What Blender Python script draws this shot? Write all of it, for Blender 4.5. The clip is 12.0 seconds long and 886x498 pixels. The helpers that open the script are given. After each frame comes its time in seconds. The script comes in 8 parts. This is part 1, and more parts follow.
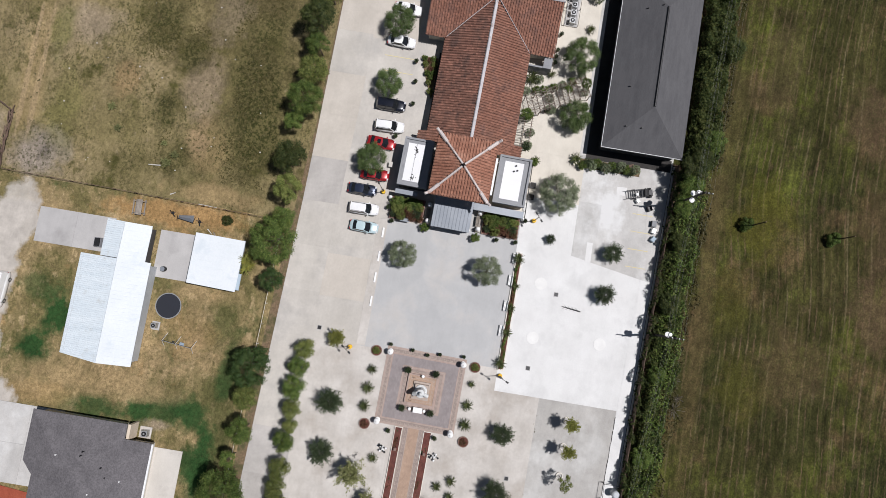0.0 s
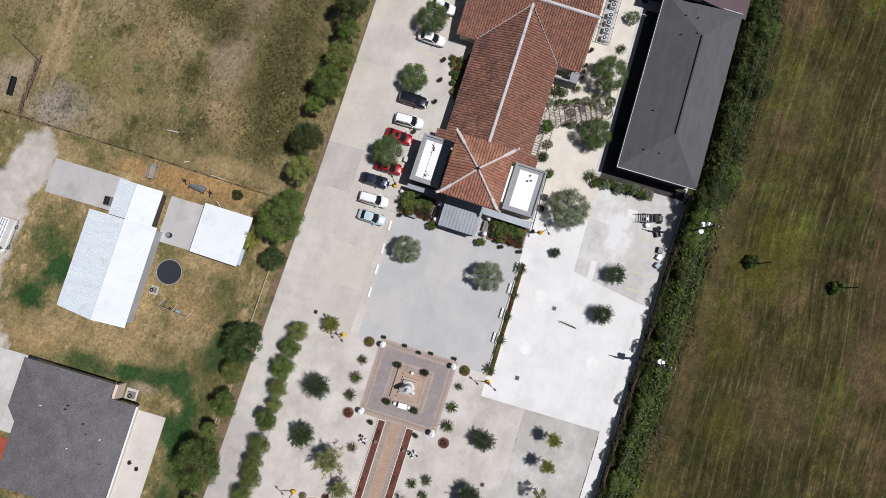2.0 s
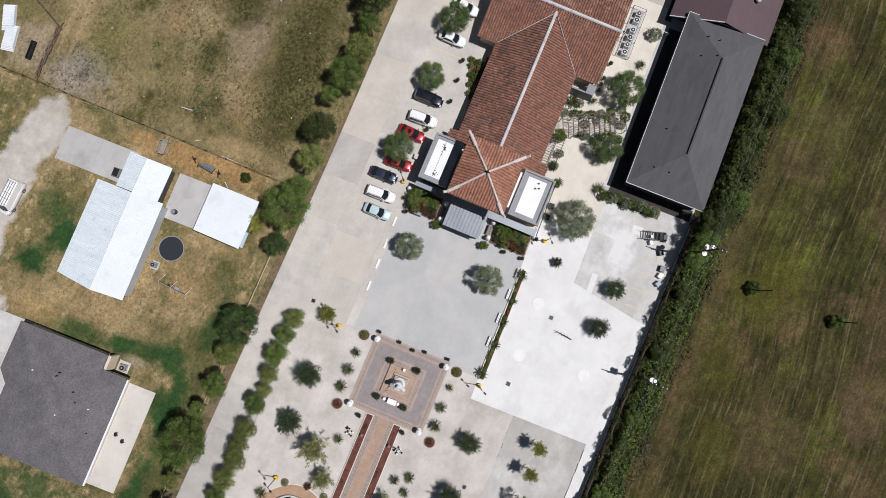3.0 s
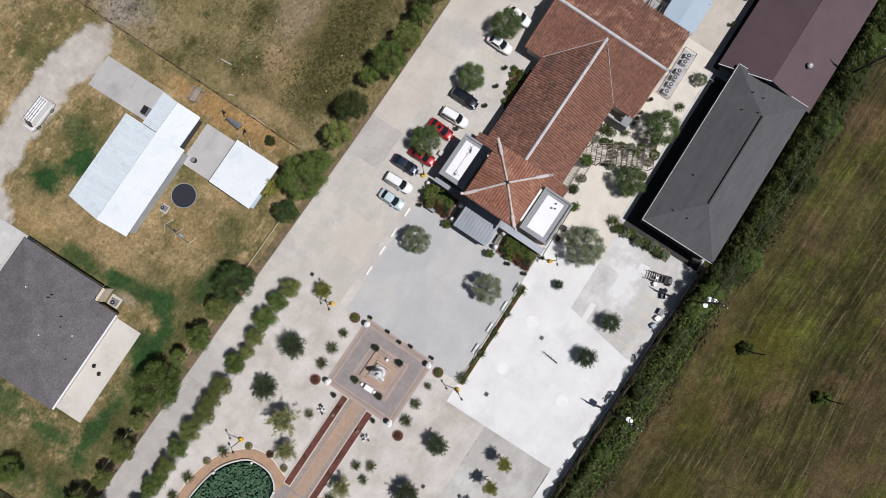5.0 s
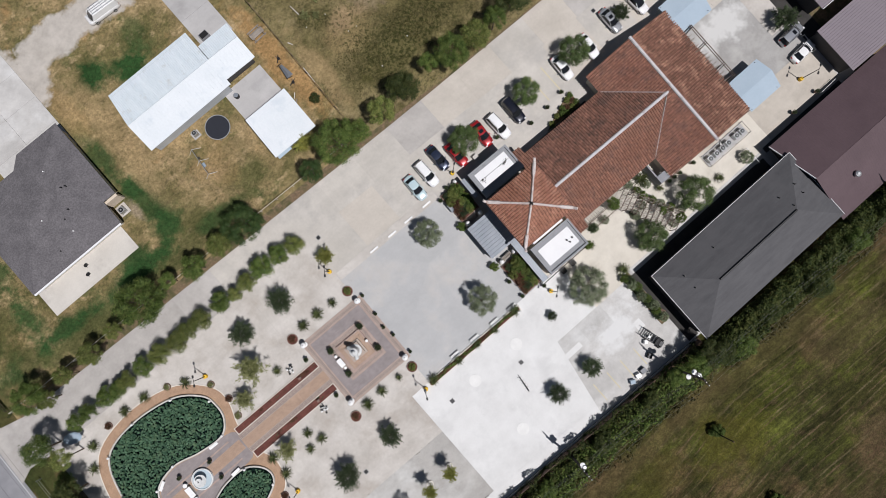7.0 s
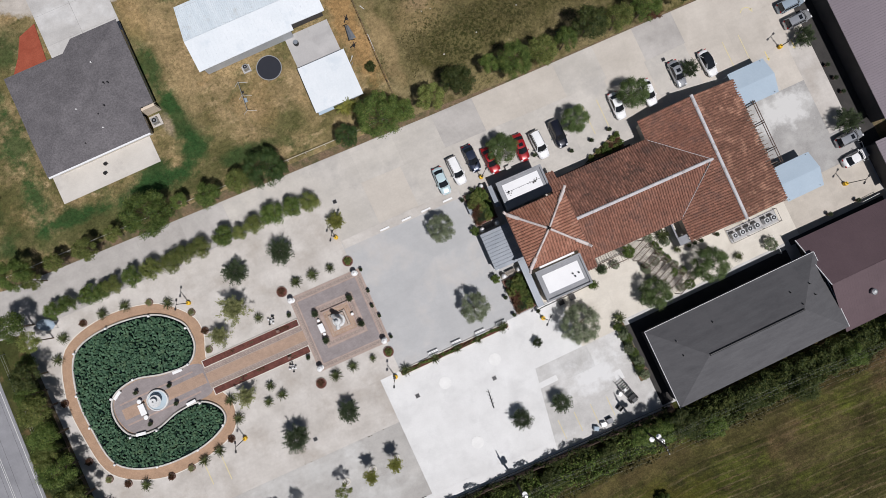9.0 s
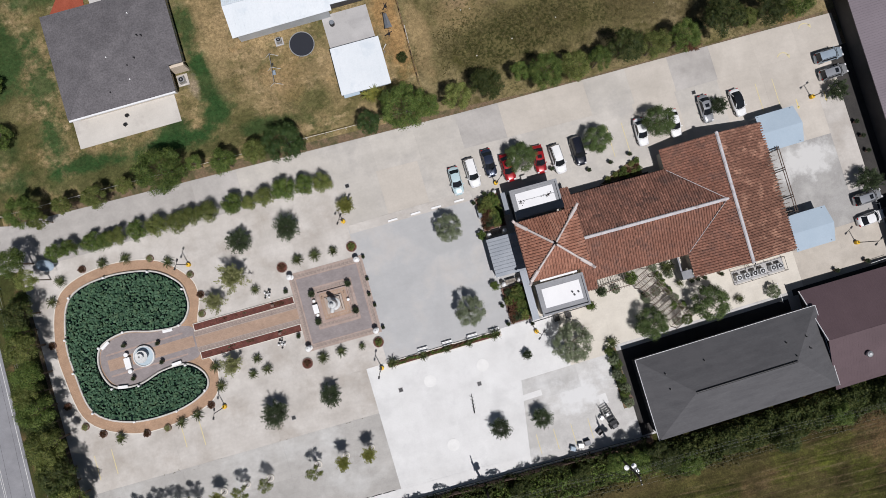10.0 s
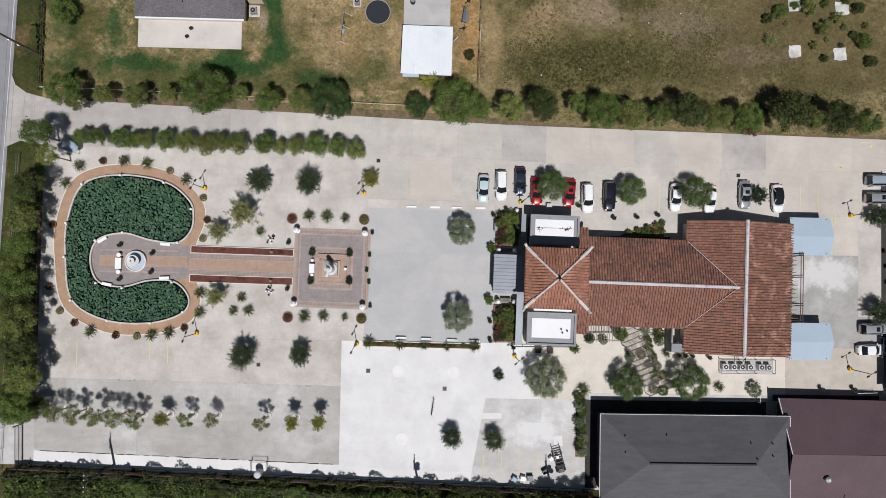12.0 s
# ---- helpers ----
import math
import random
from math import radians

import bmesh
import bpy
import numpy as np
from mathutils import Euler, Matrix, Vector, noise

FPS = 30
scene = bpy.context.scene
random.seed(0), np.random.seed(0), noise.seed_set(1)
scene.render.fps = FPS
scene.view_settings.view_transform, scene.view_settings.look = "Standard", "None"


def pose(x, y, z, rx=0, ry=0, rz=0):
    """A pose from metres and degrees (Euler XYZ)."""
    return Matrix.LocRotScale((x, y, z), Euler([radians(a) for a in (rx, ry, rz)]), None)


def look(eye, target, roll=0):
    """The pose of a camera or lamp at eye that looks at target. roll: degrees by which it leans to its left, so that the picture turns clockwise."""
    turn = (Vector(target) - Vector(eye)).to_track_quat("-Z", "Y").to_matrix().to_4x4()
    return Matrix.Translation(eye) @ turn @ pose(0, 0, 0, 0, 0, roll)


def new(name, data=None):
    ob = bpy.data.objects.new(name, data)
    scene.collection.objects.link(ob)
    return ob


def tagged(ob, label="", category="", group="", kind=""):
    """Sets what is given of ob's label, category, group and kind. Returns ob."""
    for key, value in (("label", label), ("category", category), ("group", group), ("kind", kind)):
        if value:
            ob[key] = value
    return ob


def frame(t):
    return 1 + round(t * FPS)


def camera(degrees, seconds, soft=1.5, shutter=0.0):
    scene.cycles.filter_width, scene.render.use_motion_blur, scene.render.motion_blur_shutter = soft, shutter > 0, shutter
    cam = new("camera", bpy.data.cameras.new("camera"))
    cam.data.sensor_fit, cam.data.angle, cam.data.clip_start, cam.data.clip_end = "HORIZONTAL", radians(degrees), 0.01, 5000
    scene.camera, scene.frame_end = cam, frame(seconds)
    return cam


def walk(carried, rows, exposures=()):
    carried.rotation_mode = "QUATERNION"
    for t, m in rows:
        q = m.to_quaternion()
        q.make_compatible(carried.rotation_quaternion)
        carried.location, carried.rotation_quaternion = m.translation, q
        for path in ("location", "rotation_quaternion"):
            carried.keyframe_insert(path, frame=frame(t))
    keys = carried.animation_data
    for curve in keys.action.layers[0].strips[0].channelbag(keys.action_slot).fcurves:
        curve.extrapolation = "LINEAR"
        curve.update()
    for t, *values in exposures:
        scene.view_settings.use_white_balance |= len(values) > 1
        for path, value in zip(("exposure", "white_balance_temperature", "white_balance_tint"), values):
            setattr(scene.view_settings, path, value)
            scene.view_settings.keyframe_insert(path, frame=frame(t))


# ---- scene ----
# camera: a drone that hovers and turns over the site
cam = camera(72.0, 12.0, soft=0.75)
walk(cam, [
    (0, pose(-2.955, -2.362, 94.884, 4.481, -0.819, -80.520)),
    (0.5, pose(-2.876, -2.372, 94.901, 4.420, -0.812, -79.812)),
    (1, pose(-2.797, -2.379, 94.924, 4.362, -0.821, -78.269)),
    (1.5, pose(-2.722, -2.385, 94.955, 4.260, -0.842, -75.965)),
    (2, pose(-2.649, -2.388, 94.988, 4.202, -0.875, -73.502)),
    (2.5, pose(-2.581, -2.387, 95.018, 4.129, -0.914, -71.045)),
    (3, pose(-2.518, -2.380, 95.044, 4.039, -0.976, -68.577)),
    (5, pose(-2.291, -2.325, 95.088, 3.644, -1.146, -57.222)),
    (5.5, pose(-2.251, -2.314, 95.094, 3.519, -1.184, -53.176)),
    (6, pose(-2.225, -2.306, 95.095, 3.434, -1.234, -49.184)),
    (6.5, pose(-2.215, -2.294, 95.094, 3.349, -1.297, -45.179)),
    (7, pose(-2.221, -2.273, 95.086, 3.181, -1.365, -41.186)),
    (9, pose(-2.297, -2.138, 95.037, 2.467, -1.519, -24.926)),
    (9.5, pose(-2.306, -2.105, 95.033, 2.315, -1.491, -20.809)),
    (10, pose(-2.303, -2.072, 95.022, 2.132, -1.467, -16.545)),
    (10.5, pose(-2.292, -2.039, 95.009, 1.958, -1.439, -11.397)),
    (11, pose(-2.283, -2.009, 95.026, 1.779, -1.355, -6.277)),
    (11.5, pose(-2.277, -1.984, 95.071, 1.659, -1.306, -1.155)),
    (12, pose(-2.273, -1.960, 95.126, 1.565, -1.306, 1.039)),
], [(0, 0.0), (5, -0.06), (9, -0.13), (12, -0.11)])

# light: high sun from the south, a little east
SUN_EL, SUN_AZ = radians(66.0), math.atan2(0.22, -1.0)
world = bpy.data.worlds.new("world")
scene.world = world
world.use_nodes = True
wn = world.node_tree.nodes
sky = wn.new("ShaderNodeTexSky")
sky.sky_type, sky.sun_disc = "NISHITA", False
sky.sun_elevation, sky.sun_rotation = SUN_EL, SUN_AZ
wn["Background"].inputs["Strength"].default_value = 0.031
world.node_tree.links.new(sky.outputs[0], wn["Background"].inputs["Color"])
sun = new("sun", bpy.data.lights.new("sun", "SUN"))
sun.data.energy, sun.data.angle, sun.data.color = 4.4, radians(0.53), (1.0, 0.975, 0.985)
sun_way = Vector((math.sin(SUN_AZ) * math.cos(SUN_EL), math.cos(SUN_AZ) * math.cos(SUN_EL), math.sin(SUN_EL)))
sun.matrix_world = look(sun_way * 200, (0, 0, 0))


# ---- materials ----
def nodes_of(name):
    m = bpy.data.materials.new(name)
    m.use_nodes = True
    return m, m.node_tree.nodes, m.node_tree.links, m.node_tree.nodes["Principled BSDF"]


def ramp_of(n, stops):
    r = n.new("ShaderNodeValToRGB")
    while len(r.color_ramp.elements) < len(stops):
        r.color_ramp.elements.new(0.5)
    for e, (p, c) in zip(r.color_ramp.elements, stops):
        e.position, e.color = p, (*c, 1.0)
    return r


def noise_of(n, l, src, scale, detail=6.0, rough=0.6, stretch=None):
    if stretch:
        mp = n.new("ShaderNodeMapping")
        mp.inputs["Scale"].default_value = stretch
        l.new(src, mp.inputs["Vector"])
        src = mp.outputs[0]
    t = n.new("ShaderNodeTexNoise")
    t.inputs["Scale"].default_value, t.inputs["Detail"].default_value, t.inputs["Roughness"].default_value = scale, detail, rough
    l.new(src, t.inputs["Vector"])
    return t.outputs["Fac"]


def mix_of(n, l, kind, fac, a, b):
    m = n.new("ShaderNodeMix")
    m.data_type, m.blend_type = "RGBA", kind
    for sock, v in ((m.inputs[0], fac), (m.inputs[6], a), (m.inputs[7], b)):
        if isinstance(v, (int, float)):
            sock.default_value = v
        elif isinstance(v, tuple):
            sock.default_value = (*v, 1.0)
        else:
            l.new(v, sock)
    return m.outputs[2]


def scaled(n, l, v, lo, hi, a=0.3, b=0.7):
    m = n.new("ShaderNodeMapRange")
    m.inputs[1].default_value, m.inputs[2].default_value, m.inputs[3].default_value, m.inputs[4].default_value = a, b, lo, hi
    l.new(v, m.inputs[0])
    return m.outputs[0]


def surface(name, ca, cb, big=0.3, fine=6.0, rough=0.8, metal=0.0, bump=0.3, dist=0.02, grain=0.25, stretch=None, rand=0.0, island=0.0,
            stain=None, stain_scale=0.12, stain_at=(0.55, 0.7), spec=0.4, place="Position", wash=None, scuff=0.0, spots=None):
    """Two colours mixed over a large noise, fine grain on top, stains of their own colour, fine relief."""
    m, n, l, p = nodes_of(name)
    if place == "Position":
        src = n.new("ShaderNodeNewGeometry").outputs["Position"]
    else:
        src = n.new("ShaderNodeTexCoord").outputs["Object"]
    fa = noise_of(n, l, src, big, 5, 0.6, stretch)
    col = mix_of(n, l, "MIX", scaled(n, l, fa, 0, 1), ca, cb)
    fb = noise_of(n, l, src, fine, 4, 0.7, stretch)
    col = mix_of(n, l, "MULTIPLY", 1.0, col, ramp_out(n, l, fb, 1 - grain, 1 + grain))
    if stain:
        fs = noise_of(n, l, src, stain_scale, 8, 0.68)
        col = mix_of(n, l, "MIX", scaled(n, l, fs, 0, 1, *stain_at), col, stain)
    if scuff:
        fs = noise_of(n, l, src, 0.55, 7, 0.72)
        col = mix_of(n, l, "MULTIPLY", 1.0, col, ramp_out(n, l, fs, 1 - scuff, 1 + scuff, 0.3, 0.7))
        fs = noise_of(n, l, src, 1.0, 5, 0.65, (0.07, 0.5, 1))
        col = mix_of(n, l, "MULTIPLY", 1.0, col, ramp_out(n, l, fs, 1 - 0.7 * scuff, 1 + 0.7 * scuff, 0.3, 0.7))
    if spots:
        fs = noise_of(n, l, src, 0.75, 5, 0.7)
        col = mix_of(n, l, "MIX", scaled(n, l, fs, 0, 0.45, 0.64, 0.76), col, spots)
        fs = noise_of(n, l, src, 3.5, 3, 0.6)
        col = mix_of(n, l, "MIX", scaled(n, l, fs, 0, 0.3, 0.68, 0.78), col, spots)
    if wash:
        x, y, rx, ry, tone = wash
        mp = n.new("ShaderNodeMapping")
        mp.inputs["Location"].default_value, mp.inputs["Scale"].default_value = (-x / rx, -y / ry, 0), (1 / rx, 1 / ry, 0)
        l.new(src, mp.inputs["Vector"])
        ln = n.new("ShaderNodeVectorMath")
        ln.operation = "LENGTH"
        l.new(mp.outputs[0], ln.inputs[0])
        ad = n.new("ShaderNodeMath")
        ad.operation, ad.inputs[1].default_value, ad.inputs[2].default_value = "MULTIPLY_ADD", 3.4, -1.7
        l.new(noise_of(n, l, src, 0.4, 8, 0.66), ad.inputs[0])
        sm = n.new("ShaderNodeMath")
        l.new(ad.outputs[0], sm.inputs[0])
        l.new(ln.outputs["Value"], sm.inputs[1])
        col = mix_of(n, l, "MIX", scaled(n, l, sm.outputs[0], 0.85, 0.0, 0.45, 1.1), col, tone)
    if rand:
        oi = n.new("ShaderNodeObjectInfo")
        col = mix_of(n, l, "MULTIPLY", 1.0, col, ramp_out(n, l, oi.outputs["Random"], 1 - rand, 1 + rand, 0, 1))
    if island:
        gi = n.new("ShaderNodeNewGeometry")
        col = mix_of(n, l, "MULTIPLY", 1.0, col, ramp_out(n, l, gi.outputs["Random Per Island"], 1 - island, 1 + island, 0, 1))
    l.new(col, p.inputs["Base Color"])
    p.inputs["Roughness"].default_value, p.inputs["Metallic"].default_value = rough, metal
    p.inputs["Specular IOR Level"].default_value = spec
    if bump:
        bp = n.new("ShaderNodeBump")
        bp.inputs["Strength"].default_value, bp.inputs["Distance"].default_value = bump, dist
        l.new(fb, bp.inputs["Height"])
        l.new(bp.outputs[0], p.inputs["Normal"])
    return m


def ramp_out(n, l, v, lo, hi, a=0.25, b=0.75):
    s = scaled(n, l, v, lo, hi, a, b)
    c = n.new("ShaderNodeCombineColor")
    for k in range(3):
        l.new(s, c.inputs[k])
    return c.outputs[0]


def land(name, stops, patches, scale=0.035, blotch=0.16, tuft=2.2, stripe=None, blobs=(), speck=0.0, mottle=0.0):
    """Rough grass: a ramp over broad noise, patches of other growth, patches at their own places with ragged rims (x, y, half-widths, colour, weight),
    mowing lines where there are any, and tufts."""
    m, n, l, p = nodes_of(name)
    src = n.new("ShaderNodeNewGeometry").outputs["Position"]
    broad = noise_of(n, l, src, scale, 7, 0.62)
    col = ramp_of(n, stops)
    l.new(broad, col.inputs[0])
    col = col.outputs[0]
    for k, (c, s, at) in enumerate(patches):
        f = noise_of(n, l, src, s, 7, 0.66, (1, 1 + 0.2 * k, 1))
        col = mix_of(n, l, "MIX", scaled(n, l, f, 0, 1, *at), col, c)
    if stripe:
        bend = n.new("ShaderNodeTexNoise")
        bend.inputs["Scale"].default_value, bend.inputs["Detail"].default_value = 0.02, 1.0
        l.new(src, bend.inputs["Vector"])
        push = n.new("ShaderNodeVectorMath")
        push.operation, push.inputs[3].default_value = "SCALE", 9.0
        l.new(bend.outputs["Color"], push.inputs[0])
        add = n.new("ShaderNodeVectorMath")
        l.new(src, add.inputs[0])
        l.new(push.outputs[0], add.inputs[1])
        f = noise_of(n, l, add.outputs[0], 1.0, 5, 0.7, stripe)
        col = mix_of(n, l, "MULTIPLY", 1.0, col, ramp_out(n, l, f, 0.4, 1.8))
        f = noise_of(n, l, add.outputs[0], 1.0, 2, 0.5, (stripe[0] * 0.5, stripe[1] * 0.25, 1))
        col = mix_of(n, l, "MULTIPLY", 1.0, col, ramp_out(n, l, f, 0.8, 1.25))
        ax = n.new("ShaderNodeSeparateXYZ")
        l.new(add.outputs[0], ax.inputs[0])
        jit = noise_of(n, l, src, 1.4, 4, 0.7)
        yy = n.new("ShaderNodeMath")
        yy.operation, yy.inputs[1].default_value = "MULTIPLY_ADD", 0.55
        l.new(jit, yy.inputs[0])
        l.new(ax.outputs["Y"], yy.inputs[2])
        for gap, width, grain, tone, most in ((0.95, 0.2, (0.1, 0.5, 1), (0.128, 0.103, 0.056), 0.95), (0.53, 0.17, (0.2, 0.9, 1), (0.12, 0.082, 0.048), 0.9), (0.71, 0.2, (0.25, 0.8, 1), (0.014, 0.017, 0.005), 0.65)):
            pp = n.new("ShaderNodeMath")
            pp.operation, pp.inputs[1].default_value = "PINGPONG", gap
            l.new(yy.outputs[0], pp.inputs[0])
            thin = scaled(n, l, pp.outputs[0], 1.0, 0.0, 0.03, width)
            where = scaled(n, l, noise_of(n, l, add.outputs[0], 1.0, 4, 0.65, grain), 0.0, most, 0.46, 0.68)
            both = n.new("ShaderNodeMath")
            both.operation = "MULTIPLY"
            l.new(thin, both.inputs[0])
            l.new(where, both.inputs[1])
            col = mix_of(n, l, "MIX", both.outputs[0], col, tone)
    rag = noise_of(n, l, src, 0.22, 6, 0.68) if blobs else None
    clump = scaled(n, l, noise_of(n, l, src, 2.1, 6, 0.74), 0, 1, 0.46, 0.55) if blobs else None

    def patch(col, x, y, rx, ry, c, weight, rough=3.0):
        mp = n.new("ShaderNodeMapping")
        mp.inputs["Location"].default_value, mp.inputs["Scale"].default_value = (-x / rx, -y / ry, 0), (1 / rx, 1 / ry, 0)
        l.new(src, mp.inputs["Vector"])
        ln = n.new("ShaderNodeVectorMath")
        ln.operation = "LENGTH"
        l.new(mp.outputs[0], ln.inputs[0])
        ad = n.new("ShaderNodeMath")
        ad.operation, ad.inputs[2].default_value = "MULTIPLY_ADD", -rough / 2
        ad.inputs[1].default_value = rough
        l.new(rag, ad.inputs[0])
        sm = n.new("ShaderNodeMath")
        l.new(ad.outputs[0], sm.inputs[0])
        l.new(ln.outputs["Value"], sm.inputs[1])
        if c == WEED:
            c = mix_of(n, l, "MIX", clump, (0.1, 0.086, 0.036), (0.032, 0.034, 0.0105))
        lo, hi = (0.55, 1.2) if rough > 2 else (0.85, 1.1)
        return mix_of(n, l, "MIX", scaled(n, l, sm.outputs[0], weight, 0.0, lo, hi), col, c)

    for b in blobs:
        if b[4] != STONE:
            col = patch(col, *b)
    f = noise_of(n, l, src, blotch, 6, 0.65)
    col = mix_of(n, l, "MULTIPLY", 1.0, col, ramp_out(n, l, f, 0.72, 1.25))
    if speck:
        f = noise_of(n, l, src, 2.3, 6, 0.74)
        w = noise_of(n, l, src, 0.09, 6, 0.65)
        sp = n.new("ShaderNodeMath")
        sp.operation = "MULTIPLY"
        l.new(scaled(n, l, f, 0, 1, 0.52, 0.585), sp.inputs[0])
        l.new(scaled(n, l, w, 0.12, speck, 0.44, 0.58), sp.inputs[1])
        col = mix_of(n, l, "MIX", sp.outputs[0], col, (0.045, 0.046, 0.016))
    if mottle:
        f = noise_of(n, l, src, 0.75, 6, 0.72, (0.7, 1.2, 1))
        col = mix_of(n, l, "MULTIPLY", 1.0, col, ramp_out(n, l, f, 1 - mottle, 1 + mottle, 0.32, 0.68))
        f = noise_of(n, l, src, 5.0, 4, 0.7)
        col = mix_of(n, l, "MULTIPLY", 1.0, col, ramp_out(n, l, f, 1 - mottle, 1 + mottle, 0.32, 0.68))
    g = noise_of(n, l, src, tuft, 7, 0.78)
    col = mix_of(n, l, "MULTIPLY", 1.0, col, ramp_out(n, l, g, 0.5, 1.5))
    f_dust = scaled(n, l, noise_of(n, l, src, 0.5, 7, 0.7), 0, 1, 0.35, 0.65)
    for b in blobs:
        if b[4] == STONE:
            dust = mix_of(n, l, "MIX", f_dust, tuple(v * 0.84 for v in STONE), tuple(v * 1.12 for v in STONE))
            col = patch(col, *b[:4], dust, b[5], 1.5)
    l.new(col, p.inputs["Base Color"])
    p.inputs["Roughness"].default_value, p.inputs["Specular IOR Level"].default_value = 0.95, 0.1
    bp = n.new("ShaderNodeBump")
    bp.inputs["Strength"].default_value, bp.inputs["Distance"].default_value = 0.6, 0.15
    l.new(g, bp.inputs["Height"])
    l.new(bp.outputs[0], p.inputs["Normal"])
    return m


def foliage(name, ca, cb, tip):
    m, n, l, p = nodes_of(name)
    gi = n.new("ShaderNodeNewGeometry")
    oi = n.new("ShaderNodeObjectInfo")
    col = mix_of(n, l, "MIX", gi.outputs["Random Per Island"], ca, cb)
    f = noise_of(n, l, gi.outputs["Position"], 1.3, 3, 0.6)
    col = mix_of(n, l, "MIX", scaled(n, l, f, 0, 0.7, 0.5, 0.75), col, tip)
    col = mix_of(n, l, "MULTIPLY", 1.0, col, ramp_out(n, l, oi.outputs["Random"], 0.8, 1.2, 0, 1))
    l.new(col, p.inputs["Base Color"])
    p.inputs["Roughness"].default_value, p.inputs["Specular IOR Level"].default_value = 0.6, 0.25
    tr = n.new("ShaderNodeBsdfTranslucent")
    l.new(col, tr.inputs["Color"])
    mx = n.new("ShaderNodeMixShader")
    mx.inputs[0].default_value = 0.3
    l.new(p.outputs[0], mx.inputs[1])
    l.new(tr.outputs[0], mx.inputs[2])
    l.new(mx.outputs[0], n["Material Output"].inputs["Surface"])
    return m


def bricks(name, ca, cb, mortar, width, height, rough=0.85):
    m, n, l, p = nodes_of(name)
    src = n.new("ShaderNodeNewGeometry").outputs["Position"]
    b = n.new("ShaderNodeTexBrick")
    b.inputs["Color1"].default_value, b.inputs["Color2"].default_value, b.inputs["Mortar"].default_value = (*ca, 1), (*cb, 1), (*mortar, 1)
    b.inputs["Scale"].default_value, b.inputs["Brick Width"].default_value, b.inputs["Row Height"].default_value = 1.0, width, height
    b.inputs["Mortar Size"].default_value = 0.012
    l.new(src, b.inputs["Vector"])
    f = noise_of(n, l, src, 0.8, 6, 0.65)
    col = mix_of(n, l, "MULTIPLY", 1.0, b.outputs["Color"], ramp_out(n, l, f, 0.82, 1.15))
    l.new(col, p.inputs["Base Color"])
    p.inputs["Roughness"].default_value = rough
    bp = n.new("ShaderNodeBump")
    bp.inputs["Strength"].default_value, bp.inputs["Distance"].default_value = 0.4, 0.01
    l.new(b.outputs["Fac"], bp.inputs["Height"])
    bp.invert = True
    l.new(bp.outputs[0], p.inputs["Normal"])
    return m


def plain(name, c, rough=0.5, metal=0.0, spec=0.5, coat=0.0, var=0.06):
    m = surface(name, tuple(v * (1 - var) for v in c), tuple(min(1, v * (1 + var)) for v in c), 0.8, 9.0, rough, metal, 0.05, 0.005, 0.05, spec=spec)
    m.node_tree.nodes["Principled BSDF"].inputs["Coat Weight"].default_value = coat
    return m


M = {}
STONE = (0.45, 0.415, 0.375)
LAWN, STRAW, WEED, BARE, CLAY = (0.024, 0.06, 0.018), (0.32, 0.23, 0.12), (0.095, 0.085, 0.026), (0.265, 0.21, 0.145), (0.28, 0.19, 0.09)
M["pasture"] = land("pasture_grass", [(0.3, (0.12, 0.105, 0.042)), (0.45, (0.18, 0.148, 0.07)), (0.58, (0.225, 0.178, 0.095)), (0.72, (0.26, 0.205, 0.125))],
                    [((0.07, 0.065, 0.022), 0.11, (0.54, 0.64)), ((0.22, 0.145, 0.07), 0.13, (0.62, 0.74)), ((0.085, 0.075, 0.028), 0.45, (0.54, 0.68)), ((0.26, 0.21, 0.13), 0.6, (0.6, 0.74))], 0.05, blobs=[
    (38, 33, 40, 8.5, (0.105, 0.085, 0.038), 0.6), (31, 58, 3.6, 4, BARE, 0.85, 2.2), (23.6, 51.2, 3, 2.4, (0.25, 0.165, 0.085), 0.55), (24.3, 39.2, 6, 3.4, (0.24, 0.185, 0.125), 0.75), (14, 36, 5, 3.5, (0.25, 0.18, 0.09), 0.5),
    (22, 66.9, 13, 0.45, (0.31, 0.235, 0.145), 0.7, 1.6), (21, 65.0, 13, 0.45, (0.31, 0.235, 0.145), 0.7, 1.6), (22, 66.0, 14, 2.2, STRAW, 0.45), (9.5, 62.5, 3.8, 4.8, (0.26, 0.22, 0.185), 0.85, 2.2), (9.6, 61.6, 1.4, 1.2, (0.13, 0.11, 0.1), 0.6),
    (29, 63, 5, 1.8, (0.13, 0.13, 0.045), 0.6), (16, 60, 7, 2.5, (0.15, 0.14, 0.05), 0.5), (15, 38.5, 2.4, 2.0, (0.27, 0.19, 0.11), 0.7), (33, 46.5, 5, 4, WEED, 0.95), (29, 42.2, 3.6, 3.6, WEED, 0.9), (19.4, 44.4, 3.6, 2.4, WEED, 0.9),
    (12, 41.5, 3, 2.5, WEED, 0.8), (20, 29.5, 11, 4.8, WEED, 1.0), (35, 31, 7, 4.5, WEED, 0.95), (28, 32.5, 6, 3.5, WEED, 0.95), (43, 29, 6, 2.5, WEED, 0.8), (58, 28, 8, 2.2, WEED, 0.8), (54, 37, 22, 14, (0.105, 0.084, 0.04), 0.85), (48, 32.5, 7, 1.6, (0.17, 0.13, 0.085), 0.6), (38, 37, 7, 2.8, (0.19, 0.15, 0.1), 0.6), (7, 35, 1.6, 7, STRAW, 0.6), (11, 71, 3.5, 4, BARE, 0.9)], speck=0.8, mottle=0.13)
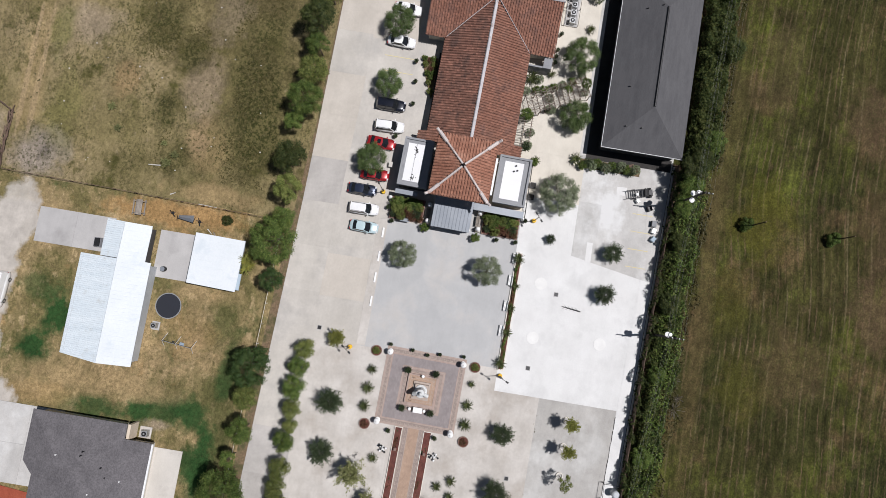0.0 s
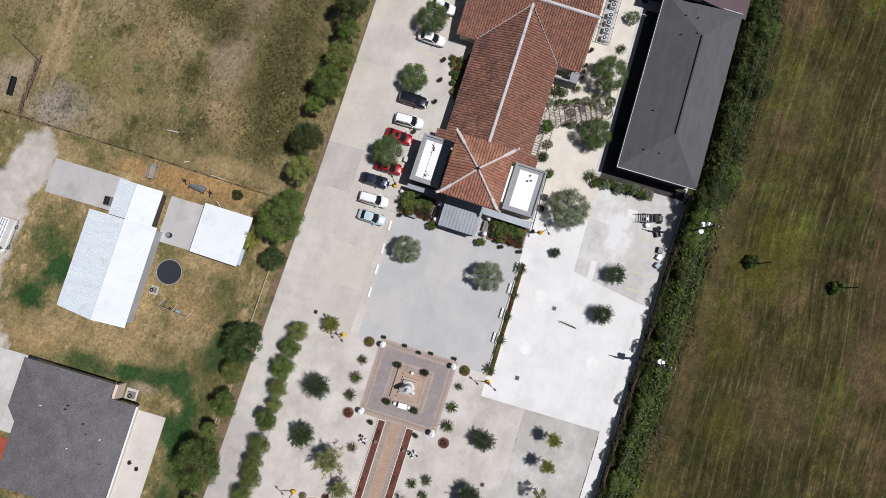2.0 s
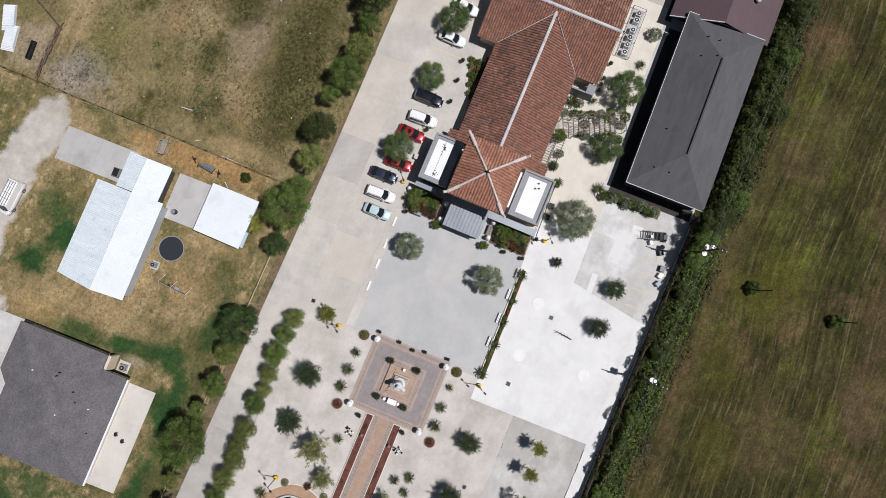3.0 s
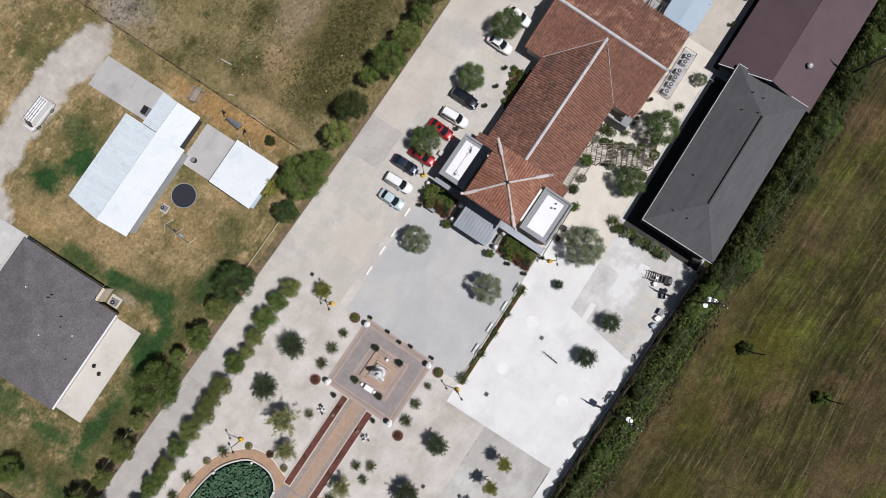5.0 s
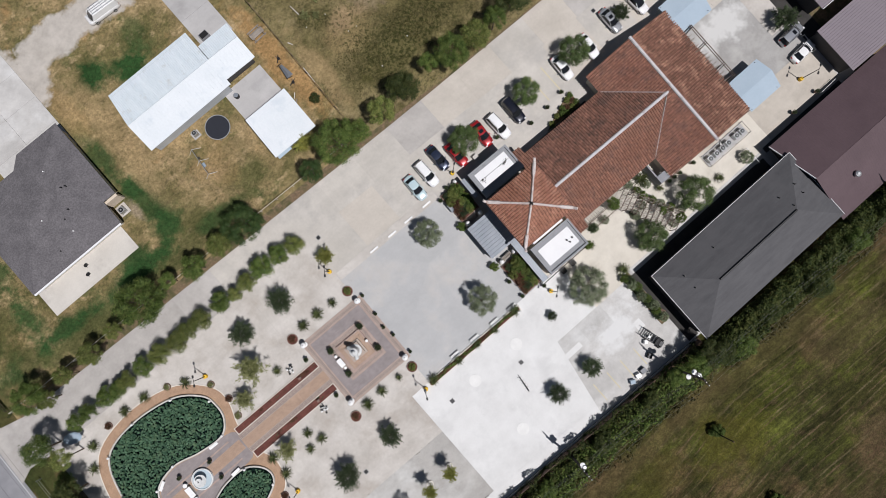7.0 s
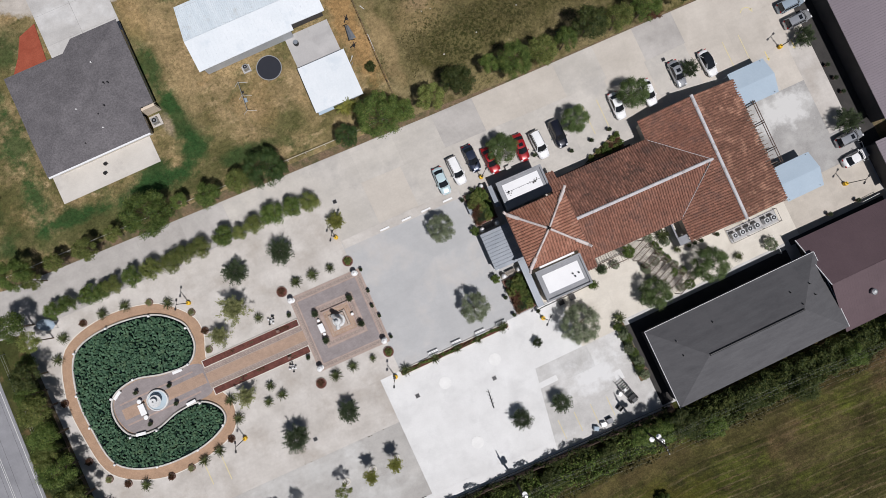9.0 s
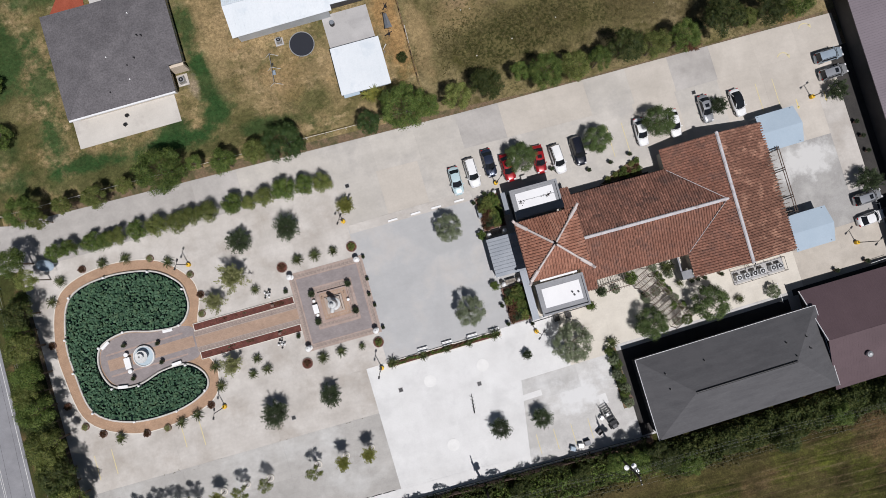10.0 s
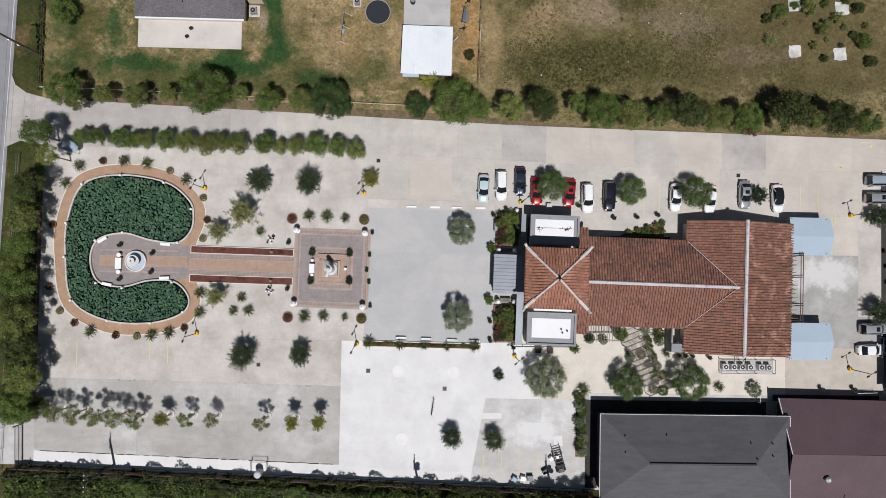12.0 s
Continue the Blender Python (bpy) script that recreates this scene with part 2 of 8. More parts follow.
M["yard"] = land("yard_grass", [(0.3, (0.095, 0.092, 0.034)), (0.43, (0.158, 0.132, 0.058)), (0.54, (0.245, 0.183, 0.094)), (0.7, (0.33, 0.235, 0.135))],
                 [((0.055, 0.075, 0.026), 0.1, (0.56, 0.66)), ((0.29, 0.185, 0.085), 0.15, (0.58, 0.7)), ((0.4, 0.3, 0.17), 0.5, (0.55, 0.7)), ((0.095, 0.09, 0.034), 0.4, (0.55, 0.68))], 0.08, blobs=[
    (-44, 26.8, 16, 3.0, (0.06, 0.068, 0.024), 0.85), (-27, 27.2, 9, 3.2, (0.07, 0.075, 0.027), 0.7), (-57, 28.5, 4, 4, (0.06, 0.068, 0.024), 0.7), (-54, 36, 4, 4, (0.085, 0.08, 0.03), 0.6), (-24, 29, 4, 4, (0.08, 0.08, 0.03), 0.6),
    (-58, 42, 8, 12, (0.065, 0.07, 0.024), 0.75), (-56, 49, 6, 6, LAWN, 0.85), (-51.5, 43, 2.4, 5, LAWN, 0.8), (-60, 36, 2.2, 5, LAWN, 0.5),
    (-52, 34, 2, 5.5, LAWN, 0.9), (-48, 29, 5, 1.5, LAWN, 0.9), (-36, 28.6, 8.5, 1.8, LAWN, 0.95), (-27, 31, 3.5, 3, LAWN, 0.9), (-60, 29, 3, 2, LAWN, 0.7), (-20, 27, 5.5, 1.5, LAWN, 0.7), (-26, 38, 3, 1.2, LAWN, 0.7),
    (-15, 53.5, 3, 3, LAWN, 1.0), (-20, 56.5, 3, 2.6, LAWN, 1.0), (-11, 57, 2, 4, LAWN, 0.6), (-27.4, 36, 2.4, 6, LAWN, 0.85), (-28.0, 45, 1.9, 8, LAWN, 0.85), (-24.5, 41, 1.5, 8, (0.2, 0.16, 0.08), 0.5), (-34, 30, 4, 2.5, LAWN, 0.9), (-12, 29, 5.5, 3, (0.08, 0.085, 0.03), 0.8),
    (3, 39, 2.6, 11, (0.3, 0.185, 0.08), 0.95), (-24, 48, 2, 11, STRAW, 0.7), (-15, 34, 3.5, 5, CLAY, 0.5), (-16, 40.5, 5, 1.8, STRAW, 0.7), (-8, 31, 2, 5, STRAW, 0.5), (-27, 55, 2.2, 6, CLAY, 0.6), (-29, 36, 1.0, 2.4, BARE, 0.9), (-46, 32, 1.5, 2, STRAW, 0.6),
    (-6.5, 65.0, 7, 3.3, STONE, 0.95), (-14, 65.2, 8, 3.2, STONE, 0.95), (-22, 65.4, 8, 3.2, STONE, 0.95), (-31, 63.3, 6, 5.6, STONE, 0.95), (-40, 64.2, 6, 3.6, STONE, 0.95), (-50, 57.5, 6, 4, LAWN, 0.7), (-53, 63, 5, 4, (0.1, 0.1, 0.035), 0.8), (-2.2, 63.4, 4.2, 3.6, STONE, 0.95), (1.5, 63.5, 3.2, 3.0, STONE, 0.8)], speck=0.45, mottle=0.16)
M["mown"] = land("mown_field", [(0.3, (0.0225, 0.0245, 0.008)), (0.5, (0.0345, 0.0325, 0.0102)), (0.7, (0.047, 0.0395, 0.0155))],
                 [((0.052, 0.058, 0.011), 0.05, (0.5, 0.64)), ((0.085, 0.056, 0.028), 0.065, (0.53, 0.66)), ((0.07, 0.05, 0.026), 0.35, (0.56, 0.72)), ((0.02, 0.023, 0.008), 0.5, (0.58, 0.72))], 0.03, 0.2, 3.2, (0.045, 0.9, 1), blobs=[
    (17, -51, 7, 5.5, (0.068, 0.062, 0.012), 0.7), (4, -48, 6, 4, (0.062, 0.058, 0.012), 0.6), (-9, -51, 5, 5, (0.062, 0.058, 0.012), 0.6), (36, -68, 6, 5, (0.09, 0.06, 0.034), 0.65), (5, -71, 7, 4, (0.1, 0.066, 0.038), 0.65), (-5, -59, 6, 6, (0.085, 0.06, 0.03), 0.6), (42, -52, 9, 4, (0.075, 0.056, 0.028), 0.5),
    (0, -44, 26, 1.6, (0.085, 0.064, 0.028), 0.7), (30, -45.5, 16, 1.6, (0.075, 0.062, 0.024), 0.5), (20, -75, 14, 7, (0.075, 0.05, 0.028), 0.5)], speck=0.6, mottle=0.3)
M["verge"] = land("verge_grass", [(0.3, (0.026, 0.038, 0.012)), (0.5, (0.05, 0.055, 0.018)), (0.7, (0.1, 0.075, 0.036))], [((0.14, 0.095, 0.048), 0.2, (0.54, 0.66))], 0.08, speck=0.6)
M["soil"] = surface("bare_soil", (0.14, 0.095, 0.058), (0.22, 0.155, 0.095), 0.5, 5, 0.95, grain=0.5, bump=0.5, dist=0.04, stain=(0.075, 0.07, 0.03), stain_scale=0.5, stain_at=(0.45, 0.6))
M["soil_dark"] = surface("dark_soil", (0.06, 0.04, 0.025), (0.11, 0.072, 0.043), 0.5, 5, 0.95, grain=0.5, bump=0.5, dist=0.04)
M["mulch"] = surface("red_mulch", (0.085, 0.029, 0.024), (0.15, 0.055, 0.042), 1.2, 9, 0.95, grain=0.5, bump=0.8, dist=0.04)
M["red_gravel"] = surface("red_gravel", (0.24, 0.052, 0.027), (0.31, 0.078, 0.043), 0.6, 12, 0.95, grain=0.3, bump=0.6, dist=0.03)
M["road"] = surface("worn_asphalt", (0.2, 0.2, 0.215), (0.255, 0.255, 0.27), 0.3, 20, 0.9, grain=0.15, bump=0.3, scuff=0.08)
M["c_garden"] = surface("garden_concrete", (0.4, 0.37, 0.337), (0.55, 0.52, 0.486), 0.22, 2.5, 0.9, grain=0.06, bump=0.1, rand=0.02, stain=(0.34, 0.3, 0.26), stain_scale=0.17, stain_at=(0.5, 0.76), scuff=0.05, spots=(0.27, 0.25, 0.23))
M["c_lot"] = surface("lot_concrete", (0.408, 0.383, 0.347), (0.525, 0.494, 0.453), 0.13, 3, 0.9, grain=0.05, bump=0.12, rand=0.045, stain=(0.33, 0.315, 0.3), stain_scale=0.12, stain_at=(0.48, 0.76), scuff=0.06, spots=(0.25, 0.235, 0.22))
M["c_dull"] = surface("grey_lot_concrete", (0.375, 0.354, 0.333), (0.455, 0.43, 0.407), 0.16, 3, 0.9, grain=0.05, bump=0.12, stain=(0.315, 0.298, 0.28), stain_scale=0.14, stain_at=(0.48, 0.72), scuff=0.07, spots=(0.24, 0.23, 0.22))
M["c_west"] = surface("old_drive_concrete", (0.345, 0.325, 0.305), (0.42, 0.396, 0.373), 0.16, 3, 0.9, grain=0.05, bump=0.12, stain=(0.315, 0.298, 0.28), stain_scale=0.14, stain_at=(0.48, 0.72), scuff=0.1, spots=(0.24, 0.23, 0.22))
M["c_warm"] = surface("tan_lot_concrete", (0.43, 0.393, 0.347), (0.52, 0.478, 0.426), 0.13, 3, 0.9, grain=0.05, bump=0.12, rand=0.03, stain=(0.4, 0.365, 0.32), stain_scale=0.14, stain_at=(0.5, 0.76), scuff=0.05, spots=(0.3, 0.275, 0.24))
M["c_court"] = surface("court_concrete", (0.372, 0.373, 0.375), (0.436, 0.435, 0.433), 0.12, 5, 0.85, grain=0.05, bump=0.15, rand=0.015, stain=(0.46, 0.435, 0.41), stain_scale=0.12, stain_at=(0.5, 0.7), scuff=0.05, spots=(0.27, 0.265, 0.26))
M["c_white"] = surface("new_white_concrete", (0.59, 0.585, 0.575), (0.67, 0.668, 0.66), 0.18, 5, 0.9, grain=0.05, bump=0.1, rand=0.01, stain=(0.53, 0.527, 0.52), stain_scale=0.16, stain_at=(0.5, 0.72), scuff=0.03, spots=(0.5, 0.495, 0.48))
M["c_cream"] = surface("cream_concrete", (0.54, 0.5, 0.435), (0.63, 0.59, 0.52), 0.2, 5, 0.9, grain=0.07, bump=0.1, rand=0.02, stain=(0.45, 0.41, 0.35), stain_scale=0.2, stain_at=(0.52, 0.75), scuff=0.05, spots=(0.36, 0.32, 0.27))
M["c_tan"] = surface("tan_concrete", (0.405, 0.364, 0.312), (0.5, 0.456, 0.4), 0.25, 5, 0.9, grain=0.07, bump=0.1, rand=0.02, stain=(0.38, 0.345, 0.3), stain_scale=0.3, stain_at=(0.5, 0.72), scuff=0.06, spots=(0.3, 0.27, 0.23))
M["c_slab"] = surface("worn_concrete", (0.395, 0.383, 0.368), (0.495, 0.483, 0.466), 0.2, 5, 0.9, grain=0.08, bump=0.15, rand=0.05, stain=(0.55, 0.545, 0.535), stain_scale=0.11, stain_at=(0.5, 0.66), wash=(14.8, -27.2, 5.0, 2.6, (0.62, 0.62, 0.615)), scuff=0.09, spots=(0.27, 0.255, 0.24))
M["c_row"] = surface("worn_grey_concrete", (0.33, 0.316, 0.298), (0.42, 0.404, 0.382), 0.2, 5, 0.9, grain=0.08, bump=0.15, rand=0.05, stain=(0.48, 0.472, 0.455), stain_scale=0.11, stain_at=(0.5, 0.66), scuff=0.09, spots=(0.27, 0.255, 0.24))
M["c_pad"] = surface("grey_pad_concrete", (0.37, 0.36, 0.355), (0.43, 0.418, 0.41), 0.25, 6, 0.9, grain=0.06, bump=0.15, rand=0.02, stain=(0.31, 0.3, 0.295), scuff=0.06, spots=(0.2, 0.19, 0.18))
M["c_east"] = surface("dull_concrete", (0.285, 0.275, 0.264), (0.352, 0.343, 0.332), 0.25, 5, 0.9, grain=0.1, bump=0.15, rand=0.03, stain=(0.42, 0.41, 0.39), stain_scale=0.2, stain_at=(0.5, 0.7), wash=(60.5, -2.2, 6.6, 2.9, (0.57, 0.565, 0.55)), scuff=0.07, spots=(0.22, 0.21, 0.2))
M["patch"] = surface("blotched_whitewash", (0.45, 0.44, 0.42), (0.66, 0.65, 0.63), 0.7, 4, 0.9, grain=0.15, bump=0.2, stain=(0.4, 0.385, 0.36), stain_scale=0.45, stain_at=(0.46, 0.6))
M["marble"] = surface("grey_white_marble", (0.5, 0.51, 0.51), (0.66, 0.66, 0.65), 1.5, 7, 0.6, grain=0.1, stain=(0.36, 0.37, 0.38), stain_scale=1.4, stain_at=(0.52, 0.7))
M["cover"] = plain("pale_concrete_cover", (0.68, 0.675, 0.66), 0.9)
M["rim"] = surface("grey_stone_rim", (0.42, 0.4, 0.37), (0.56, 0.535, 0.5), 0.8, 6, 0.85, grain=0.15)
M["kerb"] = plain("pale_stone", (0.62, 0.58, 0.52), 0.8)
M["line_y"] = surface("faded_yellow_paint", (0.66, 0.52, 0.16), (0.7, 0.57, 0.22), 0.6, 9, 0.85, grain=0.15, stain=(0.56, 0.5, 0.36), stain_scale=1.2, stain_at=(0.5, 0.7))
M["line_faint"] = surface("worn_yellow_paint", (0.56, 0.48, 0.25), (0.6, 0.53, 0.33), 0.6, 9, 0.85, grain=0.15, stain=(0.48, 0.44, 0.35), stain_scale=1.2, stain_at=(0.5, 0.7))
M["line_w"] = plain("white_line_paint", (0.56, 0.56, 0.55), 0.85)
M["tile"] = surface("clay_tile", (0.19, 0.085, 0.058), (0.26, 0.127, 0.088), 0.3, 3.0, 0.85, grain=0.4, bump=0.2, island=0.3, stain=(0.1, 0.057, 0.05), stain_scale=0.6, stain_at=(0.5, 0.75))
M["tile_dark"] = surface("dark_stained_clay_tile", (0.16, 0.075, 0.054), (0.23, 0.112, 0.08), 0.35, 2.5, 0.85, grain=0.45, bump=0.2, island=0.4, stain=(0.095, 0.056, 0.046), stain_scale=0.5, stain_at=(0.48, 0.68))
# clay tile again in brighter tones, sun on the tower put into the colour
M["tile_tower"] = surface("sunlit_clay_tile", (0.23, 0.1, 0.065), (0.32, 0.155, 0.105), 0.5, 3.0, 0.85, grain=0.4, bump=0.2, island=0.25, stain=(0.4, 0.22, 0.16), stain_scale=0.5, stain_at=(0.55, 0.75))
M["ridge"] = surface("pale_ridge_mortar", (0.44, 0.425, 0.44), (0.55, 0.53, 0.54), 0.8, 6, 0.85, grain=0.15, stain=(0.26, 0.2, 0.19), stain_scale=0.9)
M["hip"] = surface("pinkish_hip_mortar", (0.46, 0.4, 0.385), (0.66, 0.61, 0.59), 0.9, 6, 0.85, grain=0.12, stain=(0.36, 0.25, 0.21), stain_scale=0.9, stain_at=(0.52, 0.68))
M["plaster"] = surface("cream_plaster", (0.55, 0.5, 0.43), (0.6, 0.56, 0.48), 0.4, 6, 0.9, grain=0.05)
M["dark_wall"] = surface("dark_wall_finish", (0.05, 0.048, 0.05), (0.075, 0.07, 0.07), 0.4, 6, 0.7, grain=0.1)
M["grey_flat"] = surface("grey_roof_membrane", (0.225, 0.23, 0.245), (0.28, 0.285, 0.3), 0.4, 6, 0.85, grain=0.1, stain=(0.17, 0.175, 0.185), stain_scale=0.7)
M["white_flat"] = surface("white_roof_coating", (0.7, 0.7, 0.71), (0.75, 0.75, 0.76), 0.5, 6, 0.8, grain=0.02, stain=(0.6, 0.58, 0.55), stain_scale=0.6, stain_at=(0.66, 0.76))
M["porch"] = surface("blue_grey_metal", (0.2, 0.22, 0.25), (0.26, 0.28, 0.31), 0.4, 6, 0.5, 0.3, grain=0.08)
M["shingle"] = surface("grey_shingle", (0.073, 0.072, 0.077), (0.099, 0.098, 0.103), 0.5, 5, 0.95, grain=0.16, bump=0.25, stretch=(0.5, 2.6, 1), stain=(0.095, 0.093, 0.098), stain_scale=0.22, stain_at=(0.5, 0.66))
M["shingle_house"] = surface("speckled_shingle", (0.1, 0.094, 0.1), (0.14, 0.131, 0.138), 0.5, 4.0, 0.95, grain=0.35, bump=0.4, stretch=(1, 1, 1))
M["brown_metal"] = surface("brown_metal_roof", (0.083, 0.054, 0.061), (0.103, 0.068, 0.076), 0.25, 4, 0.6, 0.1, grain=0.08)
M["purple_metal"] = surface("mauve_metal_roof", (0.17, 0.143, 0.162), (0.2, 0.17, 0.19), 0.15, 4, 0.6, 0.1, grain=0.08)
M["white_metal"] = surface("white_metal_roof", (0.6, 0.64, 0.67), (0.67, 0.7, 0.725), 0.25, 4, 0.5, grain=0.04, stain=(0.55, 0.6, 0.64), stain_scale=0.3)
M["old_metal"] = surface("weathered_white_metal", (0.57, 0.635, 0.68), (0.655, 0.71, 0.745), 0.5, 3, 0.5, grain=0.08, stretch=(3, 0.4, 1), stain=(0.5, 0.52, 0.52), stain_scale=0.8, stain_at=(0.56, 0.74))
M["siding"] = surface("grey_siding", (0.4, 0.42, 0.44), (0.47, 0.49, 0.51), 0.5, 4, 0.6, grain=0.08)
M["blue_metal"] = surface("pale_blue_metal", (0.335, 0.41, 0.48), (0.37, 0.445, 0.515), 0.3, 4, 0.9, 0.0, grain=0.04, spec=0.1)
M["wood"] = surface("grey_weathered_wood", (0.19, 0.165, 0.14), (0.3, 0.265, 0.23), 1.0, 9, 0.9, grain=0.2, rand=0.2)
M["dark_wood"] = surface("dark_timber", (0.09, 0.06, 0.045), (0.15, 0.1, 0.075), 1.0, 9, 0.9, grain=0.2, rand=0.15)
M["bark"] = surface("bark", (0.1, 0.075, 0.055), (0.17, 0.13, 0.1), 2.0, 12, 0.95, grain=0.3, bump=0.6)
M["iron"] = plain("dark_iron", (0.03, 0.03, 0.032), 0.5, 0.6)
M["pole"] = surface("tarred_pole_wood", (0.03, 0.026, 0.023), (0.055, 0.047, 0.04), 1.5, 9, 0.9, grain=0.3)
M["steel"] = plain("galvanised_steel", (0.45, 0.46, 0.47), 0.45, 0.7)
M["wire"] = plain("pale_cable", (0.3, 0.3, 0.29), 0.8)
M["tarp"] = plain("faded_blue_tarp", (0.3, 0.37, 0.44), 0.95, 0.0, 0.2)
M["yellow"] = plain("yellow_paint", (0.7, 0.42, 0.02), 0.7)
M["rubber"] = plain("black_rubber", (0.02, 0.02, 0.022), 0.85)
M["mat_black"] = plain("black_mesh", (0.018, 0.02, 0.028), 0.9)
M["glass"] = plain("dark_car_glass", (0.012, 0.014, 0.017), 0.06, 0.0, 0.6)
M["lamp_glass"] = plain("clear_lens", (0.6, 0.6, 0.62), 0.15)
M["tail"] = plain("red_lens", (0.35, 0.012, 0.012), 0.2)
M["white"] = surface("white_stone", (0.72, 0.72, 0.72), (0.8, 0.8, 0.79), 0.8, 8, 0.6, grain=0.05)
M["terracotta"] = surface("terracotta", (0.17, 0.105, 0.085), (0.25, 0.165, 0.135), 1.5, 9, 0.85, grain=0.2)
M["water"] = plain("pond_water", (0.006, 0.014, 0.012), 0.12, 0.0, 0.4)
M["jet"] = plain("fountain_water", (0.42, 0.5, 0.55), 0.1, 0.0, 0.5)
M["plaza_grey"] = bricks("grey_pavers", (0.235, 0.205, 0.203), (0.26, 0.23, 0.228), (0.225, 0.195, 0.192), 0.4, 0.2)
M["plaza_pink"] = bricks("pink_pavers", (0.315, 0.235, 0.205), (0.36, 0.276, 0.242), (0.335, 0.268, 0.232), 0.5, 0.25)
M["plaza_tan"] = bricks("tan_pavers", (0.34, 0.235, 0.17), (0.395, 0.275, 0.205), (0.3, 0.21, 0.155), 0.25, 0.12)
M["ring"] = bricks("tan_ring_pavers", (0.35, 0.225, 0.145), (0.41, 0.27, 0.18), (0.29, 0.19, 0.125), 0.25, 0.12)
M["plaza_dull"] = bricks("dull_pavers", (0.25, 0.198, 0.175), (0.283, 0.227, 0.202), (0.23, 0.184, 0.16), 0.4, 0.2)
M["fret"] = surface("dull_fret_tile", (0.345, 0.285, 0.245), (0.4, 0.335, 0.29), 0.6, 8, 0.9, grain=0.15)
M["sandstone"] = surface("sandstone", (0.55, 0.46, 0.36), (0.62, 0.53, 0.43), 0.6, 8, 0.9, grain=0.1)
M["leaf"] = foliage("tree_leaves", (0.026, 0.056, 0.01), (0.15, 0.208, 0.049), (0.215, 0.24, 0.063))
M["leaf_deep"] = foliage("deep_green_leaves", (0.02, 0.05, 0.012), (0.078, 0.132, 0.036), (0.125, 0.165, 0.048))
M["leaf_lot"] = foliage("grey_green_leaves", (0.042, 0.075, 0.022), (0.13, 0.185, 0.06), (0.195, 0.225, 0.09))
M["leaf_dark"] = foliage("dark_leaves", (0.03, 0.048, 0.022), (0.078, 0.105, 0.05), (0.105, 0.125, 0.062))
# near-black: painted shade at wall feet, also litter, soil and joint dirt
M["shade_and_dirt"] = surface("dark_shade_and_dirt", (0.03, 0.028, 0.027), (0.05, 0.046, 0.043), 0.6, 7, 0.95, grain=0.3, bump=0.4)
M["leaf_grey"] = foliage("olive_leaves", (0.115, 0.148, 0.08), (0.265, 0.3, 0.185), (0.335, 0.36, 0.24))
M["leaf_lime"] = foliage("lime_leaves", (0.12, 0.14, 0.03), (0.25, 0.25, 0.065), (0.3, 0.28, 0.07))
M["leaf_olive"] = foliage("yellow_green_leaves", (0.056, 0.082, 0.018), (0.215, 0.243, 0.067), (0.268, 0.265, 0.085))
M["patio"] = surface("pale_patio_concrete", (0.49, 0.462, 0.422), (0.56, 0.53, 0.488), 0.2, 5, 0.9, grain=0.05, bump=0.1, rand=0.02, stain=(0.43, 0.4, 0.37), stain_scale=0.3, scuff=0.05)
M["tile_streak"] = surface("streaked_clay_tile", (0.14, 0.066, 0.045), (0.225, 0.112, 0.077), 0.55, 2.5, 0.85, grain=0.45, bump=0.2, island=0.3, stretch=(0.25, 1.6, 1), stain=(0.34, 0.185, 0.128), stain_scale=0.45, stain_at=(0.51, 0.61))
M["leaf_brush"] = foliage("brush_leaves", (0.018, 0.034, 0.009), (0.082, 0.1, 0.028), (0.135, 0.135, 0.042))
M["leaf_red"] = foliage("reddish_leaves", (0.085, 0.038, 0.026), (0.16, 0.08, 0.045), (0.09, 0.1, 0.04))
M["weed"] = foliage("dry_weeds", (0.065, 0.062, 0.024), (0.12, 0.105, 0.045), (0.14, 0.115, 0.055))
M["weed_dark"] = foliage("coarse_weeds", (0.055, 0.05, 0.013), (0.1, 0.085, 0.026), (0.13, 0.105, 0.04))
M["frond"] = foliage("palm_fronds", (0.042, 0.058, 0.02), (0.115, 0.135, 0.052), (0.16, 0.155, 0.07))
M["leaf_pale"] = foliage("pale_leaves", (0.14, 0.155, 0.06), (0.3, 0.31, 0.135), (0.37, 0.355, 0.18))
M["leaf_gold"] = foliage("yellow_fronds", (0.18, 0.2, 0.05), (0.33, 0.32, 0.08), (0.42, 0.36, 0.07))
M["lotus"] = foliage("lotus_leaves", (0.028, 0.075, 0.043), (0.12, 0.23, 0.135), (0.17, 0.25, 0.125))
CAR_PAINT = {k: plain("car_paint_" + k, c, 0.22, mt, 0.5, 0.6) for k, c, mt in (
    ("white", (0.75, 0.75, 0.75), 0.0), ("ice_blue", (0.5, 0.63, 0.66), 0.15), ("navy", (0.03, 0.04, 0.07), 0.4), ("red", (0.32, 0.014, 0.018), 0.2),
    ("black", (0.012, 0.014, 0.024), 0.3), ("silver", (0.5, 0.51, 0.53), 0.6), ("grey_blue", (0.36, 0.43, 0.5), 0.3))}


# ---- building blocks ----
def part(name, bm, material, parent=None, label="", m=None):
    """One mesh object from a bmesh (or a ready mesh), under a thing or a part."""
    if isinstance(bm, bpy.types.Mesh):
        me = bm
    else:
        me = bpy.data.meshes.new(name)
        bm.to_mesh(me)
        bm.free()
        for mt in (material if isinstance(material, (list, tuple)) else [material]):
            me.materials.append(mt)
    ob = new(name, me)
    if parent:
        ob.parent = parent
    if m:
        ob.matrix_basis = m
    if label:
        ob["label"] = label
    return ob


def thing(name, label, category, m=None, group="", kind=""):
    ob = new(name)
    ob.empty_display_size = 0.3
    if m:
        ob.matrix_basis = m
    return tagged(ob, label, category, group, kind)


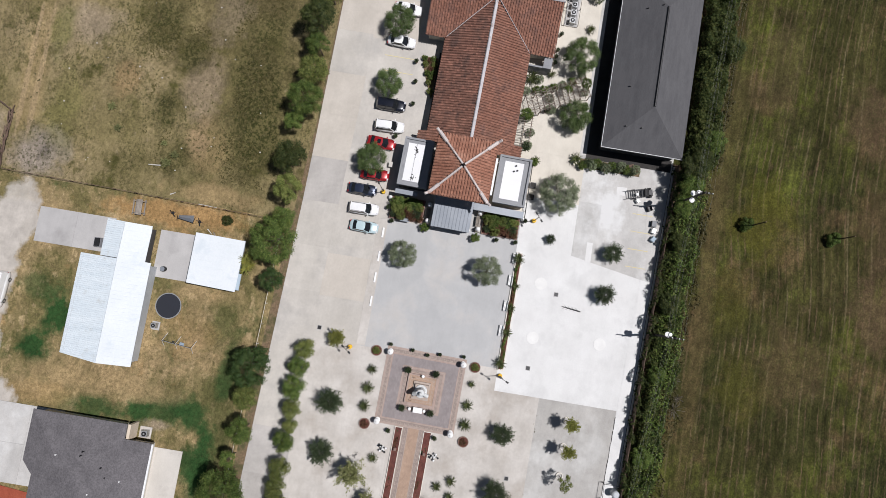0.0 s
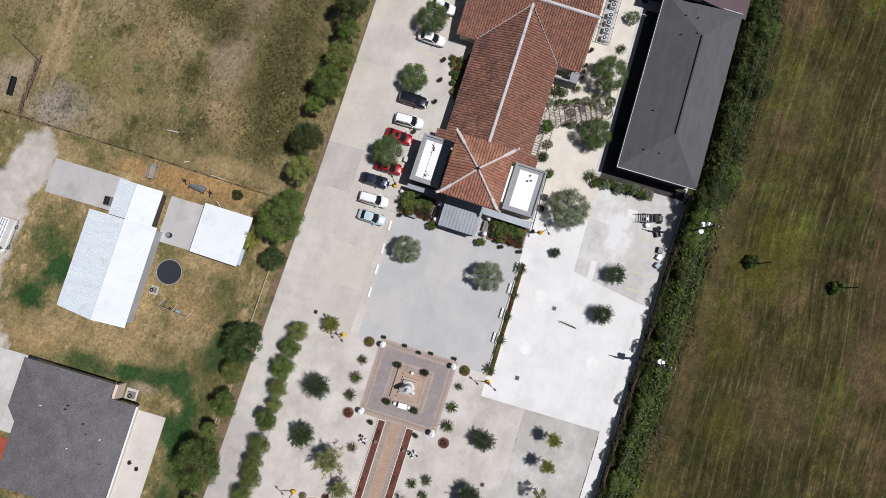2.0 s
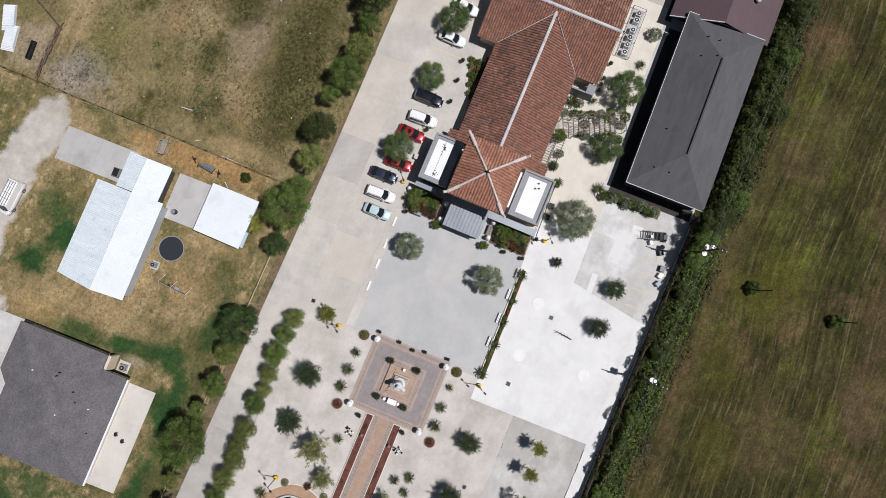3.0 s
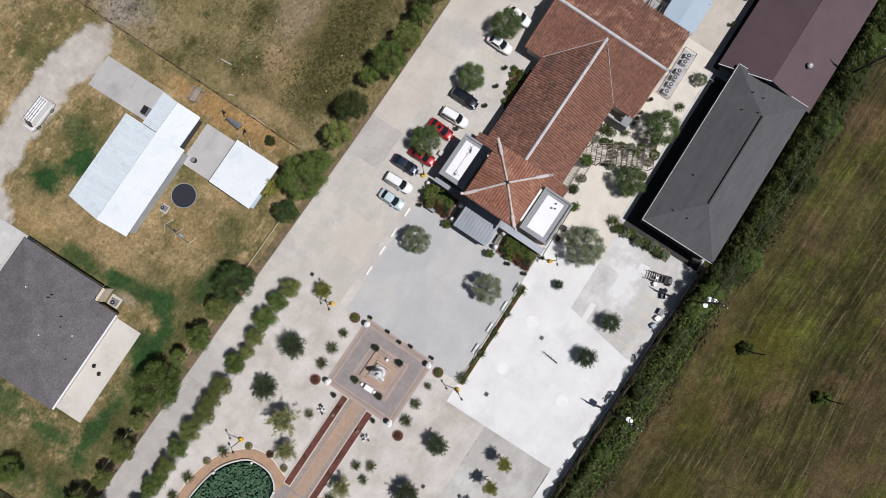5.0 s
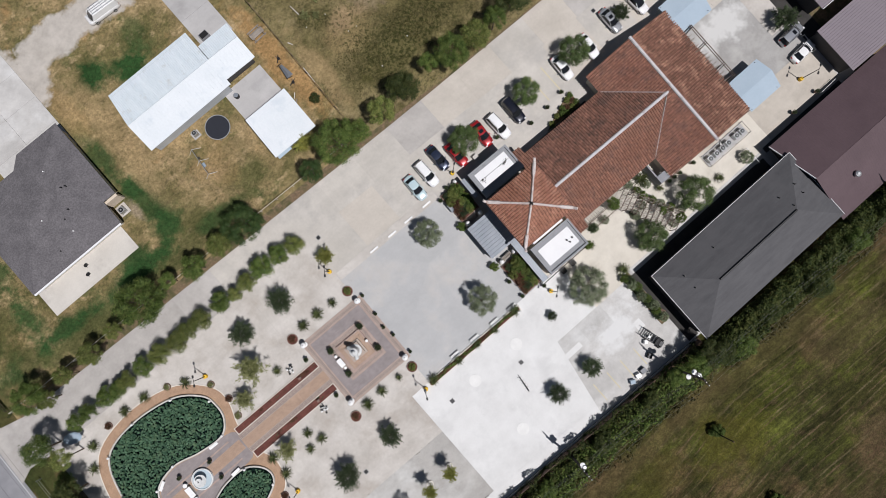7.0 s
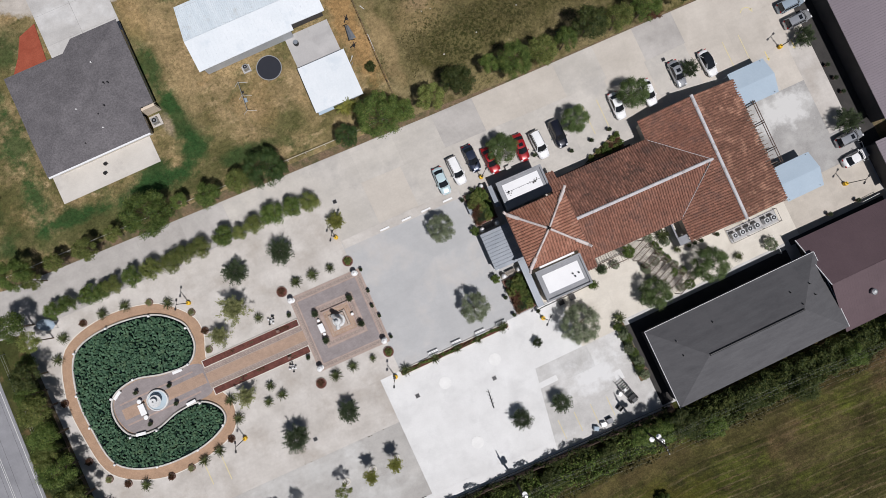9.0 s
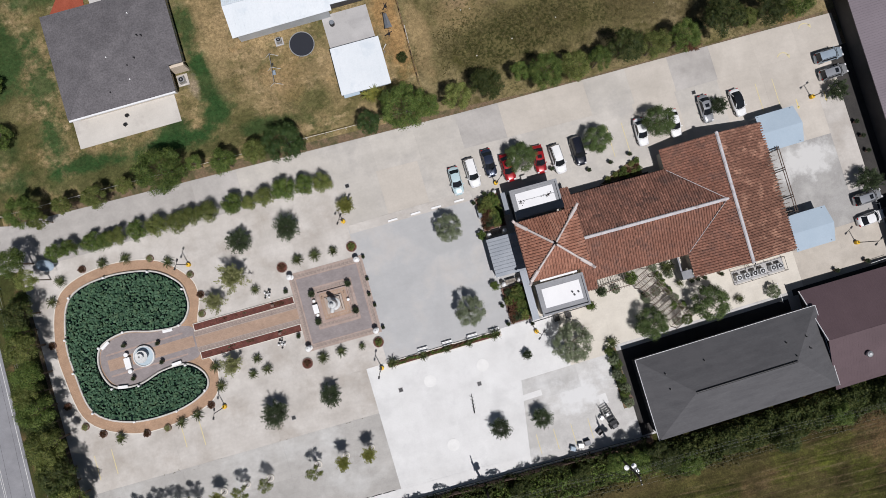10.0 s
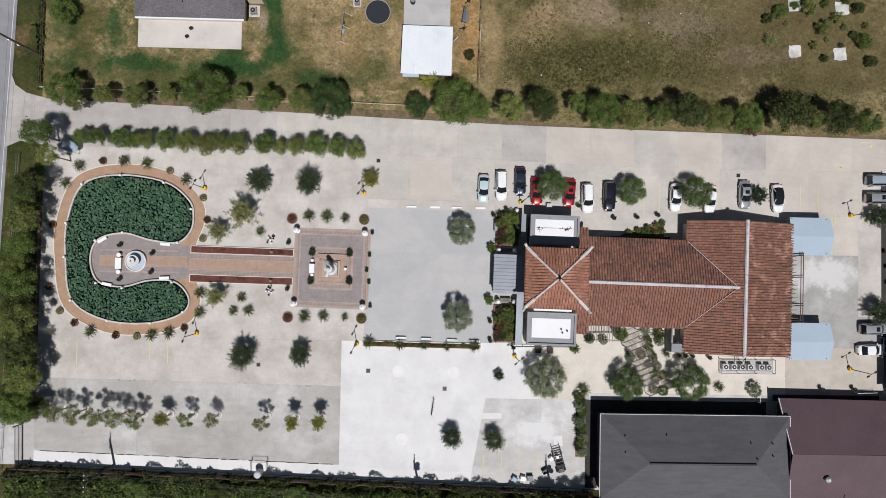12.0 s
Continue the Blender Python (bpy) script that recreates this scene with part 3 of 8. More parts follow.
def structure(name, bm, material, label, category):
    return tagged(part(name, bm, material), label, category, kind="structure")


def faces(bm, pts, quads, mi=0):
    vs = [bm.verts.new(p) for p in pts]
    for q in quads:
        f = bm.faces.new([vs[k] for k in q])
        f.material_index = mi
    return vs


def box(bm, x0, x1, y0, y1, z0, z1, mi=0, top=0.0):
    """A box, its top drawn in by top on all sides."""
    t = top
    faces(bm, [(x0, y0, z0), (x1, y0, z0), (x1, y1, z0), (x0, y1, z0), (x0 + t, y0 + t, z1), (x1 - t, y0 + t, z1), (x1 - t, y1 - t, z1), (x0 + t, y1 - t, z1)],
          [(3, 2, 1, 0), (4, 5, 6, 7), (0, 1, 5, 4), (1, 2, 6, 5), (2, 3, 7, 6), (3, 0, 4, 7)], mi)
    return bm


def new_box(*a, **k):
    return box(bmesh.new(), *a, **k)


def prism(bm, pts, z0, z1, mi=0, shrink=0.0):
    n = len(pts)
    cx, cy = sum(p[0] for p in pts) / n, sum(p[1] for p in pts) / n
    up = [(p[0] + (cx - p[0]) * shrink, p[1] + (cy - p[1]) * shrink, z1) for p in pts]
    faces(bm, [(p[0], p[1], z0) for p in pts] + up,
          [tuple(range(n, 2 * n)), tuple(range(n - 1, -1, -1))] + [(k, (k + 1) % n, n + (k + 1) % n, n + k) for k in range(n)], mi)
    return bm


def ring_pts(cx, cy, r, n, ry=None):
    return [(cx + r * math.cos(2 * math.pi * k / n), cy + (ry or r) * math.sin(2 * math.pi * k / n)) for k in range(n)]


def lathe(bm, profile, n=16, cx=0, cy=0, z=0, mi=0):
    """A turned shape from (radius, height) pairs, closed at both ends."""
    rows = [[bm.verts.new((cx + r * math.cos(2 * math.pi * k / n), cy + r * math.sin(2 * math.pi * k / n), z + h)) for k in range(n)] for r, h in profile]
    for a, b in zip(rows, rows[1:]):
        for k in range(n):
            bm.faces.new((a[k], a[(k + 1) % n], b[(k + 1) % n], b[k])).material_index = mi
    bm.faces.new(rows[0][::-1]).material_index = mi
    bm.faces.new(rows[-1]).material_index = mi
    return bm


def tube(bm, p0, p1, r0, r1=None, n=8, mi=0):
    p0, p1 = Vector(p0), Vector(p1)
    q = (p1 - p0).to_track_quat("Z", "Y")
    r1 = r0 if r1 is None else r1
    a = [bm.verts.new(p0 + q @ Vector((r0 * math.cos(2 * math.pi * k / n), r0 * math.sin(2 * math.pi * k / n), 0))) for k in range(n)]
    b = [bm.verts.new(p1 + q @ Vector((r1 * math.cos(2 * math.pi * k / n), r1 * math.sin(2 * math.pi * k / n), 0))) for k in range(n)]
    for k in range(n):
        bm.faces.new((a[k], a[(k + 1) % n], b[(k + 1) % n], b[k])).material_index = mi
    bm.faces.new(a[::-1]).material_index = mi
    bm.faces.new(b).material_index = mi
    return bm


def spline(pts, per=6):
    """A closed smooth line through a few points."""
    out, n = [], len(pts)
    for k in range(n):
        a, b, c, d = (Vector(pts[(k + s) % n]) for s in (-1, 0, 1, 2))
        for s in range(per):
            t = s / per
            out.append(0.5 * (2 * b + (c - a) * t + (2 * a - 5 * b + 4 * c - d) * t * t + (3 * b - a - 3 * c + d) * t**3))
    return [(p.x, p.y) for p in out]


def offset(pts, d):
    """A closed line moved outwards (for a line that runs counter-clockwise)."""
    out, n = [], len(pts)
    for k in range(n):
        t = (Vector(pts[(k + 1) % n]) - Vector(pts[k - 1])).normalized()
        out.append((pts[k][0] + t.y * d, pts[k][1] - t.x * d))
    return out


def inside(x, y, pts):
    hit, n = False, len(pts)
    for k in range(n):
        (xa, ya), (xb, yb) = pts[k], pts[k - 1]
        if (ya > y) != (yb > y) and x < (xb - xa) * (y - ya) / (yb - ya) + xa:
            hit = not hit
    return hit


def band(bm, inner, outer, z0, z1, mi=0):
    """A closed kerb between two lines of as many points."""
    n = len(inner)
    v = [[bm.verts.new((p[0], p[1], z)) for p in line] for line, z in ((inner, z0), (inner, z1), (outer, z1), (outer, z0))]
    for k in range(n):
        j = (k + 1) % n
        for s in range(4):
            bm.faces.new((v[s][k], v[s][j], v[(s + 1) % 4][j], v[(s + 1) % 4][k])).material_index = mi
    return bm


# ---- ground, road, paving ----
def north_edge(x):
    return 20.75 - 0.034 * x if x < 10 else 20.4 - 0.016 * (x - 10)


def south_edge(x):
    return -35.4 - 0.036 * x


def drive_joint(x):
    return 15.45 - 0.031 * (x + 12) if x < 30 else 14.15


def slab_joint(x):
    return -20.82 - 0.016 * (x + 16)


def road_edge(y):
    return -68.2 + 0.031 * y


bm = bmesh.new()
XS, YS = (-3000, -62.7, 5.2, 3000), (-3000, -36.0, 20.0, 3000)
ZONE = {(0, 0): 3, (1, 0): 2, (2, 0): 2, (0, 1): 3, (1, 1): 4, (2, 1): 4, (0, 2): 3, (1, 2): 1, (2, 2): 0}
gv = {(i, j): bm.verts.new((x, y, -0.14)) for i, x in enumerate(XS) for j, y in enumerate(YS)}
for (i, j), mi in ZONE.items():
    bm.faces.new((gv[i, j], gv[i + 1, j], gv[i + 1, j + 1], gv[i, j + 1])).material_index = mi
structure("ground", bm, [M["pasture"], M["yard"], M["mown"], M["verge"], M["soil"]], "dry grass pasture, patchy yard and dark mown field", "ground")

bm = bmesh.new()
prism(bm, [(road_edge(-600) - 8.5, -600), (road_edge(-600), -600), (road_edge(600), 600), (road_edge(600) - 8.5, 600)], -0.3, -0.08)
road = structure("road", bm, M["road"], "straight grey asphalt country road with white edge lines", "road")
for name, d, w, mt in (("edge_line", 0.45, 0.09, "line_w"), ("edge_line", 8.0, 0.09, "line_w"), ("centre_line", 4.15, 0.06, "line_w"), ("centre_line", 4.4, 0.06, "line_w")):
    bm = prism(bmesh.new(), [(road_edge(-300) - d - w, -300), (road_edge(-300) - d, -300), (road_edge(300) - d, 300), (road_edge(300) - d - w, 300)], -0.078, -0.074)
    part(name, bm, M[mt], road)

pavement = tagged(new("pavement"), "wide cast concrete paving in pale panels of uneven age", "paving", kind="structure")


def panel(pts, mt, z=0.0):
    cx, cy = sum(p[0] for p in pts) / 4, sum(p[1] for p in pts) / 4
    g = 0.003
    pts = [(x + math.copysign(g, cx - x), y + math.copysign(g, cy - y)) for x, y in pts]
    part("slab", prism(bmesh.new(), pts, -0.3, z), M[mt], pavement)


def panels(x0, x1, ya, yb, nx, ny, mt):
    """A field of slabs; ya and yb are numbers or functions of x."""
    fa, fb = (ya if callable(ya) else (lambda x: ya)), (yb if callable(yb) else (lambda x: yb))
    for i in range(nx):
        xa, xb = x0 + (x1 - x0) * i / nx, x0 + (x1 - x0) * (i + 1) / nx
        for j in range(ny):
            def at(x, k):
                return fa(x) + (fb(x) - fa(x)) * k / ny
            panel([(xa, at(xa, j)), (xb, at(xb, j)), (xb, at(xb, j + 1)), (xa, at(xa, j + 1))], mt)


base = bmesh.new()
prism(base, [(-62, -34), (72, -36), (72, 18), (-62, 21)], -0.32, -0.05)
part("joint_bed", base, M["c_pad"], pavement)
part("apron", prism(bmesh.new(), [(-68.0, 15.2), (-65.8, 16.2), (-62.003, 15.6), (-62.003, 22.9), (-65.1, 23.7), (-66.8, 24.9), (-67.5, 26.7)], -0.3, 0.0), M["c_west"], pavement, "flared concrete apron at the road")
for k, tone in enumerate(("c_west", "c_west", "c_west", "c_west", "c_dull", "c_lot", "c_lot")):
    panels(-62 + 7.114 * k, -54.886 + 7.114 * k, 15.5, north_edge, 1, 1, tone)
for k, tone in enumerate(("c_lot", "c_lot", "c_lot", "c_dull", "c_warm", "c_warm", "c_lot", "c_warm", "c_dull", "c_warm", "c_warm", "c_warm")):
    panels(-12.2 + 7 * k, -5.2 + 7 * k, drive_joint, north_edge, 1, 1, tone)
panels(-62, -12.2, -13.8, 15.5, 4, 2, "c_garden")
for k, tone in enumerate(("c_lot", "c_warm", "c_lot")):
    panels(-12.2 + 6.65 * k, -5.55 + 6.65 * k, 8.3, drive_joint, 1, 1, tone)
for k in range(9):
    panels(7.75 + 7.14 * k, 14.89 + 7.14 * k, 7.0, drive_joint, 1, 1, "c_warm" if k in (4, 6, 7, 8) else "c_lot")
panels(-12.2, 7.75, -13.8, 7.85, 1, 2, "c_court")
panels(-12.2, 7.75, 7.85, 8.3, 1, 1, "c_lot")
panels(7.75, 22, -4.0, 7.0, 1, 1, "c_lot")
panels(7.75, 12.2, -13.8, -4.0, 1, 1, "c_court")
panels(12.2, 22, -13.8, -4.0, 1, 1, "c_cream")
panels(22, 52.4, -4.0, 7.0, 5, 1, "c_lot")
panels(22, 52.4, -13.8, -4.0, 3, 1, "c_cream")
panels(52.4, 61.7, 0.8, 7.0, 2, 1, "c_lot")
panels(61.7, 65.7, 0.8, 7.0, 1, 1, "c_warm")
panels(65.7, 72, -8.8, 7.0, 1, 2, "c_garden")
panels(52.4, 65.7, -4.9, 0.8, 1, 1, "c_east")
panels(52.4, 65.7, -13.8, -4.9, 2, 1, "c_east")
panels(65.7, 72, -13.8, -8.8, 1, 1, "c_east")
panel([(-68.4, -33.3), (-62.0, -33.3), (-62.0, -26.4), (-68.2, -26.4)], "c_slab")
panels(-62, -15.6, slab_joint, -13.8, 3, 1, "c_garden")
panels(-62, -15.6, lambda x: south_edge(x) + 2.0, slab_joint, 3, 2, "c_row")
panels(-62, -15.6, south_edge, lambda x: south_edge(x) + 2.0, 3, 1, "c_white")
part("slab", prism(bmesh.new(), [(-15.597, south_edge(-15.6)), (4.6, south_edge(4.6)), (6.9, -22.4), (14.997, -22.4), (14.997, -13.803), (-15.597, -13.803)], -0.3, 0.0), M["c_white"], pavement)
panels(15.0, 22.3, -22.4, -13.8, 1, 1, "c_cream")
panel([(6.25, -26.0), (10.75, -26.0), (10.75, -22.4), (6.9, -22.4)], "c_slab")
panel([(10.75, -26.0), (15.6, -26.0), (15.6, -22.4), (10.75, -22.4)], "c_slab")
panel([(15.6, -26.0), (21.0, -26.0), (21.0, -22.4), (15.6, -22.4)], "c_slab")
panel([(4.6, south_edge(4.6)), (10.75, south_edge(10.75)), (10.75, -26.0), (6.25, -26.0)], "c_slab")
panel([(10.75, south_edge(10.75)), (21.0, south_edge(21.0)), (21.0, -26.0), (10.75, -26.0)], "c_slab")
panel([(21.0, south_edge(21)), (23.0, south_edge(23)), (23.0, -22.4), (21.0, -22.4)], "c_slab")
part("patch_slab", prism(bmesh.new(), [(6.25, -25.55), (9.4, -25.5), (9.4, -24.6), (6.5, -24.65)], 0.0, 0.006), M["c_white"], pavement)
part("patch_slab", prism(bmesh.new(), [(17.6, -29.6), (19.0, -29.6), (18.9, -28.0), (17.7, -28.1)], 0.0, 0.006), M["c_white"], pavement)
panels(22.3, 54.0, -21.4, -13.8, 4, 1, "c_cream")
panels(54.0, 69.5, -21.4, -13.8, 2, 1, "c_tan")
panels(23.0, 69.5, south_edge, -21.4, 3, 1, "c_slab")
bm = bmesh.new()
prism(bm, [(-12.1, 6.95), (7.7, 6.7), (7.7, 8.2), (-12.1, 8.28)], 0.0, 0.007)
part("pale_strip", bm, M["c_garden"], pavement)
for cx, cy in ((1.8, -18.4), (-6.7, -18.4), (-6.0, -28.8)):
    part("round_cover", prism(bmesh.new(), ring_pts(cx, cy, 0.95, 24), 0.0, 0.03), M["cover"], pavement)
for cx, cy in ((-11.4, -18.4), (0.5, -21.0), (-28.3, -17.7), (46.4, 13.2), (-10.5, 14.3)):
    d = thing("drain", "square dark iron drain grate in concrete", "drain", pose(cx, cy, 0), "drains")
    part("frame", new_box(-0.36, 0.36, -0.36, 0.36, 0.0, 0.02), M["c_pad"], d)
    part("grate", new_box(-0.28, 0.28, -0.28, 0.28, 0.02, 0.035), M["iron"], d)
lines = [(-58.7, -16.4), (-56.0, -16.2), (-45.0, -15.4), (-42.2, -15.9)]
for k, (x, y) in enumerate(lines):
    structure("parking_line", new_box(x - 0.07, x + 0.07, y - 1.9, y + 1.9, 0.0, 0.008), M["line_faint"], "faded yellow painted parking line", "marking")
for x in (6.7, 9.5, 12.3, 15.1):
    structure("parking_line", new_box(x - 0.06, x + 0.06, -34.2, -31.0, 0.0, 0.006), M["line_faint"], "faded yellow painted parking line", "marking")
for x in (31.3, 33.8, 56.35, 59.2):
    structure("parking_line", new_box(x - 0.06, x + 0.06, 6.9, 11.8, 0.008, 0.014), M["line_faint"], "faded yellow painted parking line", "marking")
structure("parking_line", new_box(47.0, 50.5, -17.6, -17.5, 0.0, 0.006), M["line_y"], "faded yellow painted line", "marking")
for x, y, a in ((62.0, 14.4, 0), (66.8, 18.0, 10)):
    bm = bmesh.new()
    for s in range(6):
        t0, t1 = radians(20 + 22 * s), radians(42 + 22 * s)
        faces(bm, [(math.cos(t) * r, math.sin(t) * r, 0.008) for t in (t0, t1) for r in (0.9, 1.05)], [(0, 1, 3, 2)])
    faces(bm, [(1.25, 0.45, 0.008), (0.6, 0.45, 0.008), (1.0, -0.25, 0.008)], [(0, 1, 2)])
    structure("arrow_marking", bm, M["line_faint"], "faded yellow curved arrow painted on concrete", "marking").matrix_basis = pose(x, y, 0.002, 0, 0, a)
for x in (61.97, 66.7):
    bm = bmesh.new()
    faces(bm, [(-0.07, -0.5, 0.01), (0.07, -0.5, 0.01), (0.07, 0.85, 0.01), (-0.07, 0.85, 0.01)], [(0, 1, 2, 3)])
    faces(bm, [(-0.28, -0.4, 0.01), (0, -0.85, 0.01), (0.28, -0.4, 0.01)], [(0, 1, 2)])
    structure("arrow_marking", bm, M["line_y"], "faded yellow straight arrow painted on concrete", "marking").matrix_basis = pose(x, 6.75, 0.002)

# kerb stops and yard slabs
for x in (-5.2, -1.5, 1.85, 5.6):
    s = thing("parking_stop", "white concrete parking stop on paving", "parking stop", pose(x, 7.2, 0.008), "parking stops")
    part("block", new_box(-0.8, 0.8, -0.16, 0.16, 0, 0.16, top=0.04), M["white"], s)
for name, mt, x0, x1, y0, y1, label in (
        ("driveway", "c_pad", -4.6, 0.9, 48.4, 60.3, "grey concrete driveway slabs on dry grass"), ("yard_slab", "c_pad", -7.0, 0.35, 30.0, 41.2, "grey concrete slab between home and shed"),
        ("patio", "patio", -48.3, -32.25, 31.3, 36.2, "cream concrete patio slab behind the house"), ("house_driveway", "c_slab", -41.0, -29.2, 50.0, 80.0, "pale concrete driveway of the house")):
    t = tagged(new(name), label, "slab", kind="structure")
    nx, ny = (1, 1) if name == "patio" else (max(1, round((x1 - x0) / 5)), max(1, round((y1 - y0) / 5)))
    for i in range(nx):
        for j in range(ny):
            dx, dy = (x1 - x0) / nx, (y1 - y0) / ny
            part("slab", new_box(x0 + i * dx + 0.012, x0 + (i + 1) * dx - 0.012, y0 + j * dy + 0.012, y0 + (j + 1) * dy - 0.012, -0.3, -0.02), M[mt], t)
bm = prism(bmesh.new(), [(-42.0, 52.0), (-41.3, 59.2), (-44.2, 58.2), (-45.6, 55.4), (-47.8, 52.4)], -0.3, -0.04)
structure("red_gravel_bed", bm, M["red_gravel"], "red gravel bed beside the house drive", "bed")
# wall shade put down as near-black strips on the paving
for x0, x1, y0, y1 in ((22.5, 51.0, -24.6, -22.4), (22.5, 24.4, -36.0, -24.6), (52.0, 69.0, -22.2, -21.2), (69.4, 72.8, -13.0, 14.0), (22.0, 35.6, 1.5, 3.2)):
    structure("shaded_border", new_box(x0, x1, y0, y1, -0.05, 0.012), M["shade_and_dirt"], "dark strip of painted shade at the foot of the wall", "border")
bm = prism(bmesh.new(), [(-62, 22.4), (5, 20.2), (72, 19.0), (72, 19.5), (20, 20.6), (3, 21.8), (-30, 23.3), (-62, 24.0)], -0.3, -0.125)
structure("soil_strip", bm, M["soil"], "bare reddish soil strip along the concrete drive", "soil")
bm = prism(bmesh.new(), [(-62, south_edge(-62) - 1.8), (24, south_edge(24) - 1.8), (24, south_edge(24)), (-62, south_edge(-62))], -0.3, -0.11)
structure("soil_bank", bm, M["soil_dark"], "bare brown soil strip below the brush", "soil")


# ---- roofs ----
def slope(sheet_bm, bm, pts, up, pitch=0.4, r=0.12, course=0.42, mi=0):
    """A tiled roof plane: pts are its corners, up the way up the slope in plan. A sheet, and on it rows of half-round tiles that overlap downhill."""
    pts = [Vector(p) for p in pts]
    nrm = Vector((0, 0, 0))
    for k in range(len(pts)):
        nrm += (pts[k] - pts[0]).cross(pts[(k + 1) % len(pts)] - pts[0])
    nrm.normalize()
    if nrm.z < 0:
        nrm, pts = -nrm, pts[::-1]
    v = Vector((up[0], up[1], 0))
    v = (v - nrm * v.dot(nrm)).normalized()
    u = v.cross(nrm).normalized()
    o = pts[0]
    flat = [((p - o).dot(u), (p - o).dot(v)) for p in pts]
    sheet_bm.faces.new([sheet_bm.verts.new(p) for p in pts])
    lo, hi = min(f[0] for f in flat), max(f[0] for f in flat)
    n = max(1, int((hi - lo) / pitch))
    for k in range(n):
        s = lo + (k + 0.5) * (hi - lo) / n
        cuts = []
        for (ua, va), (ub, vb) in zip(flat, flat[1:] + flat[:1]):
            if (ua <= s) != (ub <= s):
                cuts.append(va + (vb - va) * (s - ua) / (ub - ua))
        if len(cuts) < 2 or max(cuts) - min(cuts) < 0.2:
            continue
        a, b = min(cuts), max(cuts)
        m = max(1, round((b - a) / course))
        for j in range(m):
            va, vb = a + (b - a) * j / m - 0.03, a + (b - a) * (j + 1) / m
            row = []
            for vv, lift, rr in ((va, 0.045, r * 1.1), (vb, 0.0, r * 0.9)):
                row.append([bm.verts.new(o + u * (s + rr * cu) + v * vv + nrm * (lift + rr * cn + 0.01)) for cu, cn in ((-1, 0), (-0.6, 0.85), (0.6, 0.85), (1, 0))])
            for q in range(3):
                bm.faces.new((row[0][q], row[0][q + 1], row[1][q + 1], row[1][q])).material_index = mi
            bm.faces.new(row[0][::-1]).material_index = mi
    return bm


def seams(bm, pts, up, step, h=0.05, w=0.05, mi=0):
    """A metal roof plane as one skin with standing seams (none where step is 0), 12 cm thick."""
    pts = [Vector(p) for p in pts]
    nrm = (pts[1] - pts[0]).cross(pts[2] - pts[0]).normalized()
    if nrm.z < 0:
        nrm, pts = -nrm, pts[::-1]
    v = Vector((up[0], up[1], 0))
    v = (v - nrm * v.dot(nrm)).normalized()
    u = v.cross(nrm).normalized()
    o = pts[0]
    flat = [((p - o).dot(u), (p - o).dot(v)) for p in pts]
    lo, hi = min(f[0] for f in flat), max(f[0] for f in flat)
    cols = {round(f[0], 4): 0.0 for f in flat}
    n = int((hi - lo) / step) if step else 0
    for k in range(1, n):
        s = lo + k * (hi - lo) / n
        for ds, hh in ((-w, 0.0), (-w * 0.4, h), (w * 0.4, h), (w, 0.0)):
            if lo < s + ds < hi:
                cols[round(s + ds, 4)] = hh
    rows = []
    for s in sorted(cols):
        q = min(max(s, lo + 1e-4), hi - 1e-4)
        cuts = [va + (vb - va) * (q - ua) / (ub - ua) for (ua, va), (ub, vb) in zip(flat, flat[1:] + flat[:1]) if (ua <= q) != (ub <= q)]
        a, b = min(cuts), max(cuts)
        top2 = [o + u * s + v * q2 + nrm * cols[s] for q2 in (a, b)]
        low2 = [o + u * s + v * q2 - Vector((0, 0, 0.12)) for q2 in (a, b)]
        rows.append([bm.verts.new(p) for p in (top2[0], top2[1], low2[1], low2[0])])
    for a, b in zip(rows, rows[1:]):
        for k in range(4):
            j = (k + 1) % 4
            bm.faces.new((a[k], b[k], b[j], a[j])).material_index = mi
    bm.faces.new(rows[0]).material_index = mi
    bm.faces.new(rows[-1][::-1]).material_index = mi
    return bm


def tiled(name, planes, mt, parent, label="", **k):
    """A tiled roof: its sheet as a part, the tiles on it as one part of many pieces."""
    under, over = bmesh.new(), bmesh.new()
    for pts, up in planes:
        slope(under, over, pts, up, **k)
    roof = part(name, under, M[mt], parent, label)
    part("tiles", over, M[mt], roof)["kind"] = "stuff"
    return roof


def beam(bm, a, b, w, h, mi=0):
    """A ridge or hip cap: a low five-sided bar from a to b."""
    a, b = Vector(a), Vector(b)
    t = (b - a).normalized()
    s = t.cross(Vector((0, 0, 1))).normalized()
    n = s.cross(t)
    sec = ((-w, -h * 0.4), (-w, h * 0.35), (-w * 0.5, h), (w * 0.5, h), (w, h * 0.35), (w, -h * 0.4))
    faces(bm, [tuple(p + s * x + n * y) for p in (a, b) for x, y in sec], [(k, (k + 1) % 6, 6 + (k + 1) % 6, 6 + k) for k in range(6)] + [(5, 4, 3, 2, 1, 0), (6, 7, 8, 9, 10, 11)], mi)
    return bm


# ---- temple ----
temple = thing("temple", "long temple hall with red-brown clay tile roofs and a hipped tower", "temple", pose(16.5, -3.5, 0, 0, 0, -1.2))
TE, TA = 8.3, 10.5
NE_, NR, CE, CR = 2.8, 4.85, 2.7, 5.2
bm = new_box(-3.7, 3.5, -3.7, 3.5, 0, TE - 0.05)
part("tower_wall", bm, M["plaster"], temple)
c4 = [(-4.92, 4.3, TE), (4.02, 4.3, TE), (4.02, -4.2, TE), (-4.92, -4.2, TE)]
apex = (-0.6, 0.1, TA)
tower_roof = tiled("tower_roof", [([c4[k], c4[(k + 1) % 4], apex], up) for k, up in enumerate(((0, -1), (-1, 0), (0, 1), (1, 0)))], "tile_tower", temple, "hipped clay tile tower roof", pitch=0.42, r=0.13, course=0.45)
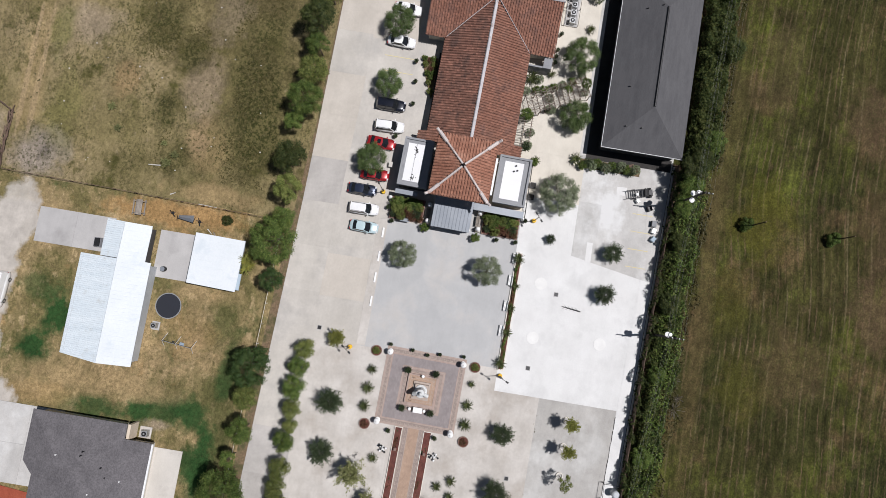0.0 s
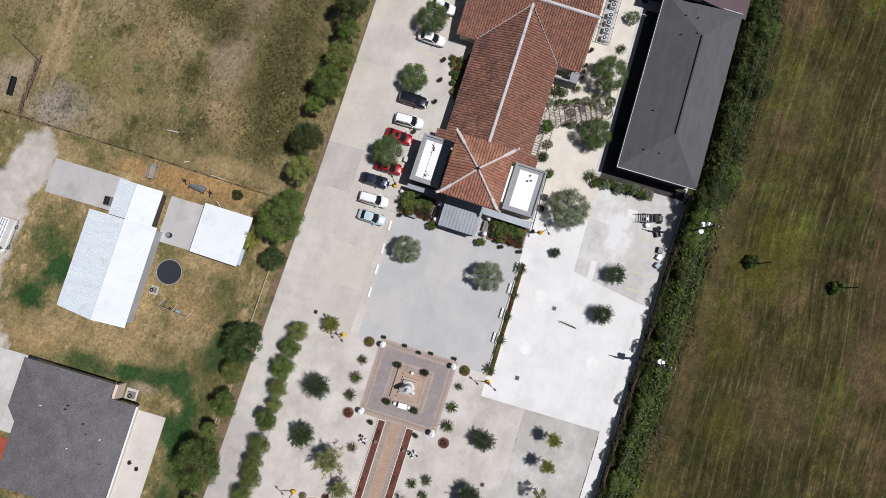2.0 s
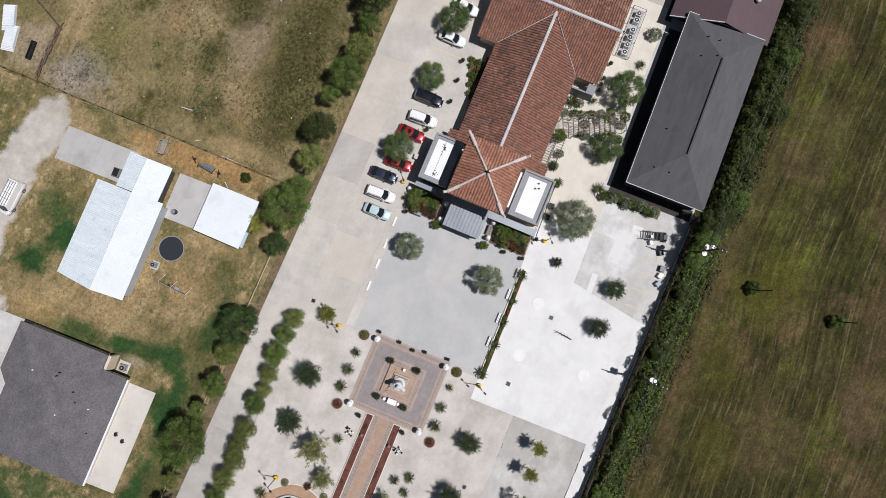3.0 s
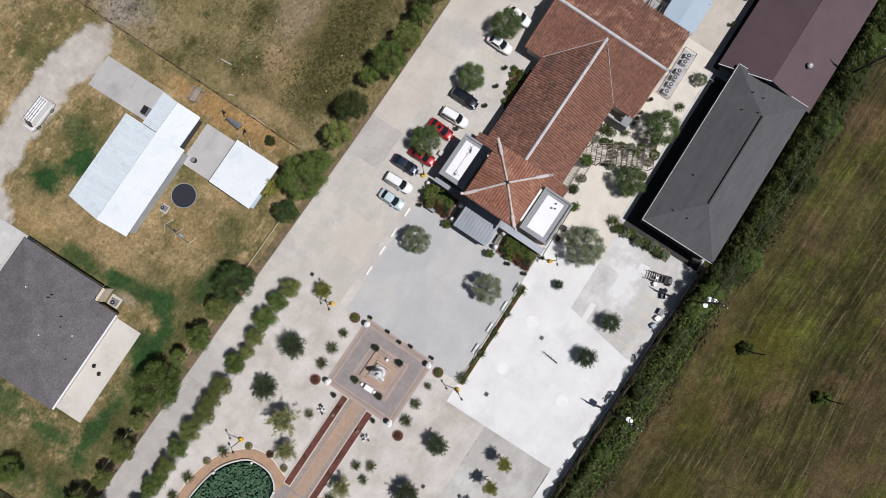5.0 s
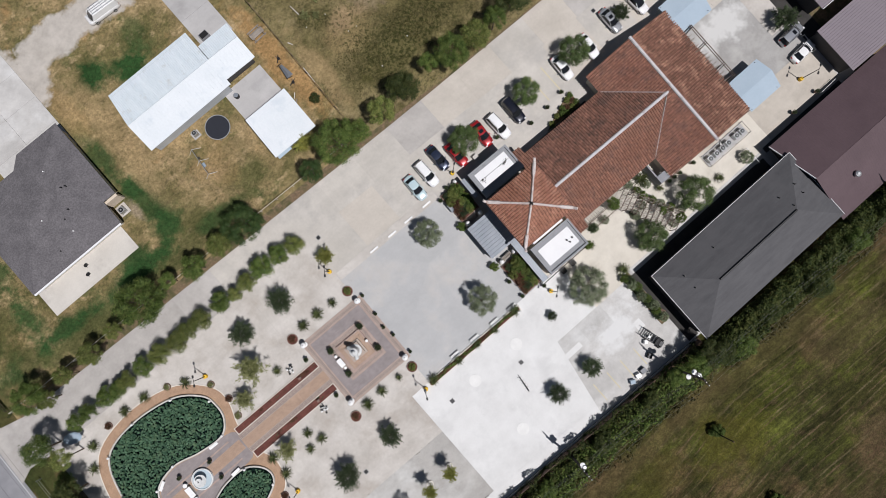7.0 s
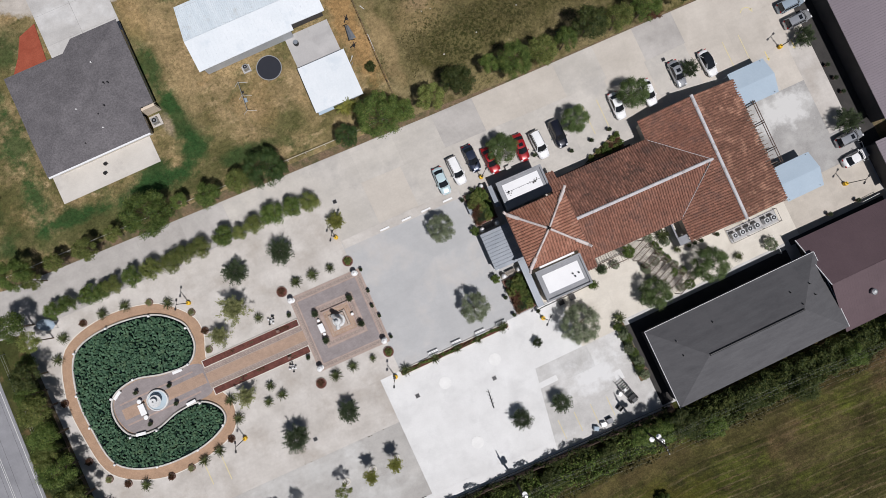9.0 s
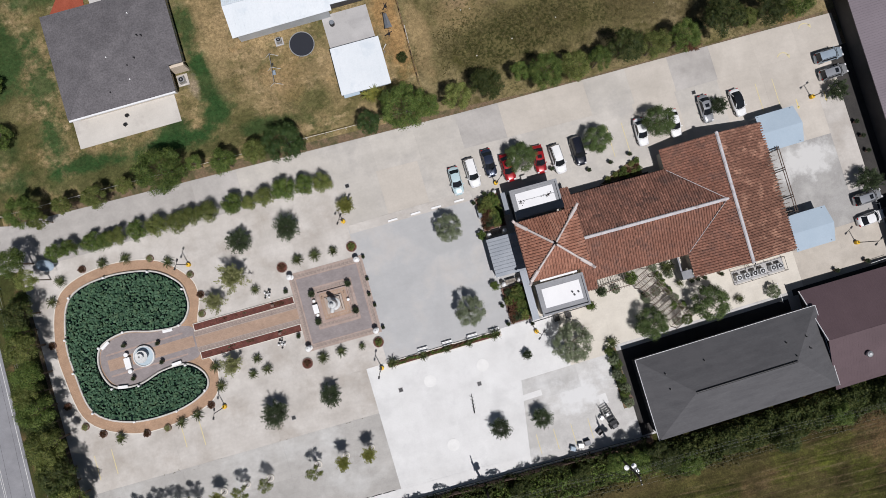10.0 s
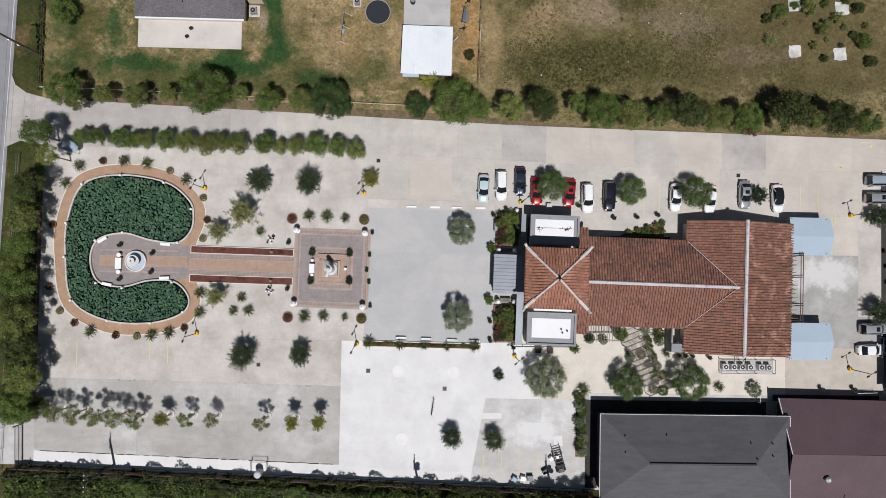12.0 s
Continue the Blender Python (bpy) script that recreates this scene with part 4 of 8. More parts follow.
for k, (x, y, z) in enumerate(c4):
    bm = bmesh.new()
    ex, ey = x * 1.08, y * 1.12
    m1 = Vector(apex).lerp(Vector((x, y, z)), 0.7)
    beam(bm, (apex[0], apex[1], apex[2] + 0.06), tuple(m1 + Vector((0, 0, 0.12))), 0.16, 0.22)
    beam(bm, tuple(m1 + Vector((0, 0, 0.12))), (x, y, z + 0.28), 0.25, 0.22)
    beam(bm, (x, y, z + 0.25), (ex, ey, z + 0.75), 0.19, 0.16)
    part("hip_cap", bm, M["hip"], tower_roof, "pale mortar hip with upturned end")
for k in range(4):
    (xa, ya, za), (xb, yb, zb) = c4[k], c4[(k + 1) % 4]
    part("eave_board", beam(bmesh.new(), (xa * 1.01, ya * 1.012, za - 0.15), (xb * 1.01, yb * 1.012, zb - 0.15), 0.14, 0.12), M["tile"], tower_roof)
bm = lathe(bmesh.new(), [(0.32, -0.1), (0.34, 0.12), (0.2, 0.2), (0.14, 0.35), (0.2, 0.5), (0.1, 0.65), (0.03, 1.1)], 12, *apex)
part("finial", bm, M["iron"], tower_roof, "dark metal finial")

part("hall_wall", new_box(4.2, 25.0, -6.1, 5.7, 0, NE_), M["plaster"], temple)
tiled("hall_roof", [([(4.6, 6.45, NE_), (20.4, 6.45, NE_), (27.5, -0.3, NR), (4.6, -0.3, NR)], (0, -1))], "tile_dark", temple, "darker stained clay tile roof slope")
tiled("hall_roof", [([(4.6, -6.8, NE_), (20.4, -6.8, NE_), (27.2, -0.3, NR), (4.6, -0.3, NR)], (0, 1))], "tile", temple)
for y in (6.49, -6.84):
    part("eave_board", beam(bmesh.new(), (4.6, y, NE_ - 0.15), (20.4, y, NE_ - 0.15), 0.14, 0.12), M["tile"], temple)
part("hall_ridge", beam(bmesh.new(), (4.3, -0.3, NR + 0.05), (27.7, -0.3, NR + 0.05), 0.25, 0.22), M["ridge"], temple, "pale mortar ridge")
JZ = CE + (27.5 - 20.4) / 8.1 * (CR - CE)
tiled("cross_roof", [([(20.4, 9.7, CE), (28.5, 9.7, CR), (28.5, -0.3, CR), (27.5, -0.3, JZ), (20.4, 6.45, CE)], (1, 0)), ([(20.4, -10.5, CE), (28.5, -10.5, CR), (28.5, -0.3, CR), (27.5, -0.3, JZ), (20.4, -6.8, CE)], (1, 0))], "tile", temple)
tiled("cross_roof", [([(36.9, 9.75, CE), (36.9, -10.55, CE), (28.5, -10.5, CR), (28.5, 9.7, CR)], (-1, 0))], "tile_streak", temple)
part("cross_ridge", beam(bmesh.new(), (28.5, 9.85, CR + 0.05), (28.5, -10.65, CR + 0.05), 0.26, 0.22), M["ridge"], temple, "pale mortar ridge")
for s in (1, -1):
    y0 = 6.45 if s > 0 else -6.8
    part("valley", beam(bmesh.new(), (20.45, y0, CE + 0.2), (27.5, -0.3, JZ + 0.15), 0.045, 0.06), M["ridge"], temple, "pale valley line")
part("cross_wall", new_box(20.9, 36.2, -10.0, 9.2, 0, CE - 0.05), M["plaster"], temple)
for y, d in ((9.2, 0.02), (-10.0, -0.02)):
    bm = bmesh.new()
    faces(bm, [(20.9, y + d, CE - 0.05), (36.2, y + d, CE - 0.05), (28.5, y + d, CR - 0.12)], [(0, 1, 2)])
    part("gable", bm, M["plaster"], temple)
# flat-roofed wings beside the tower, front porch, side roofs
for s, y0, y1 in ((1, 4.95, 9.46), (-1, -10.06, -5.15)):
    part("wing_wall", new_box(-3.6, 3.0, y0 + 0.15, y1 - 0.15, 0, 3.7), M["dark_wall"] if s > 0 else M["plaster"], temple)
    bm = new_box(-3.86, 3.53, y0, y1, 3.7, 4.0)
    wing = part("wing_roof", bm, M["grey_flat"], temple, "grey flat roof with white centre")
    part("white_coating", new_box(-3.1, 2.72, (y0 + 1.38) if s > 0 else (y0 + 1.1), (y1 - 0.68) if s > 0 else (y1 - 0.9), 4.0, 4.03), M["white_flat"], wing, "white roof coating")
    bm = bmesh.new()
    for xa, xb, ya, yb in ((-3.86, 3.53, y0, y0 + 0.3), (-3.86, 3.53, y1 - 0.3, y1), (-3.86, -3.56, y0 + 0.3, y1 - 0.3), (3.23, 3.53, y0 + 0.3, y1 - 0.3)):
        box(bm, xa, xb, ya, yb, 4.0, 4.3)
    part("parapet", bm, M["grey_flat"], wing)
    if s > 0:
        part("coating_seam", new_box(-3.05, 2.68, 7.5, 7.56, 4.03, 4.036), M["grey_flat"], wing)
        part("roof_step", new_box(-3.7, 3.55, 5.1, 6.0, 4.0, 4.5), M["grey_flat"], wing)
        litter = random.Random(9)
        bm = bmesh.new()
        for k in range(110):
            if k < 55:
                x, y = litter.gauss(1.7, 0.45), litter.gauss(7.45, 0.14)
            elif k < 85:
                x, y = litter.gauss(-2.6, 0.2), litter.gauss(7.5, 0.25)
            else:
                x, y = litter.uniform(-2.3, 0.9), litter.gauss(7.5, 0.05)
            prism(bm, ring_pts(min(2.6, max(-3.0, x)), y, litter.uniform(0.02, 0.1 if k < 85 else 0.035), 5), 4.03, 4.045)
        part("leaf_litter", bm, M["shade_and_dirt"], wing, "dark fallen leaves")["kind"] = "stuff"
    else:
        part("white_fascia", new_box(-3.0, 2.7, -4.9, -4.5, 4.0, 4.6), M["white_flat"], wing)
        for x, y in ((1.3, -7.6), (1.5, -8.1), (2.2, -7.8)):
            part("roof_vent", lathe(bmesh.new(), [(0.08, 0), (0.08, 0.2), (0.14, 0.22), (0.1, 0.3)], 10, x, y, 4.02), M["iron"], wing)
part("side_ledge", new_box(-5.35, -4.3, -10.3, -2.64, 2.6, 2.9), M["porch"], temple, "grey side ledge roof")
part("ledge_wall", new_box(-5.2, -4.95, -10.2, -7.0, 0.0, 2.6), M["plaster"], temple)
part("side_ledge", new_box(-5.0, -4.3, 6.2, 9.6, 2.4, 2.7), M["porch"], temple)
bm = bmesh.new()
seams(bm, [(-9.0, 3.3, 2.95), (-9.0, -2.6, 2.95), (-3.75, -2.6, 3.35), (-3.75, 3.3, 3.35)], (1, 0), 0.5)
porch = part("porch_roof", bm, M["porch"], temple, "blue-grey seamed metal porch roof")
for y in (-2.4, 3.1):
    part("porch_column", lathe(bmesh.new(), [(0.26, 0), (0.26, 0.15), (0.18, 0.25), (0.18, 2.7), (0.27, 2.85)], 12, -8.6, y), M["white"], porch)
for x0, x1, y0, y1, up in ((3.55, 5.35, 3.9, 7.9, (0, -1)), (3.55, 5.65, -8.3, -4.2, (0, 1))):
    ye, yr = (y1, y0) if y0 > 0 else (y0, y1)
    tiled("side_roof", [([(x0, ye, 2.4), (x1, ye, 2.4), (x1, yr, 3.6), (x0, yr, 3.6)], up)], "tile", temple)
    part("side_wall", new_box(x0 + 0.3, x1 - 0.2, min(y0, y1) + 0.3, max(y0, y1), 0, 2.35), M["plaster"], temple)
part("alcove_wall", new_box(18.7, 18.95, -10.6, -7.0, 0, 2.3), M["grey_flat"], temple)
part("alcove_wall", new_box(18.95, 20.9, -10.6, -10.3, 0, 2.3), M["grey_flat"], temple)
part("alcove_roof", new_box(18.7, 20.4, -10.6, -9.3, 2.3, 2.42), M["grey_flat"], temple)
part("gutter", new_box(20.5, 36.7, -10.74, -10.62, 2.44, 2.58), M["tile_dark"], temple)


# ---- other buildings ----
def hip_roof(bm, x0, x1, y0, y1, ze, zr, h0, h1, step=0.0):
    """A hip roof with its ridge along x; h0 and h1 are the lengths of the hips (0: a gable)."""
    ym = (y0 + y1) / 2
    a, b = (x0 + h0, ym, zr), (x1 - h1, ym, zr)
    seams(bm, [(x0, y0, ze), (x1, y0, ze), b, a], (0, 1), step)
    seams(bm, [(x1, y1, ze), (x0, y1, ze), a, b], (0, -1), step)
    if h0:
        seams(bm, [(x0, y1, ze), (x0, y0, ze), a], (1, 0), step)
    if h1:
        seams(bm, [(x1, y0, ze), (x1, y1, ze), b], (-1, 0), step)
    return a, b


hall = thing("grey_hall", "long low hall with a grey shingle hip roof and dark walls", "building")
part("wall", new_box(24.3, 51.7, -35.5, -24.3, 0, 4.0), M["dark_wall"], hall)
bm = bmesh.new()
a, b = hip_roof(bm, 23.75, 52.4, -36.1, -23.66, 4.0, 7.2, 6.3, 6.8)
hall_roof = part("roof", bm, M["shingle"], hall)
part("ridge_vent", beam(bmesh.new(), (a[0], a[1], a[2] + 0.05), (b[0], b[1], b[2] + 0.05), 0.14, 0.12), M["iron"], hall_roof, "dark ridge vent")
bm = bmesh.new()
for p, q in (((23.7, -23.6, 3.95), (52.4, -23.6, 3.95)), ((23.7, -36.15, 3.95), (23.7, -23.6, 3.95)), ((52.45, -36.1, 3.95), (52.45, -23.65, 3.95))):
    beam(bm, p, q, 0.05, 0.12)
part("gutter", bm, M["white_flat"], hall_roof, "white eaves gutter")
for x, y in ((27.0, -26.5), (27.0, -28.8), (33.2, -26.3), (45.5, -27.2), (45.9, -29.2), (48.7, -27.2), (48.8, -29.0)):
    part("vent_pipe", lathe(bmesh.new(), [(0.1, -0.4), (0.1, 0.12)], 8, x, y, 4.25 + 0.5 * min(y + 36.1, -23.66 - y, x - 23.75, 52.4 - x)), M["iron"], hall_roof)
brown = thing("brown_hall", "long hall with a brown seamed metal gable roof", "building")
part("wall", new_box(52.8, 76.4, -36.4, -21.9, 0, 2.6), M["dark_wall"], brown)
bm = bmesh.new()
seams(bm, [(51.5, -21.2, 2.6), (76.6, -21.5, 2.6), (76.6, -28.9, 5.5), (51.95, -28.86, 5.5)], (0, -1), 0.45, 0.007, 0.01)
seams(bm, [(76.6, -37.2, 2.6), (52.5, -37.2, 2.6), (51.95, -28.86, 5.5), (76.6, -28.9, 5.5)], (0, 1), 0.45, 0.006, 0.01)
brown_roof = part("roof", bm, M["brown_metal"], brown)
part("barge_board", beam(bmesh.new(), (51.45, -21.2, 2.6), (51.9, -28.86, 5.52), 0.07, 0.12), M["white_flat"], brown_roof)
part("barge_board", beam(bmesh.new(), (76.65, -21.5, 2.6), (76.65, -28.9, 5.52), 0.07, 0.12), M["white_flat"], brown_roof)
part("roof_vent", lathe(bmesh.new(), [(0.35, -0.3), (0.35, 0.35), (0.5, 0.4), (0.45, 0.6), (0.2, 0.75)], 14, 57.85, -32.8, 4.2), M["steel"], brown_roof, "round steel roof vent")
east = thing("mauve_hall", "large hall with mauve seamed metal roofs and dark walls", "building")
part("wall", new_box(72.6, 98, -10.0, 30, 0, 4.0), M["dark_wall"], east)
part("wall", new_box(69.8, 90, -20.4, -13.0, 0, 3.6), M["dark_wall"], east)
bm = bmesh.new()
seams(bm, [(71.8, -10.5, 4.0), (71.8, 30.5, 4.0), (85, 30.5, 6.5), (85, -10.5, 6.5)], (1, 0), 0.4, 0.04, 0.04)
seams(bm, [(98.2, 30.5, 4.0), (98.2, -10.5, 4.0), (85, -10.5, 6.5), (85, 30.5, 6.5)], (-1, 0), 0.4, 0.04, 0.04)
part("roof", bm, M["purple_metal"], east)
bm = bmesh.new()
seams(bm, [(69.0, -20.9, 3.7), (69.0, -12.6, 3.7), (80, -12.6, 5.2), (80, -20.9, 5.2)], (1, 0), 0.4, 0.04, 0.04)
part("roof", bm, M["purple_metal"], east)
part("barge_board", beam(bmesh.new(), (71.8, -10.6, 4.05), (85, -10.6, 6.55), 0.07, 0.12), M["white_flat"], east)

house = thing("house", "single-storey pale-walled house with grey shingle hip roofs", "house")
part("wall", new_box(-47.0, -31.6, 35.6, 51.0, 0, 2.8), M["plaster"], house)
part("wall", prism(bmesh.new(), [(-38.9, 40.0), (-29.3, 40.0), (-29.3, 52.5), (-36.0, 52.5), (-38.7, 50.2)], 0, 2.8), M["plaster"], house)
bm = bmesh.new()
hip_roof(bm, -47.6, -31.0, 35.0, 51.4, 2.8, 4.5, 7.4, 7.4)
house_roof = part("roof", bm, M["shingle_house"], house, "speckled grey shingle hip roof")
eaves = [(-39.2, 39.0, 2.85), (-28.8, 39.0, 2.85), (-28.8, 53.0, 2.85), (-36.2, 53.0, 2.85), (-39.2, 50.4, 2.85)]
p, q = (-34.0, 45.0, 4.35), (-34.0, 48.0, 4.35)
for pts, way in (((eaves[0], eaves[1], p), (0, 1)), ((eaves[1], eaves[2], q, p), (-1, 0)), ((eaves[2], eaves[3], q), (0, -1)), ((eaves[3], eaves[4], q), (1, -1)), ((eaves[4], eaves[0], p, q), (1, 0))):
    part("wing_roof_slope", seams(bmesh.new(), list(pts), way, 0.0), M["shingle_house"], house)
part("fascia", new_box(-47.5, -31.1, 34.72, 34.97, 2.55, 2.78), M["white_flat"], house)
part("step_wall", new_box(-31.2, -28.9, 38.6, 39.0, 0, 2.5), M["sandstone"], house)
for x, y, mt in ((-39.0, 42.0, "white"), (-36.5, 40.2, "iron"), (-35.2, 41.0, "iron"), (-33.8, 44.0, "iron"), (-33.2, 43.8, "iron"), (-40.2, 37.2, "iron"), (-36.8, 38.2, "white"), (-34.2, 47.5, "white")):
    part("vent_pipe", lathe(bmesh.new(), [(0.07, -1.0), (0.07, 0.3), (0.1, 0.31), (0.1, 0.36)], 8, x, y, 4.3 - 0.2 * max(0, 43 - y)), M[mt], house_roof)

home = thing("mobile_home", "long mobile home with a white weathered metal roof", "home")
part("wall", new_box(-20.0, -5.5, 40.7, 50.7, 0, 2.7), M["siding"], home)
# dark wall colour stands in for the shade inside an open garage end
part("wall", new_box(-5.5, 0.1, 41.9, 47.8, 0, 2.7), M["dark_wall"], home)
bm = bmesh.new()
seams(bm, [(-20.6, 40.3, 2.9), (-5.0, 40.4, 2.9), (-5.0, 45.1, 3.7), (-20.7, 45.1, 3.7)], (0, 1), 0.6, 0.03, 0.014)
seams(bm, [(-5.0, 41.3, 2.95), (0.5, 41.2, 2.95), (0.5, 45.0, 3.7), (-5.0, 45.1, 3.7)], (0, 1), 0.6, 0.03, 0.014)
part("roof", bm, M["white_metal"], home, "clean white ribbed metal slope")
bm = bmesh.new()
seams(bm, [(-5.1, 51.2, 2.6), (-20.2, 51.2, 2.6), (-20.7, 45.14, 3.7), (-5.1, 45.14, 3.7)], (0, -1), 0.3, 0.04, 0.04)
seams(bm, [(0.6, 48.0, 3.1), (-5.0, 48.0, 3.1), (-5.0, 45.14, 3.7), (0.5, 45.04, 3.7)], (0, -1), 0.3, 0.04, 0.04)
part("roof", bm, M["old_metal"], home, "weathered bluish ribbed metal slope")
shed = thing("shed", "square garden shed with a bright white metal roof", "shed")
part("wall", new_box(-6.6, 0.2, 27.9, 34.5, 0, 2.4), M["blue_metal"], shed)
bm = bmesh.new()
seams(bm, [(-7.2, 27.4, 2.5), (0.6, 27.2, 2.5), (0.7, 34.6, 3.0), (-6.95, 34.65, 3.0)], (0, 1), 0.9, 0.02, 0.012)
part("roof", bm, M["white_metal"], shed)
part("awning", seams(bmesh.new(), [(-6.9, 27.0, 2.1), (-4.4, 27.0, 2.1), (-4.4, 27.55, 2.4), (-6.9, 27.55, 2.4)], (0, 1), 0.9, 0.02, 0.03), M["blue_metal"], shed)

for y0, y1 in ((0.7, 6.5), (-15.4, -9.7)):
    cp = thing("carport", "small open carport with a pale blue metal roof", "carport", group="carports")
    bm = bmesh.new()
    ym = (y0 + y1) / 2
    rows = []
    for k in range(7):
        z, y, e = 2.9 - 0.13 * abs(k - 3), y0 + (y1 - y0) * k / 6, 59.5 + 0.14 * (3 - abs(k - 3))
        rows.append([bm.verts.new(p) for p in ((53.2, y, z), (e, y, z), (e, y, z - 0.06), (53.2, y, z - 0.06))])
    for a, b in zip(rows, rows[1:]):
        for k in range(4):
            bm.faces.new((a[k], a[(k + 1) % 4], b[(k + 1) % 4], b[k]))
    bm.faces.new(rows[0])
    bm.faces.new(rows[-1][::-1])
    part("roof", bm, M["blue_metal"], cp)
    for x in (53.5, 58.9):
        for y in (y0 + 0.25, y1 - 0.25):
            part("post", tube(bmesh.new(), (x, y, 0), (x, y, 2.72), 0.06), M["steel"], cp)


# ---- plants ----
def crown_mesh(name, mt, seed, leaves=2600, size=0.075, tufts=34, reach=(0.62, 1.0), flat=0.85, core=0.5, tight=0.095):
    """A crown of radius 1 about the origin: a dense heart and feathery tufts that stand out from it on all sides."""
    rnd = random.Random(seed)
    verts, tris = [], []
    ways = []
    for k in range(tufts):
        z = -0.45 + 1.4 * (k + 0.5) / tufts
        a = 2.39996 * k + rnd.uniform(-0.4, 0.4)
        q = math.sqrt(max(0.05, 1 - min(1, z) ** 2))
        ways.append((Vector((q * math.cos(a), q * math.sin(a), min(1, z))).normalized(), rnd.uniform(*reach), rnd.uniform(0.7, 1.35)))
    for k in range(leaves):
        if rnd.random() < 0.26:
            d = Vector((rnd.gauss(0, 1), rnd.gauss(0, 1), rnd.gauss(0.2, 0.9))).normalized()
            p = d * core * rnd.uniform(0.6, 1.15)
        else:
            d, ln, wide = rnd.choice(ways)
            f = rnd.uniform(0.42, 1.0)
            w = tight * wide * (1.25 - 0.75 * f)
            p = d * ln * f + Vector((rnd.gauss(0, w), rnd.gauss(0, w), rnd.gauss(0, w)))
        p.z *= flat
        t = (d + Vector((rnd.uniform(-0.8, 0.8), rnd.uniform(-0.8, 0.8), rnd.uniform(-0.5, 0.6)))).normalized()
        n = Vector((rnd.uniform(-0.7, 0.7), rnd.uniform(-0.7, 0.7), rnd.uniform(0.3, 1.0)))
        b = t.cross(n).normalized()
        n = b.cross(t)
        s = size * rnd.uniform(0.55, 1.3)
        i = len(verts)
        verts += [tuple(p + t * s * x + b * s * y + n * s * z) for x, y, z in ((-1, 0, -0.1), (-0.05, 0.42, 0.06), (1.1, 0.05, -0.2), (0.05, -0.42, 0.05))]
        tris += [(i, i + 3, i + 1), (i + 3, i + 2, i + 1)]
    me = bpy.data.meshes.new(name)
    me.from_pydata(verts, [], tris)
    me.materials.append(M[mt])
    return me


def lobed_mesh(name, mt, seed, leaves=5000, size=0.05, lobes=16, flat=0.9, wide=(0.2, 0.36), loose=0.2):
    """A crown of radius 1 about the origin: separate rounded clumps of leaves with gaps between them, and loose sprays at the rim."""
    rnd = random.Random(seed)
    clumps = []
    for k in range(lobes):
        z = -0.4 + 1.35 * (k + 0.5) / lobes
        a = 2.39996 * k + rnd.uniform(-0.5, 0.5)
        q = math.sqrt(max(0.03, 1 - min(1, z) ** 2))
        r = rnd.uniform(*wide)
        d = Vector((q * math.cos(a), q * math.sin(a), min(1, z))).normalized()
        clumps.append((d * (rnd.uniform(0.86, 1.08) - r), r, r * r))
    clumps += [(Vector((rnd.uniform(-0.25, 0.25), rnd.uniform(-0.25, 0.25), 0.15)), 0.42, 0.1)]
    total = [c[2] for c in clumps]
    verts, tris = [], []
    for k in range(leaves):
        c, r, _ = rnd.choices(clumps, total)[0]
        d = Vector((rnd.gauss(0, 1), rnd.gauss(0, 1), rnd.gauss(0.35, 0.9))).normalized()
        p = c + d * r * (rnd.uniform(1.0, 1.35) if rnd.random() < loose else rnd.uniform(0.55, 1.02))
        p.z *= flat
        n = (d + Vector((rnd.uniform(-0.7, 0.7), rnd.uniform(-0.7, 0.7), rnd.uniform(-0.1, 0.8)))).normalized()
        t = n.cross(Vector((rnd.uniform(-1, 1), rnd.uniform(-1, 1), rnd.uniform(-1, 1)))).normalized()
        b = n.cross(t)
        s = size * rnd.uniform(0.55, 1.3)
        i = len(verts)
        verts += [tuple(p + t * s * x + b * s * y + n * s * z) for x, y, z in ((-1, 0, -0.1), (-0.05, 0.45, 0.06), (1.1, 0.05, -0.2), (0.05, -0.45, 0.05))]
        tris += [(i, i + 3, i + 1), (i + 3, i + 2, i + 1)]
    me = bpy.data.meshes.new(name)
    me.from_pydata(verts, [], tris)
    me.materials.append(M[mt])
    return me


def trunk_mesh(seed):
    """A tapered trunk of height 1 with limbs that reach into a crown of radius 1."""
    rnd = random.Random(seed)
    bm = bmesh.new()
    tube(bm, (0, 0, 0), (0.02, 0.01, 0.45), 0.07, 0.055, 8)
    tube(bm, (0.02, 0.01, 0.45), (-0.02, 0.02, 1.0), 0.055, 0.03, 7)
    for k in range(5):
        a = 2 * math.pi * (k + rnd.random() * 0.5) / 5
        z0 = rnd.uniform(0.4, 0.75)
        tube(bm, (0.01, 0.01, z0), (0.55 * math.cos(a), 0.55 * math.sin(a), z0 + rnd.uniform(0.2, 0.4)), 0.035, 0.012, 6)
    me = bpy.data.meshes.new("trunk")
    bm.to_mesh(me)
    bm.free()
    me.materials.append(M["bark"])
    return me


